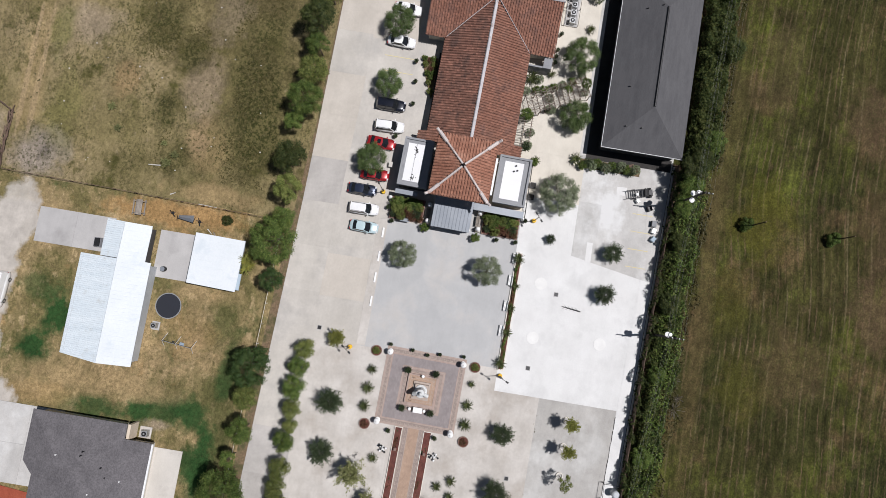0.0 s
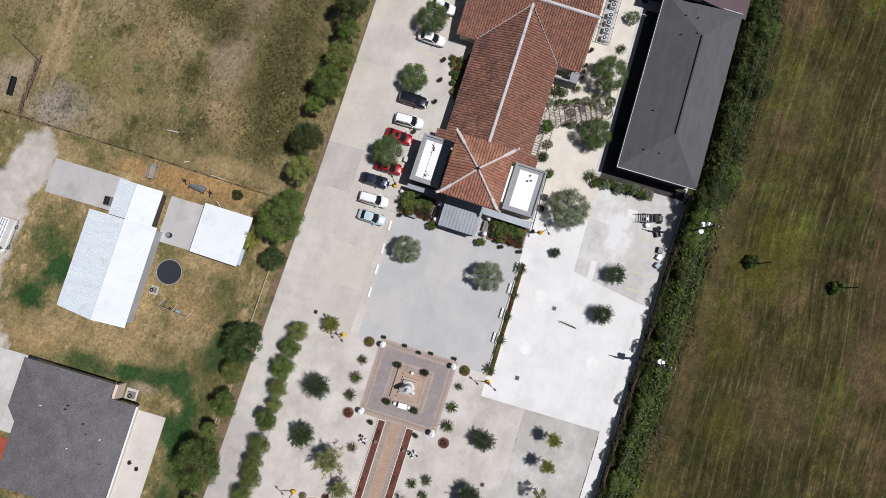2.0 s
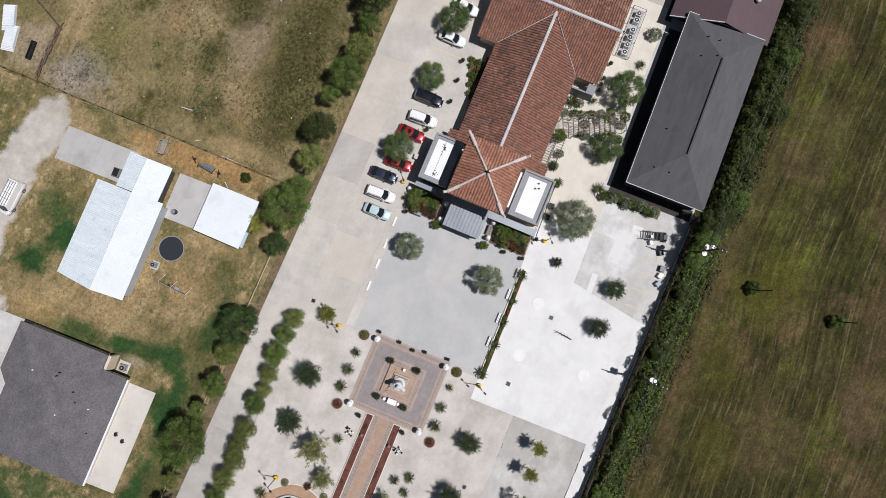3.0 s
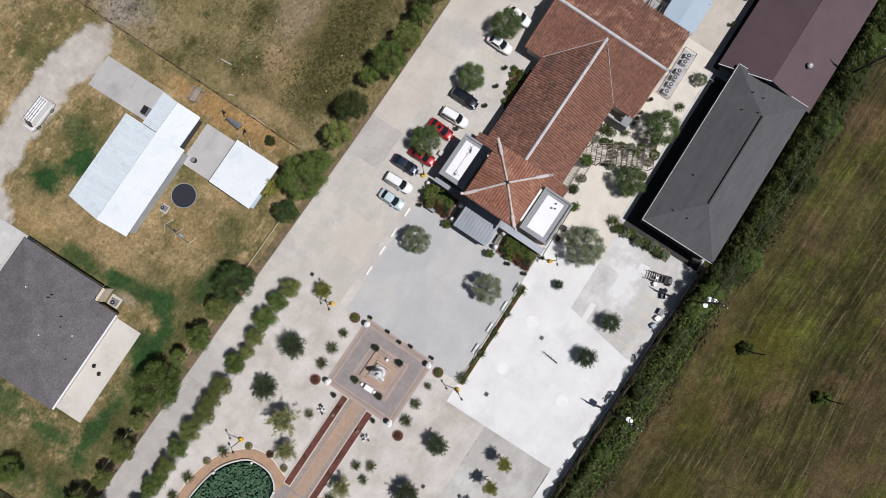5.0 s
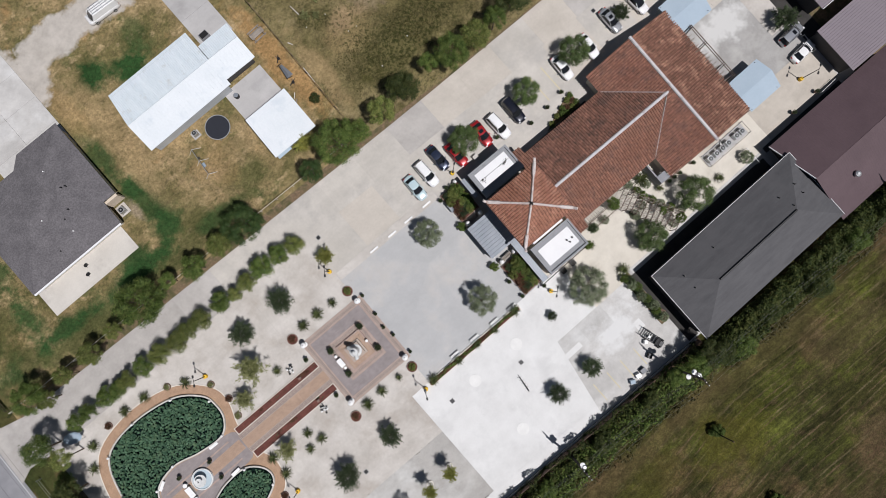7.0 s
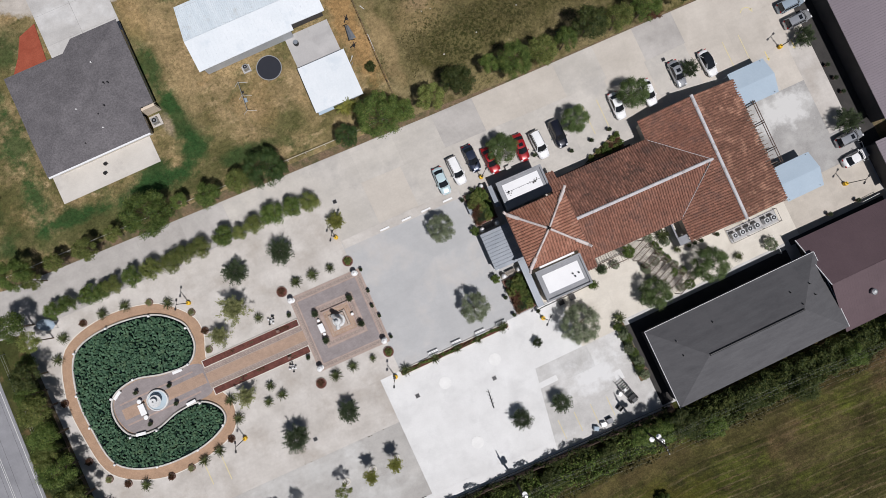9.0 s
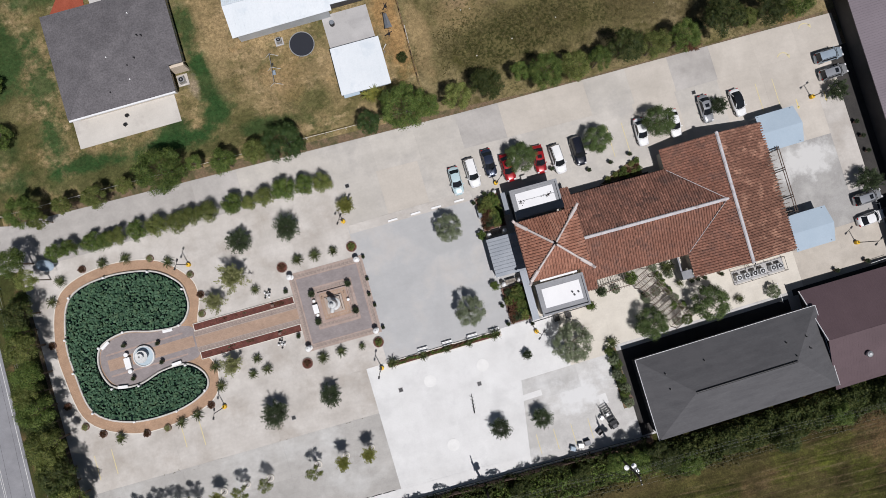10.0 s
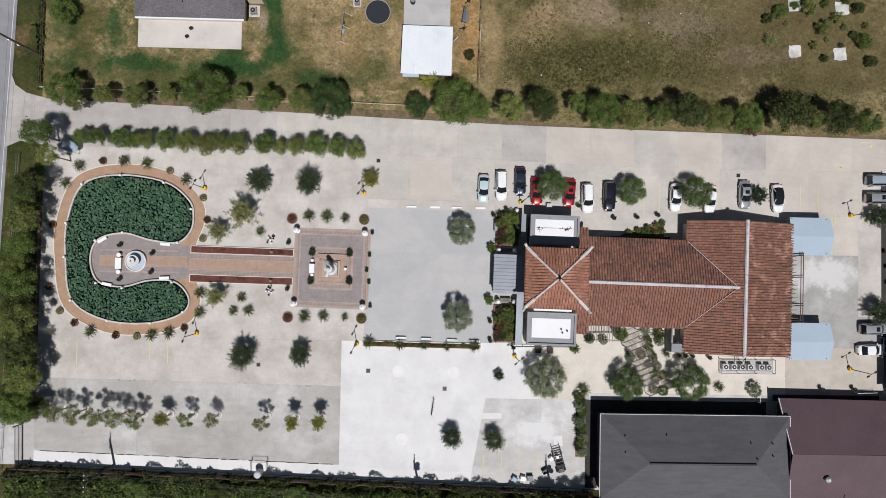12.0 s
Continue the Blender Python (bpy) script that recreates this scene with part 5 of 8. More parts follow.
CROWNS = {
    "leaf": [lobed_mesh("crown", "leaf", 10 + k, 5200, 0.05, 20 + 2 * k, 0.9, (0.2, 0.36)) for k in range(4)],
    "leaf_fine": [lobed_mesh("crown", "leaf", 120 + k, 10500, 0.036, 40, 0.9, (0.14, 0.27)) for k in range(3)],
    "airy": [lobed_mesh("crown", "leaf_lot", 130 + k, 11500, 0.034, 40, 0.88, (0.15, 0.28), 0.25) for k in range(3)],
    "leaf_deep": [lobed_mesh("crown", "leaf_deep", 140 + k, 8500, 0.04, 34, 0.9, (0.15, 0.29)) for k in range(2)],
    "leaf_dark": [crown_mesh("crown", "leaf_dark", 20 + k, 4600, 0.05, 70, (0.66, 1.06), 0.85, 0.55, 0.085) for k in range(3)],
    "leaf_grey": [lobed_mesh("crown", "leaf_grey", 30 + k, 9500, 0.036, 44, 0.85, (0.13, 0.25), 0.3) for k in range(3)],
    "leaf_lime": [crown_mesh("crown", "leaf_lime", 40 + k, 2600, 0.075, 60, (0.5, 1.05), 0.9, 0.45, 0.12) for k in range(2)],
    "leaf_brush": [lobed_mesh("crown", "leaf_brush", 50 + k, 4800, 0.056, 22, 0.85, (0.2, 0.36), 0.25) for k in range(3)],
    "sparse": [crown_mesh("crown", "leaf_pale", 60 + k, 3300, 0.054, 46, (0.4, 1.08), 0.85, 0.35, 0.1) for k in range(3)],
    "young": [lobed_mesh("crown", "leaf_olive", 110 + k, 1750, 0.066, 11, 1.0, (0.17, 0.36), 0.4) for k in range(4)],
    "hedge": [lobed_mesh("crown", "leaf", 80 + k, 3000, 0.07, 14, 1.0, (0.24, 0.42), 0.3) for k in range(3)] + [lobed_mesh("crown", "leaf_olive", 90 + k, 2800, 0.07, 14, 1.0, (0.24, 0.42), 0.3) for k in range(3)],
    "leaf_olive": [lobed_mesh("crown", "leaf_olive", 100 + k, 5000, 0.052, 22, 0.9, (0.18, 0.34)) for k in range(3)],
    "leaf_red": [crown_mesh("crown", "leaf_red", 70, 1700, 0.095, 30)],
}
TRUNKS = [trunk_mesh(k) for k in range(3)]
tree_rnd = random.Random(5)


def tree(x, y, r, kind, label, name="tree", group="", tall=1.0, z=0.0, category="tree"):
    """A tree or shrub whose crown has the radius r; tall: the height of the crown's middle over r."""
    t = thing(name, label, category, pose(x, y, z, 0, 0, tree_rnd.uniform(0, 360)), group)
    h = r * tall * tree_rnd.uniform(0.9, 1.1)
    part("trunk", tree_rnd.choice(TRUNKS), None, t).scale = (r * 0.9, r * 0.9, h * 1.1)
    c = part("crown", tree_rnd.choice(CROWNS[kind]), None, t)
    c.location, c.scale = (0, 0, h), (r * tree_rnd.uniform(0.95, 1.08), r * tree_rnd.uniform(0.95, 1.08), r * tree_rnd.uniform(0.85, 1.05))
    return t


def along(first, last, n, jitter=0.3, seed=1):
    rnd = random.Random(seed)
    for k in range(n):
        f = k / max(1, n - 1)
        yield first[0] + (last[0] - first[0]) * f + rnd.uniform(-jitter, jitter), first[1] + (last[1] - first[1]) * f + rnd.uniform(-jitter, jitter)


NORTH = [(-56.6, 23.0, 2.5, "leaf_fine"), (-55.3, 21.6, 1.6, "leaf_olive"), (-51.2, 22.6, 1.55, "leaf_olive"), (-46.3, 22.5, 1.9, "leaf_olive"), (-42.0, 23.1, 1.35, "leaf_olive"), (-35.9, 23.3, 3.6, "leaf_fine"), (-31.1, 23.4, 1.4, "leaf"),
         (-26.6, 22.25, 2.2, "leaf"), (-21.8, 22.4, 2.1, "leaf_olive"), (-17.4, 22.5, 3.2, "leaf_deep"), (-4.4, 21.8, 1.8, "leaf_deep"), (1.3, 22.5, 3.6, "leaf_fine"), (5.05, 21.7, 1.8, "leaf"), (9.5, 21.9, 2.3, "leaf_olive"),
         (14.3, 22.5, 2.6, "leaf_brush"), (19.9, 23.2, 1.6, "leaf"), (23.4, 21.9, 2.7, "leaf_fine"), (28.0, 21.4, 2.4, "leaf_olive"), (32.0, 21.5, 1.9, "leaf"), (36.1, 22.2, 2.7, "leaf_brush"), (40.7, 21.1, 2.3, "leaf_olive"),
         (45.4, 21.2, 2.6, "leaf_fine"), (52.35, 22.55, 3.4, "leaf_brush"), (56.0, 21.4, 1.5, "leaf_olive"), (59.4, 21.6, 2.6, "leaf_brush"), (64.0, 21.1, 2.2, "leaf")]
for x, y, r, kind in NORTH:
    tree(x, y, r, kind, "bushy green tree in the row along the drive", group="trees along the drive", tall=(4.7 if r >= 1.7 else 4.1) / r, z=-0.14)
for x, y in ((22.0, 23.4), (33.0, 23.2), (50.0, 23.2), (57.6, 23.0)):
    tree(x, y, tree_rnd.uniform(1.1, 1.5), "leaf_dark", "dark shrub behind the drive trees", "shrub", "trees along the drive", 0.7, -0.14, "shrub")
tree(48.0, 20.6, 1.6, "leaf_red", "reddish dry shrub at the drive edge", "shrub", tall=0.6, z=-0.14, category="shrub")
SHRUBS = [(-55.0, 16.5, 1.3), (-52.75, 16.6, 1.4), (-49.2, 16.4, 1.6), (-47.1, 16.3, 1.2), (-45.35, 16.3, 1.5), (-42.3, 16.2, 1.5), (-39.35, 16.2, 1.7), (-36.2, 15.8, 1.7), (-33.9, 16.1, 1.4),
          (-31.6, 16.0, 1.7), (-27.6, 16.1, 1.8), (-25.3, 15.5, 1.2), (-22.8, 15.8, 1.5), (-19.7, 16.05, 1.8), (-16.5, 15.95, 1.6), (-13.8, 15.4, 1.5)]
for x, y, r in SHRUBS:
    tree(x, y, r * 1.04, "hedge", "rounded green shrub in the row beside the drive", "shrub", "shrubs beside the drive", 2.4 / r, 0, "shrub")
for x, y, r in ((2.6, 3.5, 2.2), (2.15, -9.6, 2.3)):
    tree(x, y, r, "leaf_grey", "small grey-green tree in the paved court", group="court trees", tall=1.25)
for x, y, r in ((16.4, 10.7, 2.45), (28.6, 10.1, 2.35), (38.6, 10.0, 2.6), (48.9, 10.0, 1.6)):
    tree(x, y, r, "airy" if r > 2 else "leaf_dark", "green parking lot tree between parked cars", group="parking trees", tall=0.95)
for x, y, r, k in ((15.65, -18.65, 3.25, "leaf_grey"), (28.3, -19.4, 2.7, "airy"), (37.9, -18.9, 2.9, "airy"), (68.0, -7.9, 2.3, "leaf_dark"), (67.9, 7.0, 1.9, "leaf_dark")):
    tree(x, y, r, k, "broad tree with an airy crown on pale paving", tall=0.85)
for x, y, r in ((-28.4, 10.5, 2.1), (-20.8, 10.4, 2.3), (-30.1, -16.0, 2.3), (-21.6, -15.8, 1.9), (1.6, -28.0, 1.8), (8.1, -28.4, 1.8), (8.8, -18.7, 0.9)):
    tree(x, y, r, "leaf_dark", "small dark round tree on white concrete", group="round garden trees", tall=1.0)
for x, y, r in ((-30.45, 5.5, 2.6), (-34.4, 2.7, 1.9), (-34.4, -7.2, 2.0)):
    tree(x, y, r, "sparse", "young tree with a thin open crown", group="thin garden trees", tall=1.2)
tree(48.7, -20.4, 1.15, "leaf_grey", "dull grey twiggy shrub at the hall corner", "shrub", tall=0.8, category="shrub")
tree(-11.4, 11.2, 1.5, "leaf_lime", "small lime-green tree beside a lamp", tall=1.3)
ROW = [(-57.0, -24.6), (-54.2, -24.8), (-50.9, -25.0), (-48.2, -25.2), (-45.4, -25.4), (-41.4, -25.35), (-37.8, -25.3), (-34.15, -25.4), (-26.6, -25.6), (-22.2, -25.55), (-18.25, -25.5)]
for k, (x, y) in enumerate(ROW):
    row_tree = tree(x, y, 1.55 if k < 5 else 1.25, "leaf_lime" if k in (5, 9, 10) else "young", "young yellow-green tree in a row on concrete", group="tree row", tall=2.5 if k < 5 else 3.0)
    part("planter_ring", band(bmesh.new(), ring_pts(0, 0, 0.42, 16), ring_pts(0, 0, 0.56, 16), 0.0, 0.2), M["kerb"], row_tree, "pale concrete ring")
WEST = [(-59.8, 16.3, 2.5), (-57.9, 13.2, 1.7), (-60.8, 8.8, 2.3), (-61.3, 3.9, 2.6), (-61.4, -0.3, 2.5), (-62.0, -5.3, 2.8), (-61.4, -10.2, 2.8), (-61.7, -15.2, 3.0), (-60.6, -19.2, 2.8), (-61.8, -23.3, 3.0), (-61.9, 6.4, 1.9), (-62.4, -2.8, 2.0), (-62.3, -7.8, 2.1), (-62.2, -12.8, 2.1), (-61.5, -17.2, 2.0), (-61.2, -21.2, 2.0)]
for k, (x, y, r) in enumerate(WEST):
    tree(x, y, r, ("leaf", "leaf_olive", "leaf_brush", "leaf_olive", "leaf")[k % 5], "dense tree in the belt along the road", group="roadside trees", tall=5.4 / r, z=-0.14)
for x, y in ((-62.2, 11.0), (-63.0, 6.2), (-63.2, -2.6), (-63.6, -8.0), (-64.0, -13.1), (-63.6, -17.8), (-64.2, -21.6), (-62.6, -25.2), (-59.9, -24.3)):
    tree(x, y, tree_rnd.uniform(1.3, 1.9), tree_rnd.choice(("leaf", "leaf_olive", "leaf_brush")), "bushy shrub at the foot of the roadside belt", "shrub", "roadside shrubs", 1.3, -0.05, "shrub")
for x, y in ((16.3, -49.0), (16.2, -62.8)):
    for dx, dy, r in ((0.0, 0.3, 1.1), (0.5, -0.3, 0.7), (-0.8, 0.5, 0.6)):
        tree(x + dx, y + dy, r, "leaf", "scrubby bush round a post in the mown field", "bush", "field bushes", 0.8, -0.14, "bush")
for x, y, r in ((-58.5, 35.8, 2.1), (-58.2, 44.0, 2.0)):
    tree(x, y, r, "leaf", "round green tree on the house lawn", tall=1.0, z=-0.14)
for x, y, r in ((50.8, 38.3, 1.2), (52.8, 39.5, 1.1), (51.2, 34.9, 1.0), (58.3, 34.2, 0.9), (57.3, 40.2, 1.3), (61.9, 38.7, 1.1), (64.8, 36.1, 1.0), (66.2, 35.0, 1.3), (67.5, 31.8, 1.1), (65.4, 40.3, 1.2), (59.5, 37.0, 1.2), (60.6, 35.2, 0.7), (62.8, 34.4, 0.6), (63.4, 37.2, 0.7), (54.0, 37.6, 0.6), (55.2, 40.6, 0.8), (60.2, 41.0, 0.8), (66.8, 37.6, 0.7), (60.0, 32.2, 0.6), (63.6, 41.6, 0.9), (18.2, 52.6, 0.85), (15.0, 51.0, 0.95), (12.2, 41.4, 0.9), (10.8, 42.4, 0.9), (13.8, 43.4, 0.6)):
    tree(x, y, r * tree_rnd.uniform(0.75, 1.15), tree_rnd.choice(("leaf_brush", "young", "leaf", "sparse")) if x > 40 else "sparse", "scrubby bush in the pasture", "bush", "pasture bushes", 0.6, -0.14, "bush")


def brush(name, x0, x1, ya, yb, n, mt, label, seed, h0=1.2, h1=2.6):
    """A belt of tangled brush as one mass of leaf clumps."""
    rnd = random.Random(seed)
    verts, quads = [], []
    for k in range(n):
        x, f = rnd.uniform(x0, x1), rnd.random()
        y0, y1 = ya(x), yb(x)
        if y1 - y0 > 3:
            y0 -= 1.6 * noise.noise(Vector((x * 0.16, 2.0, seed))) + 0.8 * noise.noise(Vector((x * 0.5, 5.0, seed)))
        roll = noise.noise(Vector((x * 0.45, f * (y1 - y0) * 0.45, seed))) + 0.5 * noise.noise(Vector((x * 1.3, f * (y1 - y0) * 1.3, seed)))
        y = y0 + (y1 - y0) * f + 0.5 * noise.noise(Vector((x * 0.7, f, seed + 3)))
        h = (h0 + h1) / 2 + (h1 - h0) * 1.1 * roll
        if h < 0.3 and rnd.random() < 0.8:
            continue
        z = -0.12 + max(0.05, h * min(1.0, 5 * min(f, 1 - f) + 0.35)) * rnd.uniform(0.35, 1.05) ** 0.5
        nrm = Vector((rnd.uniform(-0.8, 0.8), rnd.uniform(-0.8, 0.8), rnd.uniform(0.2, 1))).normalized()
        t = Matrix.Rotation(rnd.uniform(0, 6.28), 3, nrm) @ nrm.orthogonal().normalized()
        b = nrm.cross(t)
        s = rnd.uniform(0.09, 0.25)
        i = len(verts)
        p = Vector((x, y, z))
        verts += [tuple(p + t * s * u + b * s * 0.55 * w + nrm * s * q) for u, w, q in ((-1, 0, -0.2), (-0.1, 1, 0.1), (1, 0.1, -0.25), (0.05, -1, 0.08))]
        quads += [(i, i + 3, i + 1), (i + 3, i + 2, i + 1)]
    me = bpy.data.meshes.new(name)
    me.from_pydata(verts, [], quads)
    me.materials.append(M[mt])
    return tagged(new(name, me), label, "brush", kind="stuff")


brush("brush_belt", -66, 26, lambda x: south_edge(x) - 5.6, lambda x: south_edge(x) - 1.25, 52000, "leaf_brush", "belt of dark tangled brush along the mown field", 7, 0.4, 1.7)
brush("brush_belt", -66, 24, lambda x: south_edge(x) - 5.6, lambda x: south_edge(x) - 1.6, 7000, "leaf", "lighter green bushes among the brush", 13, 0.9, 2.7)
brush("brush_belt", 24, 80, lambda x: -42.8, lambda x: -37.9, 38000, "leaf_brush", "belt of dark tangled brush behind the halls", 8, 1.4, 2.8)
brush("brush_belt", -66, 80, lambda x: south_edge(x) - 7.0 if x < 24 else -44.0, lambda x: south_edge(x) - 3.6 if x < 24 else -40.5, 9000, "weed", "dry yellowish weeds at the outer edge of the brush", 12, 0.1, 1.0)
for x, y, r in ((20.0, -37.8, 2.0), (22.6, -38.0, 2.2), (16.8, -37.6, 1.8), (25.0, -39.8, 2.0), (11.5, -38.2, 1.5), (2.0, -38.0, 1.8), (-9.0, -37.6, 1.5), (-21.5, -37.0, 1.7), (-33.0, -36.8, 1.6), (-45.5, -36.4, 1.9), (-56.0, -36.2, 2.2), (28.0, -41.5, 2.0), (34.5, -40.5, 1.7), (43.0, -42.0, 2.3), (52.5, -41.2, 2.0), (60.0, -40.8, 2.4), (68.0, -41.0, 2.2)):
    tree(x, y, r, tree_rnd.choice(("leaf_brush", "leaf_brush", "leaf")), "scrubby tree in the brush belt", "tree", "brush trees", 2.3 if 15 < x < 24 else 1.1, -0.14)
tangle = brush("verge_brush", 24, 60, lambda x: -0.45, lambda x: 0.35, 1300, "leaf_brush", "dark tangle of twigs along the roadside fence", 9, 0.1, 0.8)
tangle.matrix_basis = pose(-63.1, 0, 0, 0, 0, 90)

brush("joint_weeds", -50, -16, lambda x: slab_joint(x) - 0.1, lambda x: slab_joint(x) + 0.1, 420, "weed", "dry weeds growing in a concrete joint", 19, -0.05, 0.14)


def weeds(name, x0, x1, y0, y1, n, mt, label, seed, s0, s1):
    """Scattered weed tufts where a broad noise says that they grow."""
    rnd = random.Random(seed)
    verts, tris = [], []
    while n > 0:
        x, y = rnd.uniform(x0, x1), rnd.uniform(y0, y1)
        n -= 1
        if noise.noise(Vector((x * 0.07, y * 0.07, seed))) + 0.5 * noise.noise(Vector((x * 0.25, y * 0.25, seed))) < 0.08:
            continue
        s = rnd.uniform(s0, s1)
        for k in range(4):
            a = rnd.uniform(0, 6.28)
            i = len(verts)
            dx, dy = math.cos(a), math.sin(a)
            verts += [(x - dy * s * 0.4, y + dx * s * 0.4, -0.14), (x + dy * s * 0.4, y - dx * s * 0.4, -0.14), (x + dx * s, y + dy * s, s * rnd.uniform(0.3, 0.7) - 0.14)]
            tris.append((i, i + 1, i + 2))
    me = bpy.data.meshes.new(name)
    me.from_pydata(verts, [], tris)
    me.materials.append(M[mt])
    return tagged(new(name, me), label, "weeds", kind="stuff")


weeds("pasture_weeds", 6, 72, 24, 75, 2200, "weed", "scattered weed tufts in the dry pasture", 11, 0.1, 0.24)
for k, (x, y, rx, ry) in enumerate(((33, 46.5, 6, 5), (29, 42.2, 4.5, 4), (19.4, 44.4, 4.5, 3), (12, 41.5, 4, 3), (20, 29.5, 11, 4.8), (35, 31, 8, 5), (28, 32.5, 6, 4))):
    weeds("pasture_weeds", x - rx, x + rx, y - ry, y + ry, int(44 * rx * ry), "weed_dark", "dark clumps of coarse weeds in the pasture", 20 + k, 0.06, 0.2)


def frond_mesh(name, seed, n=34, droop=0.5):
    """A rosette of arching fronds, radius 1."""
    rnd = random.Random(seed)
    bm = bmesh.new()
    for k in range(n):
        a = 2 * math.pi * (k * 0.618 + rnd.uniform(-0.03, 0.03))
        rise = rnd.uniform(0.15, 0.75)
        ln = rnd.uniform(0.8, 1.1)
        side = Vector((-math.sin(a), math.cos(a), 0))
        prev = None
        for s in range(5):
            t = s / 4
            c = Vector((math.cos(a) * ln * t, math.sin(a) * ln * t, rise * math.sin(math.pi * 0.8 * t) - droop * 0.3 * t * t))
            w = 0.055 * (1 - t) + 0.014
            row = [bm.verts.new(c - side * w + Vector((0, 0, -0.02))), bm.verts.new(c + Vector((0, 0, 0.015))), bm.verts.new(c + side * w + Vector((0, 0, -0.02)))]
            if prev:
                bm.faces.new((prev[0], prev[1], row[1], row[0]))
                bm.faces.new((prev[1], prev[2], row[2], row[1]))
            prev = row
    me = bpy.data.meshes.new(name)
    bm.to_mesh(me)
    bm.free()
    me.materials.append(M["frond"])
    return me


FRONDS = [frond_mesh("fronds", k) for k in range(3)]
STUB = bpy.data.meshes.new("stub")
lathe(sb := bmesh.new(), [(0.16, 0), (0.2, 0.25), (0.14, 0.45)], 9)
sb.to_mesh(STUB)
sb.free()
STUB.materials.append(M["bark"])


def sago(x, y, r, z=0.0, group="garden palms"):
    t = thing("sago_palm", "low dark green sago palm rosette", "palm", pose(x, y, z, 0, 0, tree_rnd.uniform(0, 360)), group)
    part("trunk", STUB, None, t)
    c = part("fronds", tree_rnd.choice(FRONDS), None, t)
    c.location, c.scale = (0, 0, 0.42), (r * 0.92, r * 0.92, r * 0.92)


for x, y, r in ((-20.95, 5.4, 1.2), (-18.2, 5.35, 1.25), (-15.4, 5.15, 1.0), (-21.3, -10.15, 1.25), (-18.4, -10.05, 1.15), (-15.15, -10.2, 0.75), (-31.0, -7.4, 1.0), (-32.2, -9.5, 1.0), (-29.9, -9.4, 1.1),
                (43.3, -20.1, 1.0), (22.0, -20.8, 1.3), (33.7, -12.0, 1.6), (35.0, -14.95, 0.9), (20.75, -14.6, 0.9), (-28.4, 2.8, 1.0)):
    sago(x, y, r)

stone_rnd = random.Random(44)
for k in range(26):
    x, y = stone_rnd.uniform(9, 46), stone_rnd.uniform(27, 62)
    r = stone_rnd.uniform(0.07, 0.16)
    bm = bmesh.new()
    prism(bm, [(r * stone_rnd.uniform(0.6, 1.1) * math.cos(a), r * stone_rnd.uniform(0.6, 1.1) * math.sin(a)) for a in (0, 1.1, 2.3, 3.4, 4.5, 5.4)], 0, r * 0.7, 0, r * 0.2)
    tagged(part("stone", bm, M["rim"], None, m=pose(x, y, -0.16)), "pale loose stone lying in dry pasture", "stone", "pasture stones")
t = thing("log", "bleached fallen timber in the pasture weeds", "log", pose(10.2, 44.3, -0.14, 0, 0, 93), "")
part("stem", tube(bmesh.new(), (-0.95, 0, 0.1), (0.95, 0.05, 0.1), 0.1, 0.07, 8), M["rim"], t)

# pots, rims and small planted rings
POT = bpy.data.meshes.new("pot")
lathe(sb := bmesh.new(), [(0.3, 0), (0.46, 0.45), (0.52, 0.5), (0.5, 0.56), (0.42, 0.55), (0.4, 0.48)], 14)
sb.to_mesh(POT)
sb.free()
POT.materials.append(M["terracotta"])


def potted(x, y, r=0.5, kind="leaf_dark", z=0.0, group="potted shrubs", label="round clipped shrub in a dark clay pot"):
    t = thing("potted_plant", label, "potted plant", pose(x, y, z, 0, 0, tree_rnd.uniform(0, 360)), group)
    part("pot", POT, None, t).scale = (r * 1.15, r * 1.15, 0.9)
    c = part("shrub", tree_rnd.choice(CROWNS[kind]), None, t)
    c.location, c.scale = (0, 0, 0.5 + r * 0.7), (r, r, r * 1.1)


for x, y in ((-24.0, 1.2), (-24.0, -5.9), (-11.15, 2.95), (-11.5, -0.5), (-11.9, -2.85), (-11.5, -4.7), (-11.25, -8.35), (-20.45, -4.7), (-14.5, -4.6), (-14.55, -0.35), (-20.3, -0.3)):
    potted(x, y, 0.64 if -21 < x < -13 else (0.45 if x < -12 else 0.36), z=0.14 if -21 < x < -13 else 0.02)
for x, y in ((-23.65, 4.95), (-12.5, 5.0), (-23.95, -10.35), (-12.6, -10.35)):
    t = thing("tree_ring", "round brick planter ring with brown mulch", "planter", pose(x, y, 0), "planter rings")
    part("rim", band(bmesh.new(), ring_pts(0, 0, 0.72, 20), ring_pts(0, 0, 0.82, 20), 0, 0.28), M["terracotta"], t)
    part("mulch", prism(bmesh.new(), ring_pts(0, 0, 0.73, 20), 0, 0.2), M["mulch"], t)
    c = part("shrub", CROWNS["leaf_red" if x < -20 else "leaf_olive"][0], None, t)
    c.location, c.scale = (0, 0, 0.45), (0.66, 0.66, 0.5)
for x, y in ((7.1, -7.1), (7.3, 0.9), (20.3, -14.2)):
    potted(x, y, 0.8, "leaf", label="large round shrub in a clay pot")
for x, y in ((36.9, -15.2), (37.9, -15.2), (39.0, -15.3), (41.7, -15.5), (7.6, 6.1), (9.6, 7.0), (7.3, -10.4), (7.4, -13.4), (11.0, -14.4), (26.5, 6.0), (30.1, 6.2), (33.4, 6.6), (20.9, 7.8), (28.9, -14.9)):
    potted(x, y, 0.42)
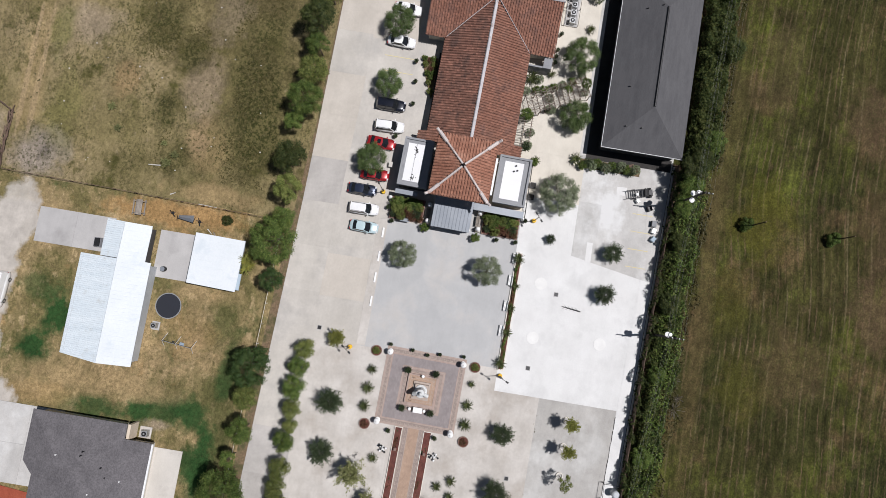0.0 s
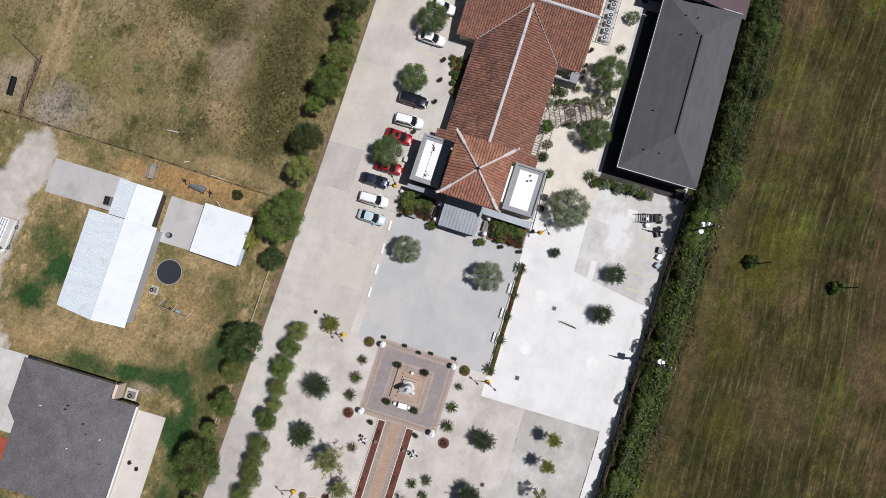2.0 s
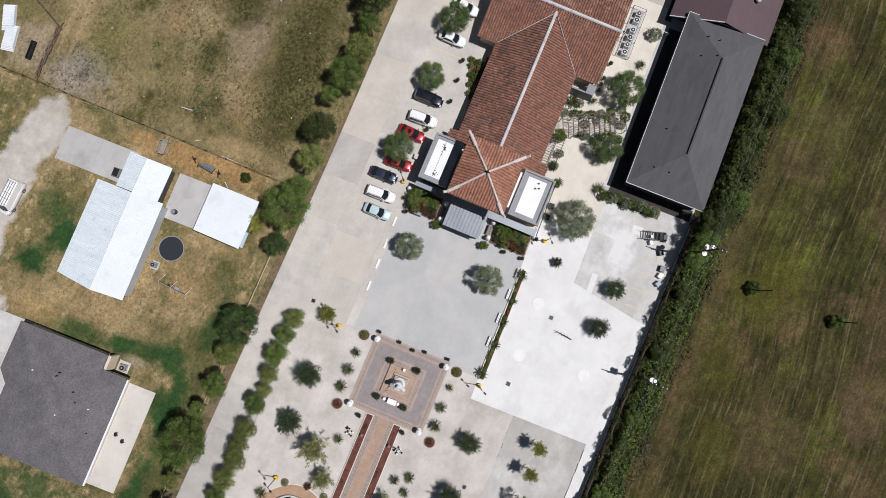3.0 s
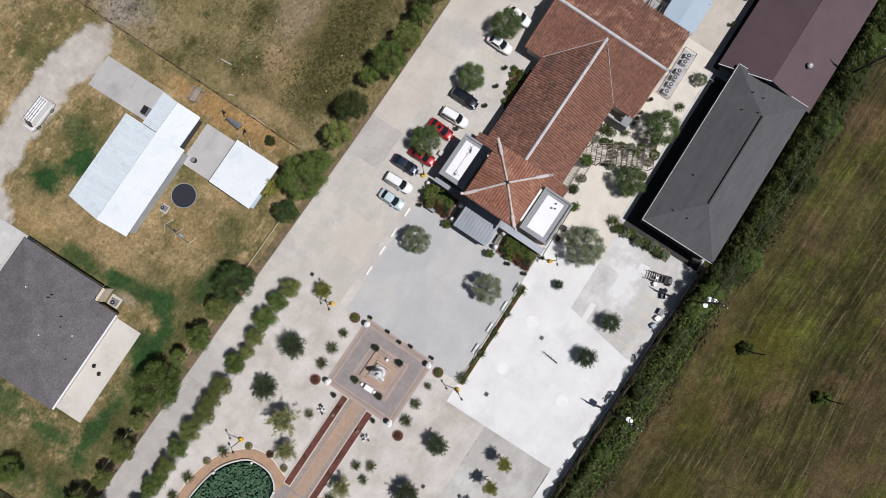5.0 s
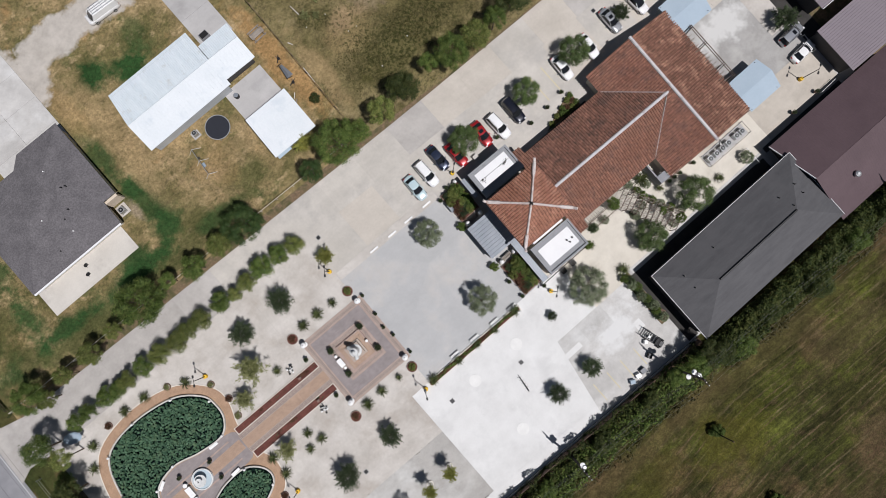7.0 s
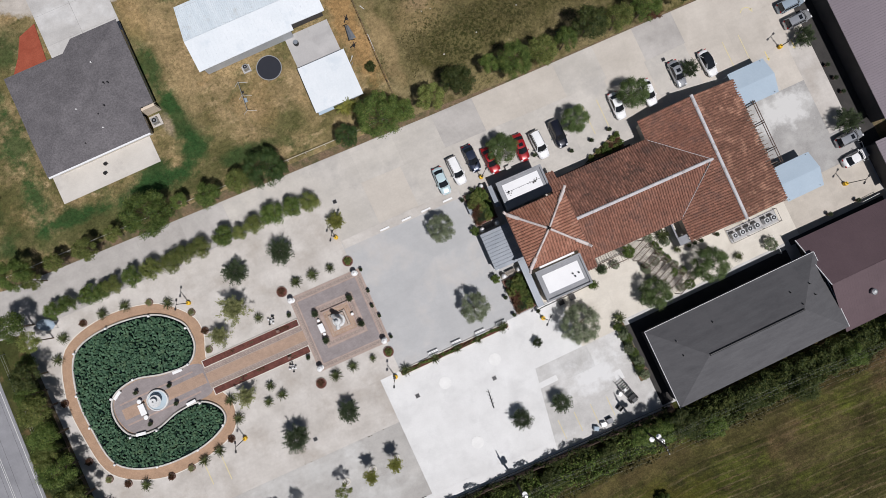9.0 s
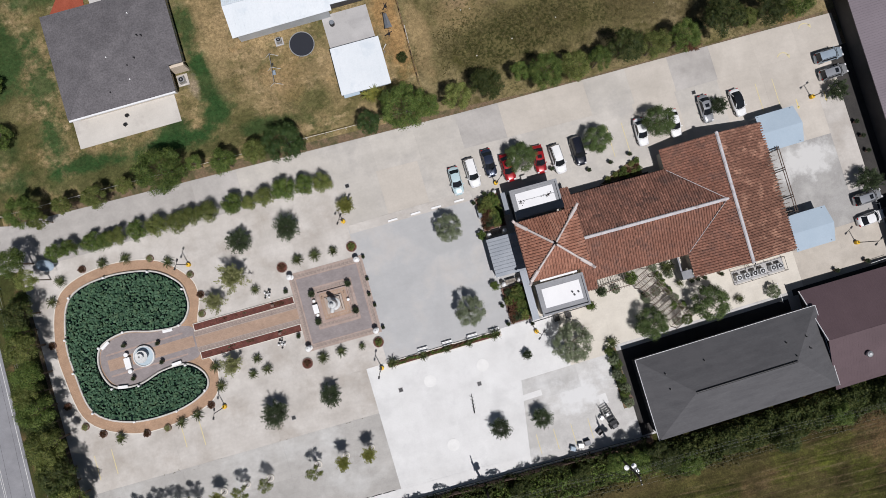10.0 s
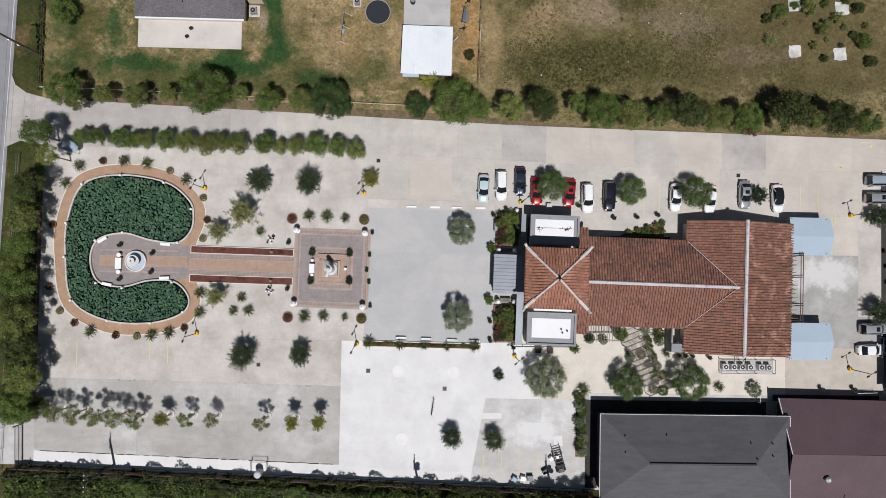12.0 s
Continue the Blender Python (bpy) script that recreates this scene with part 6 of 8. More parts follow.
RING = [(-56.3, 12.4), (-52.9, 13.3), (-49.5, 13.3), (-46.0, 13.0), (-42.6, 12.0), (-40.0, 10.6), (-37.4, 7.9), (-36.7, 4.5), (-37.3, 1.6), (-60.2, 3.3), (-58.3, 9.7), (-60.4, -6.2), (-58.7, -9.9), (-56.4, -11.7), (-53.8, -13.0),
        (-50.1, -13.5), (-46.9, -13.6), (-44.5, -13.4), (-41.9, -13.0), (-39.7, -12.2), (-37.3, -9.8), (-37.3, -6.8)]
for k, (x, y) in enumerate(RING):
    if k in (0, 2, 3, 5, 10, 14, 17, 18, 20, 21):
        sago(x, y, 1.15, 0, "palms round the pond")
    else:
        t = thing("stone_planter", "small round stone planter with a dry shrub", "planter", pose(x, y, 0, 0, 0, 37 * k), "planters round the pond")
        part("rim", band(bmesh.new(), ring_pts(0, 0, 0.46, 14), ring_pts(0, 0, 0.55, 14), 0, 0.3), M["terracotta"], t)
        c = part("shrub", CROWNS["leaf_red"][0] if k % 2 else CROWNS["sparse"][0], None, t)
        c.location, c.scale = (0, 0, 0.4), (0.6, 0.6, 0.5)


# ---- lotus pond ----
SHORE = spline([(x + 0.25, y - 0.22) for x, y in [(-39.1, 5.2), (-39.8, 7.6), (-43.4, 10.3), (-50.2, 11.3), (-55.9, 9.8), (-58.1, 4.2), (-58.2, -1.4), (-57.0, -7.9), (-51.8, -10.9), (-45.0, -11.2), (-40.3, -9.6), (-39.5, -7.3),
                (-41.7, -5.0), (-45.6, -4.9), (-49.5, -5.9), (-53.3, -5.1), (-54.6, -1.7), (-53.5, 1.4), (-49.6, 2.5), (-45.4, 1.5), (-41.4, 1.2), (-39.5, 2.9)]], 6)
area = sum(a[0] * b[1] - b[0] * a[1] for a, b in zip(SHORE, SHORE[1:] + SHORE[:1]))
if area < 0:
    SHORE.reverse()
pond = thing("lotus_pond", "curved pond full of dark green lotus leaves with a white rim", "pond")
bm = bmesh.new()
vs = [bm.verts.new((x, y, 0.22)) for x, y in SHORE]
bm.faces.new(vs).normal_update()
bmesh.ops.triangulate(bm, faces=bm.faces[:])
part("water", bm, M["water"], pond)
part("rim", band(bmesh.new(), offset(SHORE, -0.03), offset(SHORE, 0.2), 0.0, 0.42), M["rim"], pond, "pale stone rim")
rnd = random.Random(21)
verts, tris = [], []
n = 0
WET = offset(SHORE, -0.3)
while n < 8200:
    x, y = rnd.uniform(-58.4, -39), rnd.uniform(-11.4, 11.5)
    if not inside(x, y, WET):
        continue
    if noise.noise(Vector((x * 0.55, y * 0.55, 3.0))) < -0.18 and rnd.random() < 0.5:
        n += 1
        continue
    n += 1
    r, z = rnd.uniform(0.09, 0.2), 0.25 + 0.7 * rnd.random()
    tx, ty = rnd.uniform(-0.35, 0.35), rnd.uniform(-0.35, 0.35)
    i = len(verts)
    verts.append((x, y, z - r * 0.16))
    for k in range(7):
        a = 6.283 * k / 7
        dx, dy = r * math.cos(a), r * math.sin(a)
        verts.append((x + dx, y + dy, z + dx * tx + dy * ty))
    tris += [(i, i + 1 + k, i + 1 + (k + 1) % 7) for k in range(7)]
me = bpy.data.meshes.new("lotus_leaves")
me.from_pydata(verts, [], tris)
me.materials.append(M["lotus"])
part("lotus_leaves", me, None, pond, "crowded round dark green lotus leaves")["kind"] = "stuff"
for x, y in ((-50.2, 11.3), (-56.0, 9.8), (-43.6, 10.3), (-39.3, 6.3), (-41.2, 1.1), (-58.2, 3.8), (-53.7, 1.2), (-49.6, 2.5), (-58.3, -1.4), (-57.1, -8.0), (-51.5, -11.0), (-45.0, -11.3), (-40.1, -9.5), (-53.4, -5.3), (-49.4, -6.0), (-41.9, -5.0)):
    part("post", lathe(bmesh.new(), [(0.15, 0), (0.15, 0.55), (0.1, 0.6), (0.19, 0.72), (0.19, 0.84), (0.08, 0.94)], 10, x + 0.25, y - 0.22, 0), M["white"], pond, "white ball post")
# walkway round the pond and the paved tongue in it
WALK = [(x + 0.2, y - 0.25) for x, y in spline([(-37.3, 4.8), (-38.2, 8.2), (-42.6, 11.9), (-50.2, 13.1), (-57.2, 11.0), (-59.9, 4.6), (-60.0, -1.8), (-58.4, -9.0), (-52.2, -12.7), (-45.0, -12.9), (-39.2, -11.0), (-37.6, -7.0), (-38.6, -4.0), (-38.6, 0.6)], 6)]
a2 = sum(a[0] * b[1] - b[0] * a[1] for a, b in zip(WALK, WALK[1:] + WALK[:1]))
if a2 < 0:
    WALK.reverse()


def sheet(pts, z0, z1):
    bm = bmesh.new()
    bot = [bm.verts.new((x, y, z0)) for x, y in pts]
    top_f = [bm.verts.new((x, y, z1)) for x, y in pts]
    f = bm.faces.new(top_f)
    f.normal_update()
    for k in range(len(pts)):
        j = (k + 1) % len(pts)
        bm.faces.new((bot[k], bot[j], top_f[j], top_f[k]))
    bmesh.ops.triangulate(bm, faces=[f])
    bmesh.ops.recalc_face_normals(bm, faces=bm.faces[:])
    return bm


ringw = structure("pond_walk", sheet(WALK, -0.02, 0.03), M["ring"], "curved tan paver walk round the pond", "walkway")
part("edging", band(bmesh.new(), offset(WALK, 0.0), offset(WALK, 0.14), 0.0, 0.06), M["kerb"], ringw, "pale edging")
TONGUE = spline([(x + 0.25, y - 0.22) for x, y in [(-40.0, 0.6), (-45.4, 1.2), (-49.6, 2.2), (-53.3, 1.2), (-54.3, -1.7), (-53.0, -4.9), (-49.5, -5.6), (-45.6, -4.6), (-40.0, -4.4), (-39.4, -1.9)]], 5)
tongue = structure("paved_tongue", sheet(TONGUE, 0.02, 0.05), M["plaza_grey"], "grey paver terrace reaching into the pond", "terrace")
part("inlay", new_box(-53.0, -39.6, -2.9, -1.2, 0.05, 0.056), M["plaza_tan"], tongue, "tan paver band")
part("inlay", new_box(-53.0, -41.0, -3.85, -3.6, 0.05, 0.055), M["plaza_pink"], tongue)
part("inlay", new_box(-53.0, -41.0, -0.55, -0.3, 0.05, 0.055), M["plaza_pink"], tongue)
fountain = thing("fountain", "white tiered round fountain with pale water", "fountain", pose(-47.35, -2.1, 0.05))
part("basin", lathe(bmesh.new(), [(1.5, 0), (1.62, 0.1), (1.55, 0.4), (1.62, 0.48), (1.45, 0.5), (1.38, 0.3)], 28), M["marble"], fountain)
part("water", prism(bmesh.new(), ring_pts(0, 0, 1.4, 28), 0.2, 0.38), M["jet"], fountain)
part("pedestal", lathe(bmesh.new(), [(0.4, 0.3), (0.3, 0.6), (0.24, 1.1), (0.3, 1.3)], 16), M["marble"], fountain)
part("lower_bowl", lathe(bmesh.new(), [(0.25, 1.0), (0.85, 1.2), (0.95, 1.32), (0.85, 1.3), (0.3, 1.2)], 22), M["marble"], fountain)
part("upper_bowl", lathe(bmesh.new(), [(0.15, 1.3), (0.14, 1.65), (0.48, 1.8), (0.54, 1.9), (0.46, 1.88), (0.12, 1.9), (0.05, 2.3)], 18), M["marble"], fountain)
altar = thing("offering_table", "white cloth-covered offering table", "table", pose(-49.8, -2.45, 0.056))
part("top", new_box(-0.45, 0.45, -0.85, 0.85, 0.7, 0.78), M["white"], altar)
part("cloth", new_box(-0.42, 0.42, -0.82, 0.82, 0.0, 0.7, top=0.02), M["white"], altar)
for y in (-1.3, 1.3):
    t = thing("urn", "white stone urn beside the offering table", "urn", pose(-49.8, -2.45 + y, 0.056), "urns")
    part("body", lathe(bmesh.new(), [(0.2, 0), (0.14, 0.15), (0.32, 0.5), (0.34, 0.7), (0.25, 0.75)], 14), M["white"], t)
for x, y in ((-49.7, 0.3), (-49.6, -4.9), (-44.75, -0.85), (-44.85, -3.75)):
    potted(x, y, 0.42, z=0.056)
for x, y, a in ((-42.9, 0.6, -3), (-42.9, -4.6, 3), (-52.5, 1.1, 32), (-51.6, -5.7, -10)):
    t = thing("stone_bench", "white stone bench at the pond rim", "bench", pose(x, y, 0.05, 0, 0, a), "pond benches")
    part("seat", new_box(-0.75, 0.75, -0.22, 0.22, 0.38, 0.47), M["white"], t)
    for s in (-0.5, 0.5):
        part("leg", new_box(s - 0.1, s + 0.1, -0.18, 0.18, 0, 0.38), M["white"], t)

# ---- path and plaza ----
def key(bm, x, y, w, d, z):
    """One meander of a fret band: a bracket of three bars round a short bar."""
    t = 0.05
    box(bm, x - w / 2, x + w / 2, y + d / 2 - t, y + d / 2, z, z + 0.005)
    box(bm, x - w / 2, x - w / 2 + t, y - d / 2, y + d / 2 - t, z, z + 0.005)
    box(bm, x - w / 2 + t, x + w / 2 - 2 * t, y - d / 2, y - d / 2 + t, z, z + 0.005)


PATH = pose(-31.25, -2.42, 0, 0, 0, -0.9)
path_st = structure("garden_path", new_box(-8.1, 8.0, -1.62, 1.62, -0.02, 0.064), M["plaza_tan"], "straight tan paver path with grey bands", "path")
path_st.matrix_basis = PATH
for y0, y1 in ((-1.6, -0.86), (0.76, 1.6)):
    part("band", new_box(-8.1, 8.0, y0, y1, 0.064, 0.069), M["plaza_dull"], path_st)
    for y in (y0 + 0.06, y1 - 0.06):
        part("border_line", new_box(-8.1, 8.0, y - 0.035, y + 0.035, 0.069, 0.072), M["fret"], path_st)
    bm = bmesh.new()
    for k in range(26):
        key(bm, -7.9 + 0.62 * k, (y0 + y1) / 2, 0.42, 0.3, 0.069)
    part("fret_inlay", bm, M["fret"], path_st)["kind"] = "stuff"
for y0, y1 in ((1.62, 2.8), (-2.86, -1.64)):
    bed = thing("flower_bed", "long narrow bed of dark red mulch with pale kerbs", "flower bed", PATH.copy(), group="path beds")
    part("kerb", band(bmesh.new(), [(-7.8, y0 + 0.1), (7.85, y0 + 0.1), (7.85, y1 - 0.1), (-7.8, y1 - 0.1)], [(-7.9, y0), (7.95, y0), (7.95, y1), (-7.9, y1)], 0, 0.2), M["kerb"], bed)
    part("mulch", new_box(-7.8, 7.85, y0 + 0.1, y1 - 0.1, 0, 0.13), M["mulch"], bed)
    low = brush("low_planting", -7.6, 7.7, lambda x, q=y0: q + 0.3, lambda x, q=y1: q - 0.3, 1100, "leaf_red", "low reddish bedding plants", int(y0 * 10) + 90, 0.12, 0.3)
    low.matrix_basis = PATH
    low = brush("low_planting", -7.6, 7.7, lambda x, q=y0: q + 0.3, lambda x, q=y1: q - 0.3, 330, "leaf_dark", "scattered dark green bedding plants", int(y0 * 10) + 140, 0.12, 0.3)
    low.matrix_basis = PATH
    st = thing("stone_lamp", "small square white stone lamp in the bed", "lamp", PATH @ pose(4.6, (y0 + y1) / 2, 0.13), "bed lamps")
    part("post", new_box(-0.14, 0.14, -0.14, 0.14, 0, 0.5, top=0.02), M["white"], st)
    part("cap", new_box(-0.22, 0.22, -0.22, 0.22, 0.5, 0.6, top=0.08), M["terracotta"], st)
PLAZA = pose(-17.42, -2.68, 0, 0, 0, -1.15)
plaza = tagged(new("plaza"), "square grey and pink paver plaza round a white statue", "plaza", kind="structure")
plaza.matrix_basis = PLAZA


def frame_band(name, hx, hy, w, z0, z1, mt, label=""):
    """A square band w wide inside the half-widths hx and hy."""
    bm = band(bmesh.new(), [(-hx + w, -hy + w), (hx - w, -hy + w), (hx - w, hy - w), (-hx + w, hy - w)], [(-hx, -hy), (hx, -hy), (hx, hy), (-hx, hy)], z0, z1)
    return part(name, bm, M[mt], plaza, label)


part("border", new_box(-5.88, 5.88, -6.16, 6.16, -0.02, 0.04), M["plaza_pink"], plaza, "pink paver border")
part("field", new_box(-4.85, 4.75, -5.15, 5.1, 0.04, 0.046), M["plaza_grey"], plaza, "grey paver field")
frame_band("border_line", 5.82, 6.1, 0.07, 0.04, 0.05, "fret")
frame_band("dull_band", 5.6, 5.88, 0.56, 0.04, 0.046, "plaza_dull")
frame_band("border_line", 5.6, 5.88, 0.06, 0.046, 0.052, "fret")
frame_band("border_line", 5.06, 5.34, 0.06, 0.046, 0.052, "fret")
bm = bmesh.new()
for u in range(17):
    for y in (5.6, -5.6):
        key(bm, -5.1 + 0.64 * u, y, 0.46, 0.3, 0.046)
    for x in (5.32, -5.32):
        key(bm, x, -5.1 + 0.64 * u, 0.3, 0.46, 0.046)
part("fret_inlay", bm, M["fret"], plaza)["kind"] = "stuff"
part("inner_border", new_box(-3.28, 3.36, -3.32, 3.3, 0.046, 0.055), M["plaza_pink"], plaza)
frame_band("border_line", 3.2, 3.2, 0.06, 0.055, 0.062, "fret")
frame_band("dull_band", 2.95, 2.95, 0.42, 0.055, 0.06, "plaza_dull")
bm = bmesh.new()
for u in range(9):
    for q in (2.74, -2.74):
        key(bm, -2.46 + 0.615 * u, q, 0.42, 0.24, 0.06)
        key(bm, q, -2.46 + 0.615 * u, 0.24, 0.42, 0.06)
part("fret_inlay", bm, M["fret"], plaza)["kind"] = "stuff"
part("terrace", new_box(-2.15, 2.37, -2.3, 2.24, 0.05, 0.34), M["plaza_tan"], plaza, "raised square tan terrace")
bm = bmesh.new()
for x0, x1, y0, y1 in ((-2.15, 2.37, 2.04, 2.24), (-2.15, 2.37, -2.3, -2.1), (-2.15, -1.95, -2.1, 2.04), (2.17, 2.37, -2.1, 2.04)):
    box(bm, x0, x1, y0, y1, 0.34, 0.4)
part("terrace_edge", bm, M["plaza_pink"], plaza)
bm = bmesh.new()
for u in range(7):
    for q in (1.68, -1.74):
        key(bm, -1.55 + 0.55 * u, q, 0.38, 0.24, 0.34)
    for q in (1.85, -1.62):
        key(bm, q, -1.35 + 0.55 * min(u, 5), 0.24, 0.38, 0.34)
part("fret_inlay", bm, M["fret"], plaza)["kind"] = "stuff"
bm = bmesh.new()
box(bm, -1.4, 1.35, -1.3, 1.3, 0, 0.25, 1, top=0.03)
box(bm, -1.05, 1.05, -1.05, 1.05, 0.25, 0.7, 1, top=0.06)
lathe(bm, [(0.85, 0.7), (0.98, 0.86), (0.7, 1.02), (0.62, 1.3), (0.56, 2.0), (0.62, 2.5), (0.56, 2.85), (0.22, 3.05), (0.24, 3.2), (0.28, 3.4), (0.22, 3.6), (0.06, 3.72)], 18)
for s in (1, -1):
    tube(bm, (0, 0.42 * s, 2.75), (-0.35, 0.98 * s, 2.05), 0.26, 0.34, 10)
    tube(bm, (-0.35, 0.98 * s, 2.05), (-0.2, 1.05 * s, 1.35), 0.3, 0.12, 8)
    tube(bm, (0, 0.3 * s, 1.1), (0.3, 0.75 * s, 0.72), 0.3, 0.2, 8)
tagged(part("statue", bm, [M["marble"], M["fret"]], None, m=pose(-17.37, -2.72, 0.34, 0, 0, -1.15)), "grey-white stone statue on a square stepped pedestal", "statue")
t = thing("offering_table", "small white offering table with vases", "table", pose(-20.32, -2.7, 0.06))
part("top", new_box(-0.4, 0.4, -0.7, 0.7, 0.62, 0.7), M["white"], t)
part("stand", new_box(-0.3, 0.3, -0.6, 0.6, 0, 0.62), M["white"], t)
for y in (-1.0, 1.05):
    t = thing("urn", "white stone urn beside the offering table", "urn", pose(-20.32, -2.6 + 1.1 * y, 0.06), "urns")
    part("body", lathe(bmesh.new(), [(0.16, 0), (0.1, 0.12), (0.22, 0.4), (0.24, 0.55), (0.17, 0.6)], 12), M["white"], t)
t = thing("urn", "small white stone urn on the terrace", "urn", pose(-15.15, -2.7, 0.4), "urns")
part("body", lathe(bmesh.new(), [(0.16, 0), (0.1, 0.12), (0.22, 0.4), (0.24, 0.55), (0.17, 0.6)], 12), M["white"], t)
for x, y in ((-22.75, 3.1), (-12.25, 2.85), (-22.95, -8.15), (-12.4, -8.45)):
    t = thing("stone_lantern", "white stone lantern with a domed cap", "lantern", pose(x, y, 0.05), "plaza lanterns")
    part("plinth", lathe(bmesh.new(), [(0.42, 0), (0.42, 0.2), (0.26, 0.3), (0.2, 0.9), (0.34, 1.05)], 14), M["white"], t)
    part("cap", lathe(bmesh.new(), [(0.26, 1.05), (0.26, 1.4), (0.46, 1.45), (0.36, 1.65), (0.12, 1.8), (0.04, 1.95)], 14), M["white"], t)
# benches and hedge along the court
hedge = thing("hedge_bed", "narrow planted bed along the court edge", "flower bed")
part("kerb", band(bmesh.new(), [(-12.2, -14.55), (5.8, -14.75), (5.8, -14.05), (-12.2, -13.85)], [(-12.4, -14.7), (6.0, -14.9), (6.0, -13.9), (-12.4, -13.7)], 0, 0.2), M["kerb"], hedge)
part("soil", prism(bmesh.new(), [(-12.2, -14.55), (5.8, -14.75), (5.8, -14.05), (-12.2, -13.85)], 0, 0.14), M["mulch"], hedge)
brush("low_hedge", -12, 5.7, lambda x: -14.35, lambda x: -14.15, 1500, "leaf_red", "low mixed green and red hedge plants", 31, 0.35, 0.6)
brush("low_hedge", -12, 5.7, lambda x: -14.35, lambda x: -14.15, 1200, "leaf", "low green hedge plants", 32, 0.35, 0.7)
for x, y, r in ((-11.3, -13.9, 1.15), (-6.5, -14.3, 1.0), (-2.8, -14.3, 0.9), (0.7, -14.5, 0.8), (5.0, -14.3, 1.15)):
    sago(x, y, r, 0.14, "hedge palms")
for x in (-6.4, -2.5, 1.5, 5.0):
    t = thing("bench", "white slatted bench facing the court", "bench", pose(x, -13.3 - 0.03 * (x + 6), 0, 0, 0, -1), "court benches")
    for k in range(3):
        part("seat_slat", new_box(-0.8, 0.8, -0.25 + 0.17 * k, -0.12 + 0.17 * k, 0.42, 0.47), M["white"], t)
    part("backrest", new_box(-0.8, 0.8, -0.34, -0.28, 0.5, 0.9), M["white"], t)
    for s in (-0.65, 0.65):
        part("leg", new_box(s - 0.05, s + 0.05, -0.3, 0.22, 0, 0.42), M["iron"], t)
# planted beds before the temple
for x0, x1, y0, y1, red in ((8.0, 11.6, 1.4, 6.7, 0.45), (7.9, 11.8, -13.6, -7.9, 0.2)):
    bed = thing("shrub_bed", "raised bed of red mulch and mixed shrubs", "flower bed", group="front beds")
    part("kerb", band(bmesh.new(), [(x0 + 0.15, y0 + 0.15), (x1 - 0.15, y0 + 0.15), (x1 - 0.15, y1 - 0.15), (x0 + 0.15, y1 - 0.15)], [(x0, y0), (x1, y0), (x1, y1), (x0, y1)], 0, 0.4), M["terracotta"], bed)
    part("mulch", new_box(x0 + 0.15, x1 - 0.15, y0 + 0.15, y1 - 0.15, 0, 0.3), M["mulch"], bed)
    for k in range(20):
        x, y = x0 + 0.55 + (x1 - x0 - 1.1) * ((k * 0.618) % 1), y0 + 0.5 + (y1 - y0 - 1.0) * (k + 0.5) / 20
        kind = "leaf_red" if (k * 0.41) % 1 < red * 0.5 else ("leaf", "leaf_olive", "leaf_dark", "leaf")[k % 4]
        tree(x, y, 0.75 + 0.3 * ((k * 0.29) % 1), kind, "dense mixed shrub in a raised bed", "shrub", "bed shrubs", 0.75 + 0.4 * ((k * 0.37) % 1), 0.25, "shrub")
    for x, y in ((11.0, 0.65 if y0 > 0 else -7.25), (8.45, 0.65 if y0 > 0 else -7.3)):
        t = thing("stone_lantern", "white stone lion plinth beside the porch", "statue", pose(x, y, 0), "porch statues")
        part("plinth", new_box(-0.4, 0.4, -0.35, 0.35, 0, 0.7, top=0.04), M["sandstone"], t)
        part("figure", lathe(bmesh.new(), [(0.34, 0.7), (0.4, 0.95), (0.28, 1.25), (0.32, 1.5), (0.15, 1.7)], 12), M["white"], t)
for y in (0.75, -7.2):
    t = thing("porch_bench", "low weathered slat bench between white stone lions", "bench", pose(9.7, y, 0), "porch benches")
    for k in range(5):
        part("slat", new_box(-0.8, 0.8, -0.35 + 0.145 * k, -0.24 + 0.145 * k, 0.42, 0.46), M["wood"], t)
    for x in (-0.65, 0.65):
        part("leg", new_box(x - 0.05, x + 0.05, -0.3, 0.3, 0, 0.42), M["dark_wood"], t)
    part("back_rail", new_box(-0.8, 0.8, 0.36, 0.42, 0.3, 0.8), M["iron"], t)
for x, y in ((11.25, 6.95), (11.2, -13.95)):
    t = thing("stone_urn", "white stone urn with a domed lid beside a planted bed", "urn", pose(x, y, 0), "bed urns")
    part("body", lathe(bmesh.new(), [(0.2, 0), (0.15, 0.1), (0.28, 0.4), (0.33, 0.62), (0.24, 0.72)], 16), M["marble"], t)
    part("lid", lathe(bmesh.new(), [(0.26, 0.72), (0.22, 0.86), (0.08, 0.98), (0.06, 1.06)], 14), M["white"], t)
t = thing("side_table", "small pale stone table beside parked cars", "table", pose(16.3, 7.7, 0))
part("tabletop", new_box(-0.42, 0.42, -0.38, 0.38, 0.68, 0.75), M["rim"], t)
for x, y in ((-0.34, -0.3), (0.34, -0.3), (0.34, 0.3), (-0.34, 0.3)):
    part("leg", new_box(x - 0.05, x + 0.05, y - 0.05, y + 0.05, 0, 0.68), M["rim"], t)
t = thing("stone_bench", "dark stone slab table in the planted bed", "table", pose(8.3, 4.2, 0.3))
part("top", new_box(-0.55, 0.55, -0.8, 0.8, 0.6, 0.75), M["porch"], t)
part("foot", new_box(-0.35, 0.35, -0.6, 0.6, 0, 0.6), M["iron"], t)
rail = thing("porch_railing", "dark metal railing along the wing wall", "railing")
for z in (0.5, 1.0):
    part("rail", tube(bmesh.new(), (11.2, -14.2, z), (20.4, -14.15, z), 0.04, 0.04, 6), M["iron"], rail)
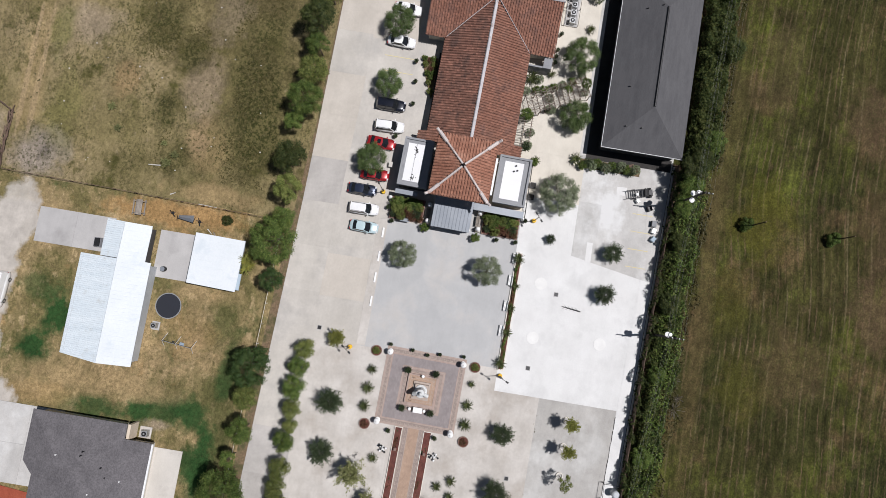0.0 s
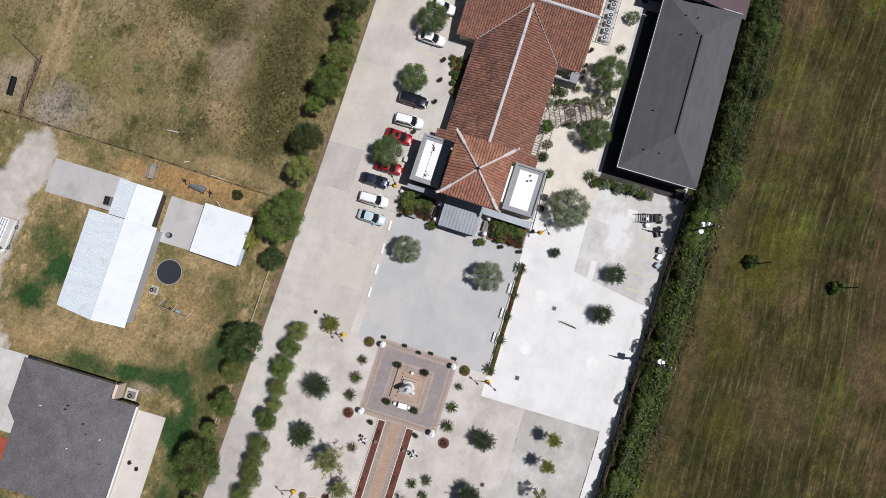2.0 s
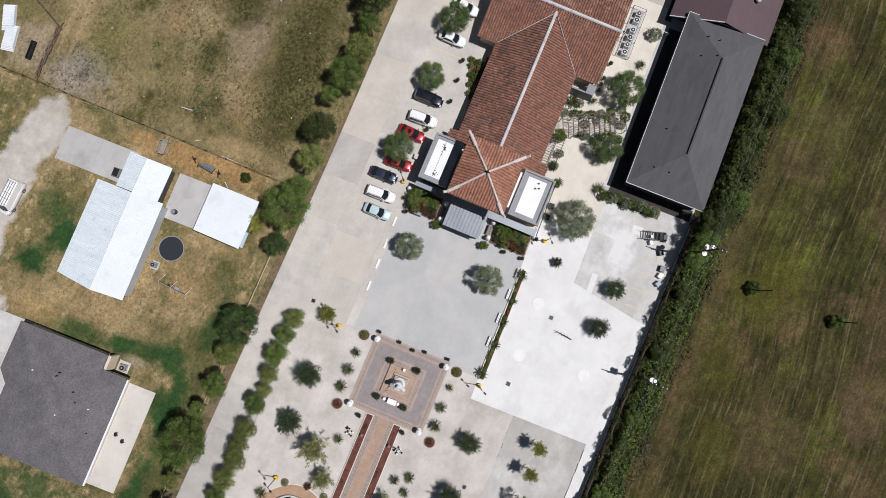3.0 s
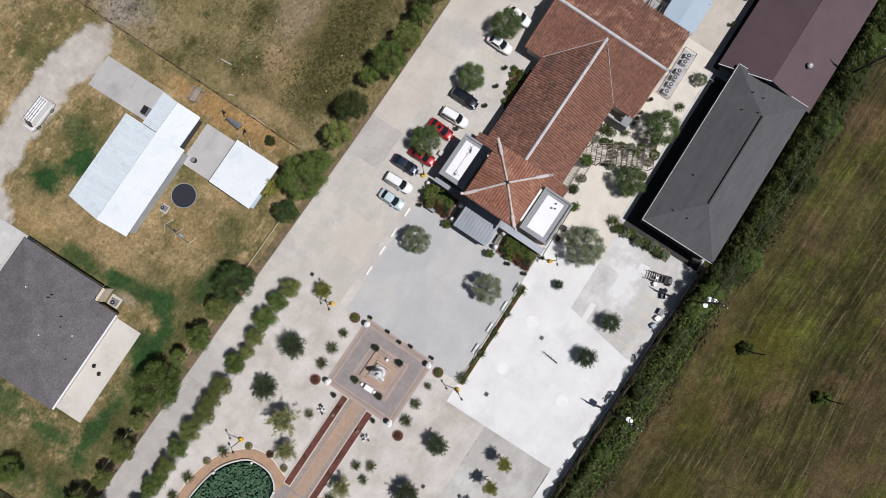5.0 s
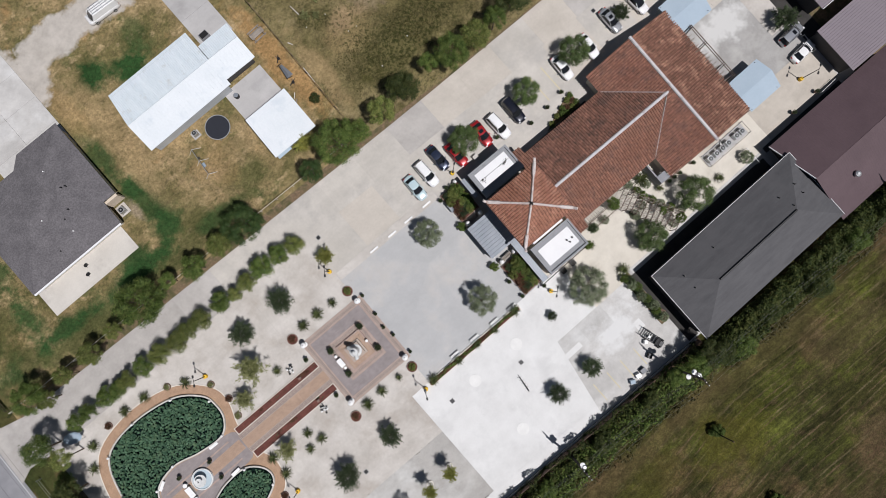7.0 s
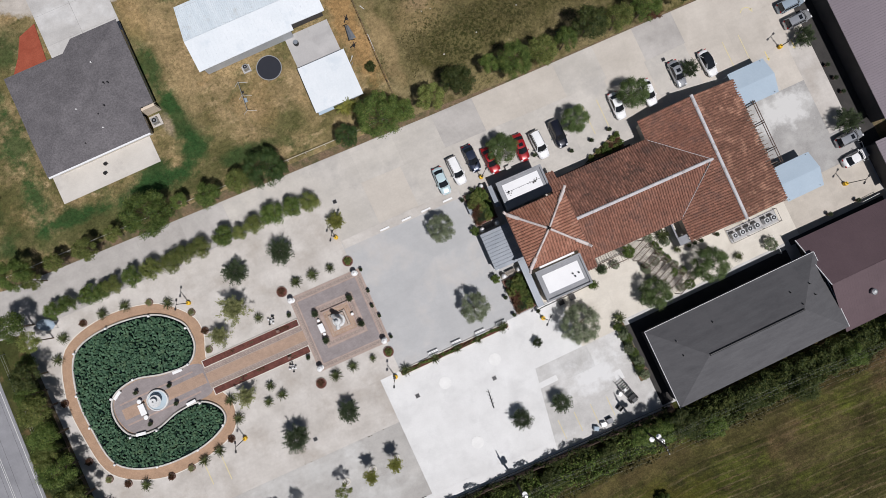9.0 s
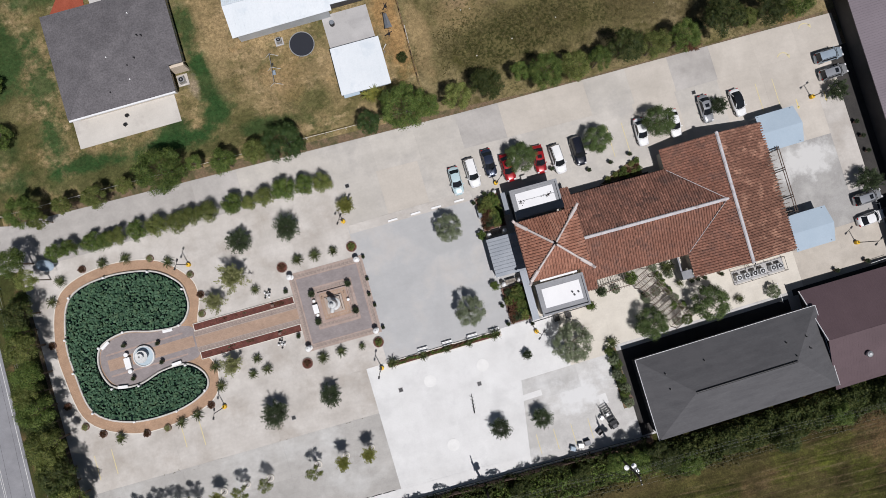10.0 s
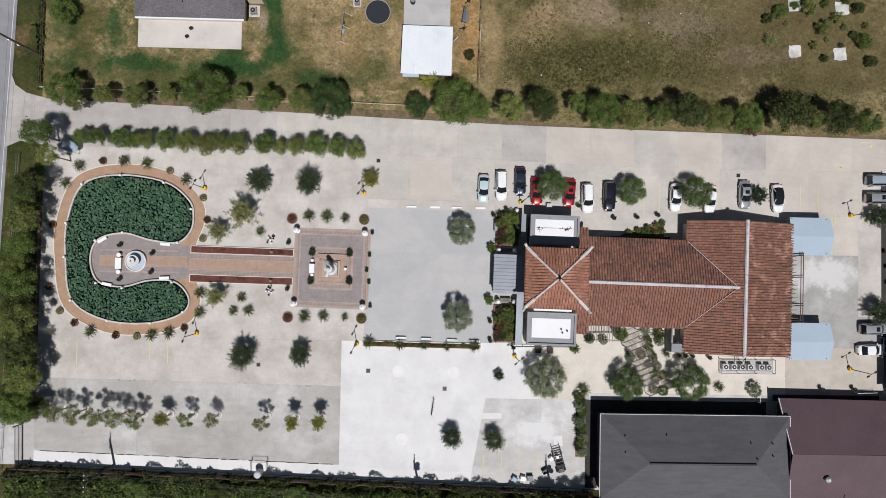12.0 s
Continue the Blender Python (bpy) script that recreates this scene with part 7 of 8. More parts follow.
for k in range(8):
    x = 11.2 + 9.2 * k / 7
    part("post", tube(bmesh.new(), (x, -14.18, 0), (x, -14.18, 1.02), 0.04, 0.04, 6), M["iron"], rail)
for x in (14.9, 16.8):
    t = thing("planter", "dark square planter beside the railing", "planter", pose(x, -14.75, 0), "dark planters")
    part("tub", new_box(-0.38, 0.38, -0.38, 0.38, 0, 0.6, top=-0.05), M["iron"], t)
    part("soil_top", new_box(-0.3, 0.3, -0.3, 0.3, 0.6, 0.63), M["shade_and_dirt"], t)
bed = thing("shrub_bed", "triangular mulch bed along the hall wall", "flower bed", group="front beds")
part("mulch", prism(bmesh.new(), [(27.6, 3.3), (34.6, 3.1), (34.6, 5.9), (33.0, 5.4), (30.5, 4.5)], 0, 0.12), M["soil"], bed)
for k, (x, y) in enumerate(((31.8, 4.6), (33.2, 5.1), (34.2, 5.4), (30.3, 4.2), (33.9, 4.4), (28.9, 3.7), (34.2, 4.0), (32.6, 4.2), (31.2, 3.9), (33.2, 3.7), (32.0, 3.6))):
    tree(x, y, 0.55, "leaf_red" if k in (4, 7) else ("leaf_olive" if k % 2 else "leaf"), "small shrub against the hall wall", "shrub", "bed shrubs", 0.7, 0.14, "shrub")
bed = thing("shrub_bed", "planted strip beside the grey hall", "flower bed", group="front beds")
part("mulch", new_box(21.0, 22.45, -31.2, -21.6, 0, 0.1), M["soil"], bed)
for k in range(12):
    tree(21.2 + 0.8 * ((k * 0.618) % 1), -21.9 - 0.76 * k, 0.85, ("leaf", "leaf_dark", "leaf_grey")[k % 3], "bushy shrub beside the grey hall", "shrub", "hall shrubs", 0.8, 0.1, "shrub")
for x, y in ((32.0, -12.9), (31.0, -15.2), (29.3, -15.5), (23.0, -12.9), (27.4, -12.2), (25.0, -13.0), (33.8, -13.2), (35.4, -19.8), (33.0, -20.6), (31.6, -11.4), (32.3, -14.2), (32.9, -15.6), (33.5, -17.0), (34.3, -18.4), (29.2, -15.9)):
    tree(x, y, 0.75, ("leaf", "leaf_grey")[int(x) % 2], "small shrub beside the lattice walk", "shrub", "lattice shrubs", 0.7, 0, "shrub")

# ---- lattice walk beside the hall ----
per = thing("lattice_walk", "curved pergola of grey weathered battens", "pergola")
AXIS = [(28.75, -11.8), (30.5, -15.3), (33.2, -20.6)]


def on_axis(f):
    """A point of the walk's middle line, f running from 0 to 1."""
    a, b = (AXIS[0], AXIS[1]) if f < 0.4 else (AXIS[1], AXIS[2])
    u = f / 0.4 if f < 0.4 else (f - 0.4) / 0.6
    return a[0] + (b[0] - a[0]) * u, a[1] + (b[1] - a[1]) * u


CROSS = (math.cos(radians(23)), math.sin(radians(23)))
slat_rnd = random.Random(3)
for k in range(13):
    cx, cy = on_axis(k / 12)
    p, q = [(cx + s * CROSS[0], cy + s * CROSS[1]) for s in (-1.75, 1.75)]
    part("crossbeam", tube(bmesh.new(), (*p, 2.44), (*q, 2.44), 0.055, 0.055, 6), M["dark_wood"], per)
    for s in (-1.45, 1.45) if k % 2 == 0 else ():
        x, y = cx + s * CROSS[0], cy + s * CROSS[1]
        part("post", tube(bmesh.new(), (x, y, 0), (x, y, 2.34), 0.07, 0.06, 7), M["dark_wood"], per)
    if k == 12:
        break
    ex, ey = on_axis((k + 1) / 12)
    for j in range(15):
        s, d = -1.55 + 3.1 * j / 14, slat_rnd.uniform(-0.1, 0.22)
        if slat_rnd.random() < 0.06:
            continue
        z = 2.52 + 0.012 * (j % 3)
        part("slat", tube(bmesh.new(), (cx + s * CROSS[0], cy + s * CROSS[1], z), (ex + (s + d) * CROSS[0], ey + (s + d) * CROSS[1], z + 0.02), 0.036, 0.032, 5), M["dark_wood" if (j + k) % 3 == 0 else "wood"], per)
for k in range(13):
    x = 22.2 + 0.4 * k
    part("slat", tube(bmesh.new(), (x, -10.3, 2.53), (x + slat_rnd.uniform(-0.05, 0.12), -13.1, 2.53), 0.045, 0.04, 5), M["wood"], per)
for y in (-10.6, -11.7, -12.8):
    part("crossbeam", tube(bmesh.new(), (21.9, y, 2.42), (27.4, y, 2.42), 0.06, 0.06, 6), M["dark_wood"], per)
for x in (22.2, 24.7, 27.2):
    for y in (-10.6, -12.8):
        part("post", tube(bmesh.new(), (x, y, 0), (x, y, 2.4), 0.07, 0.06, 7), M["dark_wood"], per)
for x, y, r, kind in ((27.2, -11.8, 1.1, "leaf"), (22.2, -12.5, 0.9, "leaf_dark"), (29.6, -9.2, 0.6, "young"), (32.3, -17.7, 0.7, "leaf"), (33.6, -20.3, 0.9, "leaf_fine")):
    tree(x, y, r, kind, "leafy climber growing over the wooden lattice", "climber", "lattice climbers", 2.4 / r, 0.0, "climber")
fr = thing("timber_frame", "open dark frame of posts, rails and slats behind the temple", "frame")
for y in (0.9, -2.4, -6.75, -9.3):
    for x in (53.0, 54.95):
        part("post", tube(bmesh.new(), (x, y, 0), (x, y, 2.7), 0.07, 0.07, 6), M["dark_wood"], fr)
    for d in (0.0, -0.32):
        part("crossbar", tube(bmesh.new(), (52.2, y + d - 0.12, 2.72), (55.2, y + d + 0.06, 2.74), 0.08, 0.07, 6), M["iron"], fr)
for x in (54.75, 55.1):
    part("rail", tube(bmesh.new(), (x + 0.03, 1.1, 2.86), (x - 0.08, -9.4, 2.86), 0.07, 0.07, 6), M["dark_wood"], fr)
for k in range(44):
    y, f = 0.8 - 0.232 * k, (k * 0.618) % 1
    part("slat", tube(bmesh.new(), (52.2, y, 2.9 + 0.03 * (k % 2)), (53.2 + 1.1 * f, y + 0.6 * ((k * 0.37) % 1) - 0.35, 2.86), 0.055, 0.04, 5), M["dark_wood" if k % 3 else "wood"], fr)

# ---- air conditioners ----
pad = structure("equipment_pad", new_box(43.5, 51.95, -17.85, -15.7, 0.004, 0.1), M["c_pad"], "grey concrete equipment pad", "pad")
fence_t = thing("equipment_fence", "low dark metal rail round the air conditioners", "fence")
for p, q in (((43.5, -15.7), (51.95, -15.7)), ((51.95, -15.7), (51.95, -17.85)), ((51.95, -17.85), (43.5, -17.85)), ((43.5, -17.85), (43.5, -15.7))):
    part("rail", tube(bmesh.new(), (*p, 0.9), (*q, 0.9), 0.035, 0.035, 6), M["iron"], fence_t)
for x in (43.5, 46.3, 49.1, 51.95):
    for y in (-15.7, -17.85):
        part("post", tube(bmesh.new(), (x, y, 0.1), (x, y, 0.95), 0.04, 0.04, 6), M["iron"], fence_t)


def condenser(x, y, z=0.1, a=0, s=1.0):
    t = thing("air_conditioner", "grey box condenser with a round fan grille", "air conditioner", pose(x, y, z, 0, 0, a), "air conditioners")
    part("casing", new_box(-0.45 * s, 0.45 * s, -0.45 * s, 0.45 * s, 0, 0.95, top=0.03), M["steel"], t)
    part("grille", prism(bmesh.new(), ring_pts(0, 0, 0.34 * s, 18), 0.95, 0.99), M["iron"], t)
    part("fan_hub", prism(bmesh.new(), ring_pts(0, 0, 0.13 * s, 12), 0.99, 1.02), M["steel"], t)


for x in (44.1, 45.4, 46.7, 48.0, 49.75, 50.9):
    condenser(x, -16.85)
bm = bmesh.new()
for x in (45.9, 46.9):
    tube(bm, (x, -17.1, 1.1), (46.4, -15.1, 2.6), 0.05, 0.05, 6)
t = thing("pipe_brace", "dark pipes leaning from the wall to the units", "pipes")
part("pipe", bm, M["iron"], t)
structure("ac_pad", new_box(-31.2, -29.5, 36.5, 38.3, -0.14, 0.0), M["c_garden"], "small pale concrete pad", "pad")
condenser(-30.35, 37.2, 0.0, 5, 1.05)
structure("ac_pad", new_box(-15.0, -13.7, 38.5, 39.7, -0.14, -0.02), M["c_pad"], "small grey concrete pad", "pad")
condenser(-14.3, 39.1, -0.02, 0, 0.9)

# ---- street lamps and poles ----
def street_lamp(x, y, a):
    t = thing("street_lamp", "dark double-headed lamp post on a yellow base", "street lamp", pose(x, y, 0, 0, 0, a), "street lamps")
    part("base", lathe(bmesh.new(), [(0.32, 0), (0.32, 0.6), (0.27, 0.66)], 14), M["yellow"], t, "yellow painted concrete base")
    part("pole", tube(bmesh.new(), (0, 0, 0.66), (0, 0, 5.0), 0.07, 0.05, 9), M["iron"], t)
    for s in (-1, 1):
        part("arm", tube(bmesh.new(), (0, 0, 4.9), (0.5 * s, 0, 5.05), 0.04, 0.035, 7), M["iron"], t)
        h = part("lamp_head", new_box(-0.22 + 0.66 * s, 0.22 + 0.66 * s, -0.13, 0.13, 5.0, 5.14, top=0.04), M["iron"], t)
        part("lens", new_box(-0.16 + 0.66 * s, 0.16 + 0.66 * s, -0.09, 0.09, 4.98, 5.0), M["lamp_glass"], h)


for x, y, a in ((-37.2, 9.4, 60), (-37.8, -13.0, 70), (-12.6, 9.1, 55), (-13.2, -14.3, 65), (11.3, -15.8, 40), (11.9, 8.2, 40), (64.4, 7.2, 20), (64.2, -17.0, 30)):
    street_lamp(x, y, a)
POLES = [(-49.75, -33.15, 8.8), (-3.1, -36.5, 10.2), (17.5, -37.1, 12.0), (62.0, -39.8, 11.0), (-95.0, -33.0, 10.0)]
for k, (x, y, h) in enumerate(POLES):
    t = thing("utility_pole", "tall wooden utility pole with a crossarm and insulators", "utility pole", pose(x, y, -0.14), "utility poles")
    part("pole", tube(bmesh.new(), (0, 0, 0), (0, 0, h), 0.2, 0.14, 10), M["pole"], t)
    part("crossarm", new_box(-0.06, 0.06, -1.2, 1.2, h - 0.6, h - 0.45), M["pole"], t)
    for s in (-1, 1):
        part("brace", tube(bmesh.new(), (0.05, 0.75 * s, h - 0.6), (0.05, 0.08 * s, h - 1.3), 0.03, 0.03, 5), M["steel"], t)
    for s in (-1.1, -0.5, 0.5, 1.1):
        part("insulator", lathe(bmesh.new(), [(0.05, 0), (0.09, 0.1), (0.06, 0.22)], 8, 0, s, h - 0.45), M["white"], t)
    if k in (1, 2):
        part("transformer", lathe(bmesh.new(), [(0.24, 0), (0.3, 0.1), (0.3, 0.85), (0.2, 0.95)], 12, 0.38, 0.1, h - 3.0), M["steel"], t, "grey transformer can")
    for dx, dy, dz in {1: ((0.35, 0.45, 2.6),), 2: ((0.5, 0.2, 4.2), (-0.55, 0.25, 4.2))}.get(k, ()):
        f = part("floodlight", lathe(bmesh.new(), [(0.16, 0), (0.36, 0.2), (0.38, 0.3), (0.2, 0.36)], 14, dx, dy, h - dz), M["white"], t, "round white floodlight")
        part("arm", tube(bmesh.new(), (0, 0, h - dz), (dx, dy, h - dz + 0.1), 0.035, 0.035, 6), M["steel"], f)
order = sorted(POLES)
wires = thing("power_lines", "thin sagging power lines over the brush", "cables")
for s, dz, sag in ((-1.1, 0.25, 0.9), (-0.5, 0.25, 0.8), (0.5, 0.25, 1.0), (1.1, 0.25, 0.9), (0.15, 2.2, 1.1), (0.2, 3.0, 1.3)):
    bm = bmesh.new()
    for (xa, ya, ha), (xb, yb, hb) in zip(order, order[1:]):
        prev = None
        for k in range(13):
            f = k / 12
            p = (xa + (xb - xa) * f, ya + (yb - ya) * f + s, ha + (hb - ha) * f - dz - sag * 4 * f * (1 - f))
            if prev:
                tube(bm, prev, p, 0.0045, 0.0045, 4)
            prev = p
    part("wire", bm, M["wire"], wires)
for x, y, h in ((16.1, -49.3, 5.3), (16.3, -63.2, 4.7)):
    t = thing("guard_pole", "thin dark post standing in the mown field", "post", pose(x, y, -0.14), "field posts")
    part("post", tube(bmesh.new(), (0, 0, 0), (0.1, -0.1, h), 0.12, 0.08, 8), M["dark_wood"], t)


def road_pole(x, y):
    t = thing("utility_pole", "tall dark wooden utility pole beside the road", "utility pole", pose(x, y, -0.14), "utility poles")
    part("pole", tube(bmesh.new(), (0, 0, 0), (0, 0, 12.0), 0.19, 0.13, 10), M["dark_wood"], t)
    part("crossarm", new_box(-0.9, 0.9, -0.06, 0.06, 11.3, 11.45), M["dark_wood"], t)
    part("bracket", new_box(-0.5, 0.1, -0.05, 0.05, 6.9, 7.0), M["steel"], t)
    for z in (5.0, 7.1):
        part("insulator", lathe(bmesh.new(), [(0.1, 0), (0.2, 0.08), (0.2, 0.3), (0.08, 0.36)], 10, -0.25, 0, z), M["white"], t)


ROADSIDE = [(-64.6, 66.0), (-62.9, 29.4), (-66.3, -44.0), (-67.5, -80.0)]
for x, y in ROADSIDE:
    road_pole(x, y)
roadwires = thing("power_lines", "thin power lines along the road verge", "cables")
for s, z in ((-0.8, 11.5), (0.8, 11.5), (-0.3, 7.3), (-0.2, 5.6)):
    bm = bmesh.new()
    for (xa, ya), (xb, yb) in zip(ROADSIDE, ROADSIDE[1:]):
        prev = None
        for k in range(9):
            f = k / 8
            p = (xa + (xb - xa) * f + s, ya + (yb - ya) * f, z - 0.7 * 4 * f * (1 - f))
            if prev:
                tube(bm, prev, p, 0.012, 0.012, 4)
            prev = p
    part("wire", bm, M["iron"], roadwires)


# ---- cars ----
def lofted(bm, rows, mi=0):
    """A skin over rows of as many points, closed at both ends."""
    vv = [[bm.verts.new(p) for p in r] for r in rows]
    for a, b in zip(vv, vv[1:]):
        for k in range(len(a) - 1):
            bm.faces.new((a[k], a[k + 1], b[k + 1], b[k])).material_index = mi
    bm.faces.new(vv[0][::-1]).material_index = mi
    bm.faces.new(vv[-1]).material_index = mi
    return bm


WHEEL = bpy.data.meshes.new("tyre")
lathe(sb := bmesh.new(), [(0.22, -0.11), (0.31, -0.11), (0.34, -0.07), (0.34, 0.07), (0.31, 0.11), (0.22, 0.11)], 18)
sb.transform(Matrix.Rotation(radians(90), 4, "X"))
sb.to_mesh(WHEEL)
sb.free()
WHEEL.materials.append(M["rubber"])
RIM = bpy.data.meshes.new("rim")
lathe(sb := bmesh.new(), [(0.21, -0.115), (0.22, 0.0), (0.21, 0.115)], 14)
sb.transform(Matrix.Rotation(radians(90), 4, "X"))
sb.to_mesh(RIM)
sb.free()
RIM.materials.append(M["steel"])


def car(x, y, a, paint, style, label, dark_roof=False, rack=False):
    """A parked car, its front to its own +x. Styles: sedan, suv, van, pickup."""
    t = thing("car", label, "car", pose(x, y, 0.008, 0, 0, a), "parked cars")
    L_, W, HB, HT = {"sedan": (4.5, 1.76, 0.92, 1.42), "suv": (4.65, 1.84, 1.02, 1.7), "van": (5.6, 2.0, 1.15, 2.15), "pickup": (5.5, 1.95, 1.05, 1.8)}[style]
    h, w = L_ / 2, W / 2
    shape = [(-h, 0.55, 0.6), (-h + 0.05, 0.72, 0.78), (-h + 0.18, 0.86, 0.92), (-h + 0.6, 0.96, 0.99), (-h * 0.3, 1.0, 1.0), (h * 0.35, 1.0, 0.98), (h - 0.9, 0.97, 0.92), (h - 0.45, 0.91, 0.84), (h - 0.2, 0.82, 0.76), (h - 0.06, 0.68, 0.66), (h, 0.5, 0.52)]
    rows = []
    for px, ws, hs in shape:
        ww, hh = w * ws, HB * hs
        rows.append([(px, -ww * 0.9, 0.22), (px, -ww, 0.45), (px, -ww * 0.98, hh - 0.12), (px, -ww * 0.86, hh), (px, -ww * 0.4, hh + 0.03), (px, ww * 0.4, hh + 0.03), (px, ww * 0.86, hh), (px, ww * 0.98, hh - 0.12), (px, ww, 0.45), (px, ww * 0.9, 0.22), (px, -ww * 0.9, 0.22)])
    bm = lofted(bmesh.new(), rows)
    for f in bm.faces:
        f.smooth = True
    body = part("body", bm, CAR_PAINT[paint], t)
    front, back, rf, rb = {"sedan": (h * 0.4, -h * 0.74, h * 0.07, -h * 0.46), "suv": (h * 0.42, -h * 0.95, h * 0.14, -h * 0.84), "van": (h * 0.72, -h * 0.97, h * 0.5, -h * 0.93), "pickup": (h * 0.4, -h * 0.25, h * 0.08, -h * 0.12)}[style]
    zb, zt, wb, wt = HB - 0.03, HT, w * 0.9, w * 0.74

    def rim_at(u, top):
        """Points round the cabin, bowed outwards at the front and the back, at its foot or under its roof."""
        ww, xa, xb, bow = (wt, rf, rb, 0.1) if top else (wb, front, back, 0.2)
        side = -1 + 0.5 * u if u <= 4 else -1 + 0.5 * (9 - u)
        x = xa + bow * (1 - side**2) if u <= 4 else xb - bow * 0.6 * (1 - side**2)
        return (x, ww * side, (zt - 0.03 * side**2) if top else zb)

    spans = (("windscreen", range(0, 5)), ("side_window", (4, 5)), ("rear_window", range(5, 10)), ("side_window", (9, 0)))
    for name, us in spans:
        us = list(us)
        bm = bmesh.new()
        low, high = [bm.verts.new(rim_at(u, False)) for u in us], [bm.verts.new(rim_at(u, True)) for u in us]
        for q in range(len(us) - 1):
            bm.faces.new((low[q], low[q + 1], high[q + 1], high[q])).smooth = True
        part(name, bm, M["glass"] if not (style == "van" and name != "windscreen") else CAR_PAINT[paint], t)
    sides = []
    for q in range(7):
        f = q / 6
        x0, z0, ww = rf + 0.12 + (rb - rf - 0.2) * f, zt + 0.07 * math.sin(math.pi * (0.12 + 0.76 * f)), wt * (0.97 + 0.06 * math.sin(math.pi * f))
        sides.append([(x0 - (0.1 * abs(v) ** 2 if q == 0 else 0) + (0.08 * abs(v) ** 2 if q == 6 else 0), ww * v, z0 - 0.06 * v * v - 0.02) for v in (-1, -0.8, -0.4, 0, 0.4, 0.8, 1)])
    bm = bmesh.new()
    grid = [[bm.verts.new(p) for p in r] for r in sides]
    under = [bm.verts.new((p[0], p[1], p[2] - 0.05)) for p in sides[0] + sides[-1][::-1]]
    for ra, rb2 in zip(grid, grid[1:]):
        for q in range(6):
            bm.faces.new((ra[q], rb2[q], rb2[q + 1], ra[q + 1])).smooth = True
    bm.faces.new(under)
    roof = part("roof", bm, M["glass"] if dark_roof else CAR_PAINT[paint], t)
    for u in (0, 4, 5, 9):
        part("pillar", tube(bmesh.new(), rim_at(u, False), rim_at(u, True), 0.055, 0.05, 6), CAR_PAINT[paint], t)
    if style != "van":
        for sy in (-1, 1):
            xm = (rf + rb) / 2 + 0.1
            part("pillar", tube(bmesh.new(), (xm, sy * wb, zb), (xm, sy * wt, zt - 0.03), 0.04, 0.04, 6), M["iron"], t)
    part("bonnet_line", new_box(front + 0.22, front + 0.26, -w * 0.7, w * 0.7, HB * 0.985, HB * 0.99 + 0.035), M["rubber"], t)
    if paint in ("silver", "red") and not dark_roof:
        part("sunroof", new_box(rf - 0.75, rf - 0.2, -wt * 0.5, wt * 0.5, zt + 0.045, zt + 0.062), M["glass"], roof)
    if style == "suv":
        for s in (-1, 1):
            part("roof_rail", tube(bmesh.new(), (rf - 0.1, s * wt * 0.92, zt + 0.09), (rb + 0.15, s * wt * 0.92, zt + 0.09), 0.025, 0.025, 6), M["iron"], roof)
    if style == "pickup":
        part("bed_floor", new_box(-h + 0.25, -h * 0.28, -w * 0.74, w * 0.74, HB - 0.0, HB + 0.035), M["rubber"], t)
    if rack:
        for k in range(5):
            xx = rf - 0.2 - (rf - rb - 0.4) * k / 4
            part("rack_bar", tube(bmesh.new(), (xx, -wt, zt + 0.2), (xx, wt, zt + 0.2), 0.03, 0.03, 6), M["steel"], roof)
        for s in (-1, -0.3, 0.3, 1):
            part("ladder_rail", tube(bmesh.new(), (rf, s * wt * 0.8, zt + 0.24), (rb, s * wt * 0.8, zt + 0.24), 0.03, 0.03, 6), M["steel"], roof)
    for sx in (h * 0.6, -h * 0.58):
        for sy in (-1, 1):
            wh = part("wheel", WHEEL, None, t)
            wh.location = (sx, sy * (w - 0.1), 0.34)
            part("rim", RIM, None, wh)
    for sy in (-1, 1):
        part("headlight", new_box(h - 0.32, h - 0.1, sy * w * 0.62 - 0.16, sy * w * 0.62 + 0.16, HB * 0.66, HB * 0.82), M["lamp_glass"], t)
        part("tail_light", new_box(-h + 0.03, -h + 0.16, sy * w * 0.66 - 0.15, sy * w * 0.66 + 0.15, HB * 0.68, HB * 0.88), M["tail"], t)
        part("mirror", new_box(front - 0.25, front - 0.1, sy * (w + 0.06) - 0.1, sy * (w + 0.06) + 0.1, HB, HB + 0.14), CAR_PAINT[paint], t)
    return t


for x, y, a, paint, style, dark, label in (
        (5.98, 10.2, -91, "ice_blue", "sedan", False, "pale blue sedan parked nose to the court"), (8.75, 10.7, -89, "white", "suv", False, "white sport utility car with roof rails"),
        (11.7, 11.45, -90, "navy", "sedan", False, "dark navy sedan parked by a lamp"), (14.3, 9.95, -88, "red", "sedan", False, "red sedan half under a tree"),
        (19.45, 9.8, -94, "red", "sedan", False, "red sedan beside a parking tree"), (22.25, 9.0, -88, "white", "suv", False, "white sport utility car with roof bars"),
        (25.7, 9.35, -90, "black", "suv", False, "black sport utility car under the sun"), (36.15, 9.45, -92, "white", "sedan", False, "white sedan with a dark rear window"),
        (41.6, 9.3, -93, "white", "sedan", False, "white sedan half under a tree"), (47.15, 10.1, -90, "silver", "sedan", False, "silver sedan on the parking lot"),
        (52.35, 9.6, -87, "white", "sedan", True, "white sedan with a black roof"), (68.8, 12.8, 1, "grey_blue", "suv", False, "blue-grey sport utility car at the east wall"),
        (68.7, 10.0, 2, "silver", "suv", False, "silver sport utility car at the east wall"), (67.8, -10.6, 2, "silver", "suv", False, "silver sport utility car with a dark tail"),
        (67.3, -13.9, 3, "white", "sedan", False, "white sedan parked behind the temple")):
    car(x, y, a, paint, style, label, dark)
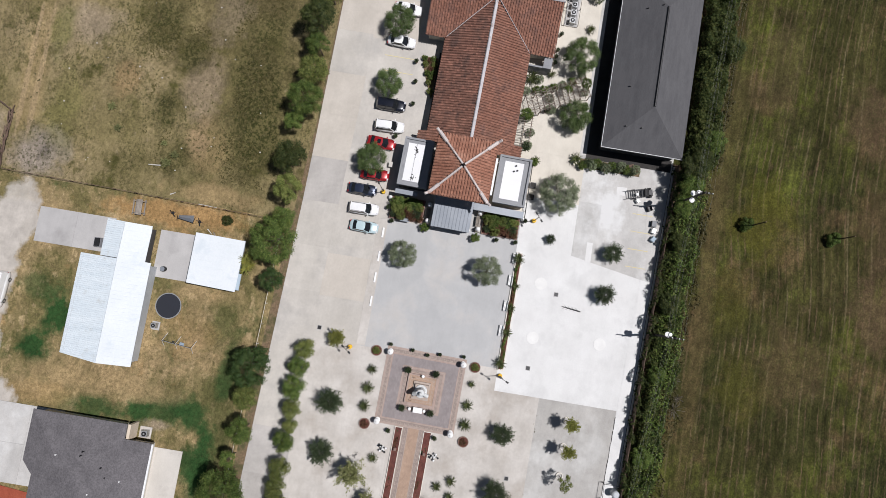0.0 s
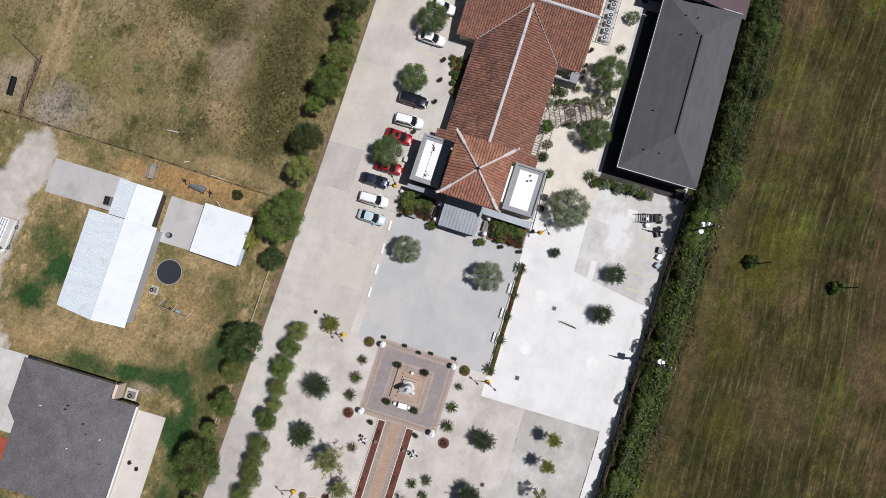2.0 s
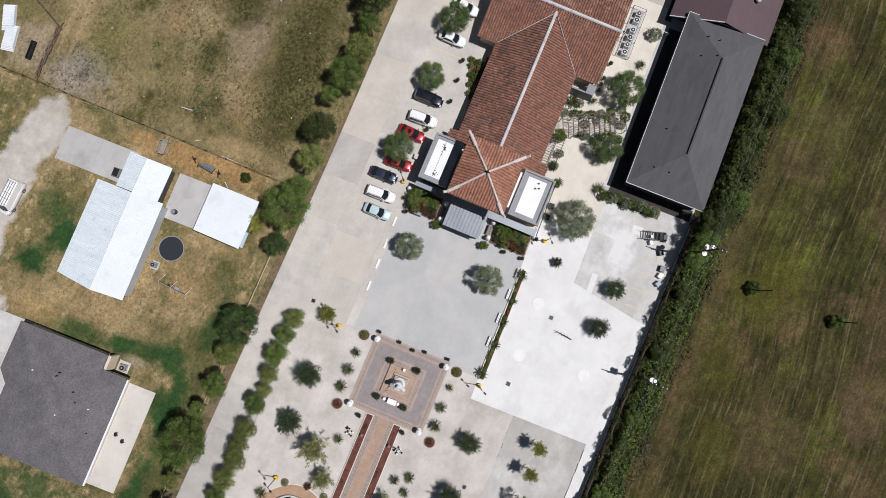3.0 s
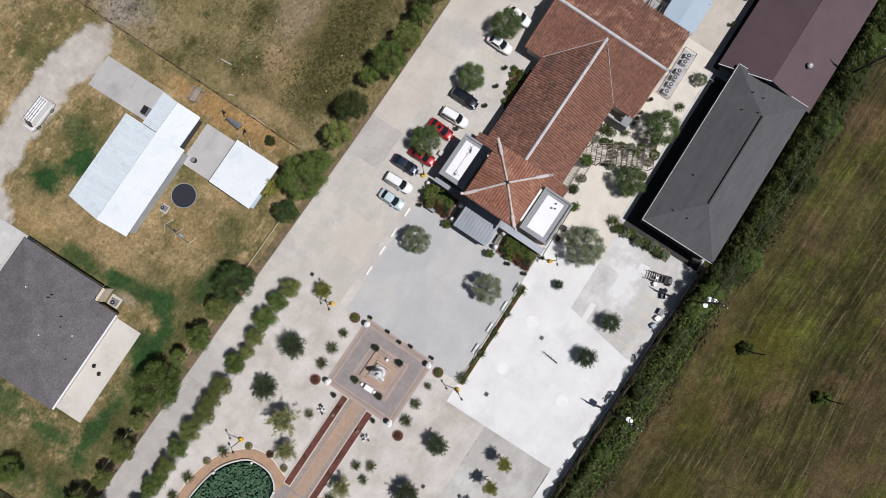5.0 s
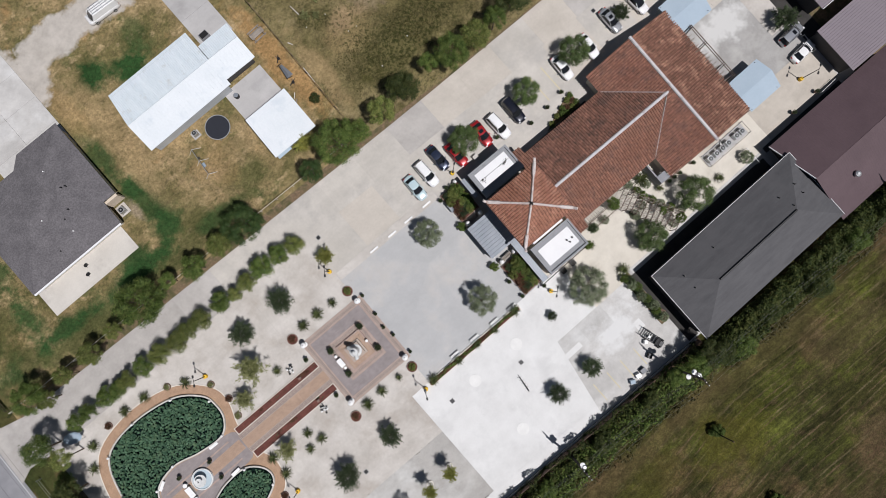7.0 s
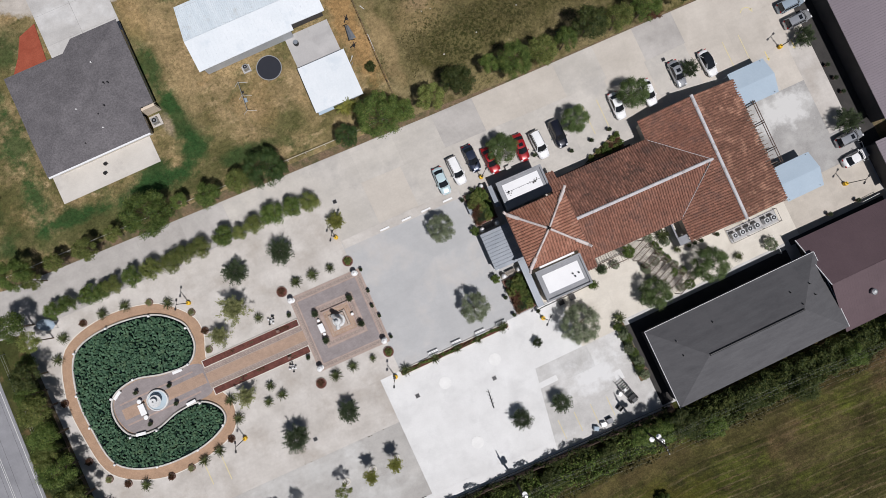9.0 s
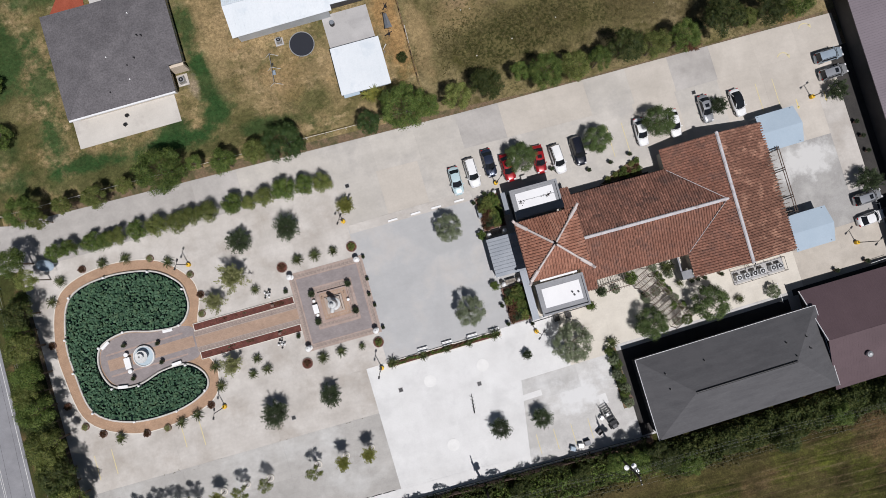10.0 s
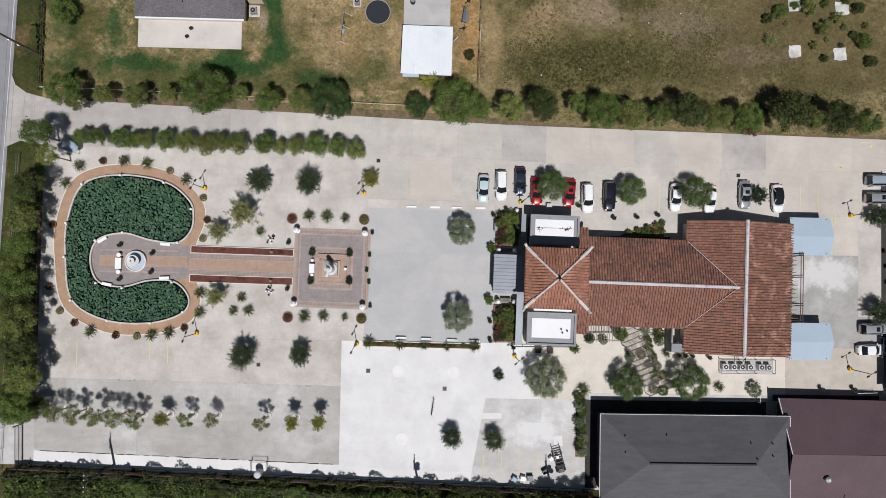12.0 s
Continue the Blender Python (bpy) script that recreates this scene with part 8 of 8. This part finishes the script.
car(-12.7, 63.4, 177, "white", "van", "white work van with a ladder rack", rack=True).location.z = -0.1

# ---- yards ----
t = thing("trampoline", "round trampoline with a black mat", "trampoline", pose(-11.0, 37.5, -0.14))
part("mat", prism(bmesh.new(), ring_pts(0, 0, 1.85, 32), 0.84, 0.86), M["mat_black"], t)
part("frame_ring", band(bmesh.new(), ring_pts(0, 0, 1.86, 32), ring_pts(0, 0, 1.98, 32), 0.8, 0.88), M["steel"], t)
for k in range(6):
    a = k * math.pi / 3
    part("leg", tube(bmesh.new(), (1.95 * math.cos(a), 1.95 * math.sin(a), 0), (1.95 * math.cos(a), 1.95 * math.sin(a), 0.8), 0.04, 0.04, 6), M["steel"], t)
t = thing("swing_set", "small rusty swing set with two frames", "swing set", pose(-16.4, 34.7, -0.14, 0, 0, 84))
part("top_bar", tube(bmesh.new(), (-2.3, 0, 1.9), (2.3, 0, 1.9), 0.04, 0.04, 6), M["steel"], t)
for x in (-2.3, 0.2, 2.3):
    for s in (-1, 1):
        part("leg", tube(bmesh.new(), (x, 0, 1.9), (x + 0.2, 1.0 * s, 0), 0.035, 0.035, 6), M["white"], t)
part("seat", new_box(-0.6, 0.1, -0.25, 0.25, 0.5, 0.6), CAR_PAINT["grey_blue"], t)
part("seat", new_box(0.9, 1.3, -0.12, 0.12, 0.5, 0.55), M["rubber"], t)
t = thing("trash_bin", "dark wheeled bin at the driveway", "bin", pose(-3.2, 50.1, -0.02, 0, 0, 2))
part("body", new_box(-0.75, 0.75, -0.55, 0.55, 0, 0.9, top=0.05), M["grey_flat"], t)
part("lid", new_box(-0.65, 0.65, -0.45, 0.45, 0.9, 0.98, top=0.05), M["iron"], t)
t = thing("water_barrel", "dark round barrel at the home corner", "barrel", pose(-5.6, 39.5, -0.1))
part("body", lathe(bmesh.new(), [(0.38, 0), (0.42, 0.3), (0.42, 0.6), (0.38, 0.9)], 16), M["iron"], t)
part("lid", prism(bmesh.new(), ring_pts(0, 0, 0.36, 16), 0.9, 0.94), M["porch"], t)
t = thing("picnic_table", "weathered plank picnic table on dry grass", "table", pose(3.2, 45.1, -0.14, 0, 0, 3))
for k in range(5):
    part("plank", new_box(-1.2, 1.2, -0.5 + 0.2 * k, -0.32 + 0.2 * k, 0.7, 0.75), M["wood"], t)
for y in (-0.95, 0.85):
    part("bench_plank", new_box(-1.2, 1.2, y, y + 0.2, 0.4, 0.45), M["wood"], t)
for x in (-0.9, 0.9):
    part("leg", new_box(x - 0.05, x + 0.05, -0.9, 0.95, 0, 0.7), M["wood"], t)
t = thing("tarp_heap", "folded grey-blue tarp over a frame on bare soil", "tarp", pose(2.75, 37.8, -0.14, 0, 0, -88))
bm = bmesh.new()
faces(bm, [(-1.25, -0.15, 0.05), (1.15, -0.6, 0.05), (1.2, 0.55, 0.05), (-1.2, 0.3, 0.05), (-0.9, 0.05, 0.4), (0.95, -0.05, 0.55)], [(0, 1, 5, 4), (1, 2, 5), (2, 3, 4, 5), (3, 0, 4), (3, 2, 1, 0)])
part("tarp", bm, M["porch"], t)
for p, q in (((-1.35, -0.2, 0.1), (1.25, -0.68, 0.1)), ((-1.35, 0.3, 0.1), (-1.2, -0.5, 0.5)), ((1.1, -0.75, 0.15), (1.4, 0.3, 0.1))):
    part("frame_bar", tube(bmesh.new(), p, q, 0.06, 0.06, 6), M["iron"], t)
for x, y, a in ((3.2, 40.0, 40), (2.5, 35.6, 10)):
    t = thing("scrap_heap", "small heap of dark rusty scrap on bare soil", "scrap", pose(x, y, -0.14, 0, 0, a), "scrap heaps")
    part("bar", tube(bmesh.new(), (-0.7, 0, 0.1), (0.6, 0.15, 0.2), 0.09, 0.06, 6), M["iron"], t)
    part("bar", tube(bmesh.new(), (-0.1, -0.4, 0.05), (0.25, 0.5, 0.25), 0.07, 0.06, 6), M["dark_wood"], t)
    part("lump", lathe(bmesh.new(), [(0.24, 0), (0.26, 0.15), (0.12, 0.28)], 7), M["iron"], t)
for p0, p1, mt in (((5.2, 36.3), (5.1, 33.4), "rim"), ((1.6, 34.2), (0.9, 33.4), "rim"), ((1.2, 33.2), (0.6, 32.6), "wood"), ((6.0, 41.0), (6.4, 40.2), "rim")):
    t = thing("log", "bleached fallen branch on bare soil", "branch", None, "fallen branches")
    part("stem", tube(bmesh.new(), (*p0, -0.06), (*p1, -0.04), 0.1, 0.05, 7), M[mt], t)
tree(3.4, 31.4, 0.9, "leaf_brush", "low green weedy bush on bare soil", "bush", "", 0.35, -0.14, "bush")
for x, y, s in ((55.5, 33.3, 1.1), (62.8, 33.1, 1.15), (55.4, 40.7, 1.1), (63.1, 40.5, 1.2)):
    t = thing("white_pad", "square white slab lying in the pasture", "slab", pose(x, y, -0.14, 0, 0, 4 * s), "white pads")
    rag = random.Random(int(x * 10))
    ring = []
    for a, b in (((-1, -1), (1, -1)), ((1, -1), (1, 1)), ((1, 1), (-1, 1)), ((-1, 1), (-1, -1))):
        for k in range(5):
            f = k / 5
            ring.append(((a[0] + (b[0] - a[0]) * f) * s * rag.uniform(0.78, 0.98), (a[1] + (b[1] - a[1]) * f) * s * rag.uniform(0.78, 0.98)))
    part("block", prism(bmesh.new(), ring, 0, 0.1), M["patch"], t)
for x, y in ((-40.0, 34.3), (-40.6, 33.0)):
    t = thing("patio_stool", "small dark stool on the patio", "stool", pose(x, y, -0.02), "patio stools")
    part("seat", prism(bmesh.new(), ring_pts(0, 0, 0.28, 12), 0.42, 0.48), M["iron"], t)
    for k in range(3):
        a = k * 2.094
        part("leg", tube(bmesh.new(), (0.2 * math.cos(a), 0.2 * math.sin(a), 0.42), (0.28 * math.cos(a), 0.28 * math.sin(a), 0), 0.03, 0.03, 5), M["iron"], t)


def wire_fence(name, pts, label, step=3.0, mt="wood", h=1.1, rails=(0.5, 1.0), thick=0.022):
    t = thing(name, label, "fence")
    for (xa, ya), (xb, yb) in zip(pts, pts[1:]):
        d = math.hypot(xb - xa, yb - ya)
        n = max(1, round(d / step))
        for k in range(n + 1):
            x, y = xa + (xb - xa) * k / n, ya + (yb - ya) * k / n
            part("post", tube(bmesh.new(), (x, y, -0.14), (x, y, h), 0.06, 0.05, 6), M[mt], t)
        for z in rails:
            part("rail", tube(bmesh.new(), (xa, ya, z), (xb, yb, z), thick, thick, 5), M[mt], t)
    return t


wire_fence("pasture_fence", [(5.8, 80.0), (5.3, 46.0), (4.8, 24.6)], "thin wire fence with dark posts beside the pasture", 3.4, "dark_wood")
wire_fence("yard_fence", [(-62.4, 24.4), (-44.5, 24.1), (-29.6, 23.6), (-11.4, 23.0), (4.8, 22.6)], "pale rail fence behind the drive trees", 3.0, "kerb", rails=(0.98,), thick=0.035)
wire_fence("road_fence", [(-65.6, 14.0), (-66.6, -34.0)], "thin wire fence along the road verge", 3.2, "steel")
wire_fence("yard_fence", [(-62.7, 25.0), (-62.4, 62.0)], "dark wire fence along the road side of the lawn", 3.2, "dark_wood")
t = thing("log_fence", "rough fence of stacked dark logs round a pen", "fence")
rnd = random.Random(4)
for k in range(34):
    f = k / 33
    x, y = (6.1 + 8.8 * f, 68.0) if f < 0.999 else (15, 68)
    part("log", tube(bmesh.new(), (x - 0.7, y + rnd.uniform(-0.35, 0.35), rnd.uniform(0, 0.5)), (x + 0.9, y + rnd.uniform(-0.35, 0.35), rnd.uniform(0, 0.5)), 0.08, 0.06, 6), M["dark_wood"], t)
for k in range(12):
    x, y = 15.0 + 2.4 * k / 11, 68.0 + 4.5 * k / 11
    part("log", tube(bmesh.new(), (x - 0.3, y - 0.7, rnd.uniform(0, 0.5)), (x + 0.4, y + 0.8, rnd.uniform(0, 0.5)), 0.08, 0.06, 6), M["dark_wood"], t)
t = thing("feed_trough", "long narrow trough in the bare pen", "trough", pose(9.8, 70.6, -0.14, 0, 0, 4))
part("tub", band(bmesh.new(), [(-1.4, -0.25), (1.4, -0.25), (1.4, 0.25), (-1.4, 0.25)], [(-1.5, -0.35), (1.5, -0.35), (1.5, 0.35), (-1.5, 0.35)], 0, 0.5), M["iron"], t)
part("floor", new_box(-1.4, 1.4, -0.25, 0.25, 0.0, 0.1), M["iron"], t)
for x, y, a in ((13.5, 76.0, 20), (10.5, 74.5, 10)):
    t = thing("sheet_stack", "stack of white corrugated metal sheets", "stack", pose(x, y, -0.14, 0, 0, a), "sheet stacks")
    for k in range(4):
        part("sheet", seams(bmesh.new(), [(-2.2 + 0.2 * k, -1.0, 0.15 + 0.14 * k), (2.0 - 0.1 * k, -1.0, 0.15 + 0.14 * k), (2.0 - 0.1 * k, 1.1 - 0.1 * k, 0.15 + 0.14 * k), (-2.2 + 0.2 * k, 1.1 - 0.1 * k, 0.15 + 0.14 * k)], (0, 1), 0.3, 0.04, 0.04), M["white_metal"], t)
t = thing("fabric_shelter", "pale blue tarp shelter at the entrance", "shelter", pose(-57.3, 15.2, 0, 0, 0, -25))
part("cover", lathe(bmesh.new(), [(1.2, 1.6), (1.0, 1.78), (0.4, 1.9), (0.1, 1.92)], 10), M["tarp"], t).scale = (1.2, 0.75, 1)
for sx, sy in ((-1, -0.5), (1, -0.5), (1, 0.5), (-1, 0.5)):
    part("post", tube(bmesh.new(), (sx, sy, 0), (sx, sy, 1.65), 0.04, 0.04, 6), M["steel"], t)
gate = thing("metal_gate", "dark barred metal gate across the paved entrance", "gate", pose(-63.6, -30.2, 0, 0, 0, 92))
for z in (0.25, 1.0, 1.85):
    part("gate_rail", tube(bmesh.new(), (-2.9, 0, z), (2.9, 0, z), 0.05, 0.05, 6), M["iron"], gate)
for k in range(21):
    x = -2.9 + 0.29 * k
    part("bar", tube(bmesh.new(), (x, 0, 0.05), (x, 0, 1.95), 0.028, 0.028, 5), M["iron"], gate)
for x in (-3.1, 3.1):
    part("gate_post", tube(bmesh.new(), (x, 0, 0), (x, 0, 2.3), 0.11, 0.1, 8), M["iron"], gate)
weed_rnd = random.Random(17)
crack = bmesh.new()
for k in range(150):
    x = weed_rnd.uniform(-61, -15.8)
    y, w = south_edge(x) + 2.0 + weed_rnd.gauss(0, 0.02), weed_rnd.uniform(0.1, 0.55)
    prism(crack, [(x - w, y - 0.02), (x + w, y - 0.045), (x + w * 0.9, y + 0.03), (x - w * 0.8, y + 0.035)], 0.0, 0.03)
part("joint_weeds", crack, M["shade_and_dirt"], pavement, "dark weeds and dirt along a slab joint")["kind"] = "stuff"
# boundary fence, dumpster pen, motor tricycle and boxes by the brush
bf = thing("boundary_fence", "tall weathered board fence between paving and brush", "fence")
for k in range(36):
    x = -64.5 + 88.0 * k / 36
    part("board_panel", prism(bmesh.new(), [(x + 0.03, south_edge(x) - 0.42), (x + 2.41, south_edge(x + 2.44) - 0.42), (x + 2.41, south_edge(x + 2.44) - 0.36), (x + 0.03, south_edge(x) - 0.36)], -0.1, 1.75), M["dark_wood"], bf)
    part("post", new_box(x - 0.06, x + 0.06, south_edge(x) - 0.52, south_edge(x) - 0.42, -0.14, 1.85), M["dark_wood"], bf)
brush("fence_vines", -64, 23, lambda x: south_edge(x) - 0.65, lambda x: south_edge(x) - 0.1, 6500, "leaf_brush", "vines and twigs hanging over the board fence", 41, 0.6, 3.2)
bm = bmesh.new()
prism(bm, [(-64.5, south_edge(-64.5) - 0.3), (23.5, south_edge(23.5) - 0.3), (23.5, south_edge(23.5) - 0.1), (-64.5, south_edge(-64.5) - 0.1)], -0.1, 0.25)
structure("boundary_kerb", bm, M["kerb"], "low concrete kerb under the boundary fence", "kerb")
t = thing("water_tank", "grey round steel tank on a frame", "tank", pose(-27.6, -34.0, 0))
part("tank", lathe(bmesh.new(), [(0.45, 0.2), (0.55, 0.3), (0.55, 1.6), (0.4, 1.76), (0.12, 1.8)], 18), M["siding"], t)
for sx, sy in ((-1.2, 1.8), (1.2, 1.8), (-1.2, -0.6), (1.2, -0.6)):
    part("post", tube(bmesh.new(), (sx, sy, 0), (sx, sy, 1.2), 0.04, 0.04, 6), M["iron"], t)
for p, q in (((-1.2, 1.8), (1.2, 1.8)), ((-1.2, -0.6), (-1.2, 1.8)), ((1.2, -0.6), (1.2, 1.8))):
    part("rail", tube(bmesh.new(), (*p, 1.2), (*q, 1.2), 0.04, 0.04, 6), M["iron"], t)
t = thing("utility_cart", "small flat utility cart with a dark open frame", "cart", pose(18.3, -31.6, 0, 0, 0, -75))
for k in range(7):
    part("deck_bar", new_box(-1.9 + 0.36 * k, -1.8 + 0.36 * k, -0.65, 0.65, 0.55, 0.62), M["iron"], t)
for y in (-0.65, 0.57):
    part("side_rail", new_box(-2.2, 0.6, y, y + 0.08, 0.62, 1.0), M["iron"], t)
part("crate", new_box(-0.8, -0.35, -0.35, 0.1, 0.62, 0.95, top=0.03), M["white"], t)
part("seat", new_box(0.6, 1.2, -0.6, 0.6, 0.6, 0.95), M["rubber"], t)
part("nose", new_box(1.2, 2.0, -0.5, 0.5, 0.4, 0.8, top=0.12), M["iron"], t)
for sx in (-1.0, 1.5):
    for sy in (-0.65, 0.65):
        wh = part("wheel", WHEEL, None, t)
        wh.location = (sx, sy, 0.34)
for sy in (-0.6, 0.6):
    part("roll_bar", tube(bmesh.new(), (0.5, sy, 0.6), (0.5, sy, 1.8), 0.035, 0.035, 6), M["iron"], t)
part("roll_bar", tube(bmesh.new(), (0.5, -0.6, 1.8), (0.5, 0.6, 1.8), 0.035, 0.035, 6), M["iron"], t)
for x, y, mt, lid, w in ((11.5, -34.6, "tarp", "blue_metal", 0.38), (12.8, -34.5, "white", "steel", 0.38), (13.9, -34.4, "iron", "grey_flat", 0.45), (17.1, -31.4, "white", "steel", 0.28), (16.2, -33.4, "iron", "iron", 0.4), (22.3, -29.6, "dark_wood", "dark_wood", 0.4)):
    t = thing("storage_box", "lidded plastic box at the paving edge", "box", pose(x, y, 0, 0, 0, 13 * x), "storage boxes")
    part("body", new_box(-w, w, -w * 0.8, w * 0.8, 0, 0.65, top=-0.03), M[mt], t)
    part("lid", new_box(-w * 1.05, w * 1.05, -w * 0.85, w * 0.85, 0.65, 0.74, top=0.05), M[lid], t)
t = thing("fallen_branch", "long dark branch lying on white concrete", "branch", pose(-1.3, -23.6, 0.05, 0, 0, 86))
bm = tube(bmesh.new(), (-1.5, 0.1, 0), (0.3, 0, 0.06), 0.1, 0.08, 7)
tube(bm, (0.3, 0, 0.06), (1.5, -0.05, 0.02), 0.08, 0.03, 6)
for k in range(9):
    x = -1.2 + 0.28 * k
    tube(bm, (x, 0.03, 0.04), (x + 0.25, 0.3 * (-1) ** k, 0.12), 0.035, 0.012, 5)
part("stem", bm, M["iron"], t)
rnd = random.Random(77)
for x, y, r in ((-14.0, -41.6, 1.5), (-9.6, -41.0, 0.9), (-12.2, -41.8, 1.0), (-41.8, -36.6, 1.1)):
    t = thing("dead_bush", "bleached leafless bush at the edge of the brush", "bush", pose(x, y, -0.14), "dead bushes")
    for k in range(26):
        a = rnd.uniform(0, 6.28)
        e = (r * math.cos(a) * rnd.uniform(0.4, 1), r * math.sin(a) * rnd.uniform(0.4, 1), r * rnd.uniform(0.5, 1.1))
        part("twig", tube(bmesh.new(), (0.1 * math.cos(a), 0.1 * math.sin(a), 0), e, 0.03, 0.012, 4), M["wood"], t)
for x, y, a in ((49.6, -20.9, 90), (66.5, -20.6, 2), (69.0, -13.5, 85)):
    t = thing("railing", "pale pipe railing at the hall wall", "railing", pose(x, y, 0, 0, 0, a), "railings")
    part("rail", tube(bmesh.new(), (-1.6, 0, 0.95), (1.6, 0, 0.95), 0.04, 0.04, 6), M["white"], t)
    for s in (-1.5, 0, 1.5):
        part("post", tube(bmesh.new(), (s, 0, 0), (s, 0, 0.95), 0.035, 0.035, 6), M["white"], t)
for x, y in ((59.5, -20.2), (64.6, -20.1), (69.8, 1.4), (70.1, -1.0), (70.2, -3.5)):
    potted(x, y, 0.45)

gold = thing("flowering_palm", "palm-like bush with yellow-green fronds against the shed", "bush", pose(-2.6, 26.5, -0.14))
part("stem", tube(bmesh.new(), (0, 0, 0), (0, 0, 1.9), 0.09, 0.07, 8), M["bark"], gold)
for k, (dx, dy, dz, r) in enumerate(((-0.9, 0.1, 1.9, 1.1), (0.4, 0.3, 2.1, 1.2), (-0.1, -0.5, 1.7, 1.0), (1.2, 0.0, 1.8, 0.9))):
    me = FRONDS[k % 3].copy()
    me.materials.clear()
    me.materials.append(M["leaf_gold"])
    c = part("fronds", me, None, gold)
    c.location, c.scale, c.rotation_euler = (dx, dy, dz), (r, r, r), (0, 0, k * 1.1)
for x, y in ((-26.8, 1.6), (-26.8, -6.3)):
    bm = bmesh.new()
    for k in range(5):
        a = k * 1.35
        p, q = (0.1 * math.cos(a), 0.1 * math.sin(a), 0.1), (0.62 * math.cos(a), 0.5 * math.sin(a), 0.35 + 0.16 * k)
        tube(bm, p, q, 0.12, 0.09, 8, k % 2)
        lathe(bm, [(0.09, -0.12), (0.17, 0), (0.15, 0.12), (0.05, 0.2)], 8, q[0], q[1], q[2], (k + 1) % 2)
    lathe(bm, [(0.34, 0), (0.3, 0.16), (0.16, 0.3), (0.2, 0.7), (0.08, 1.0)], 10)
    tagged(part("garden_sculpture", bm, [M["white"], M["iron"]], None, m=pose(x, y, 0, 0, 0, 40 * y)), "black and white garden sculpture with spreading arms", "sculpture", "garden sculptures")
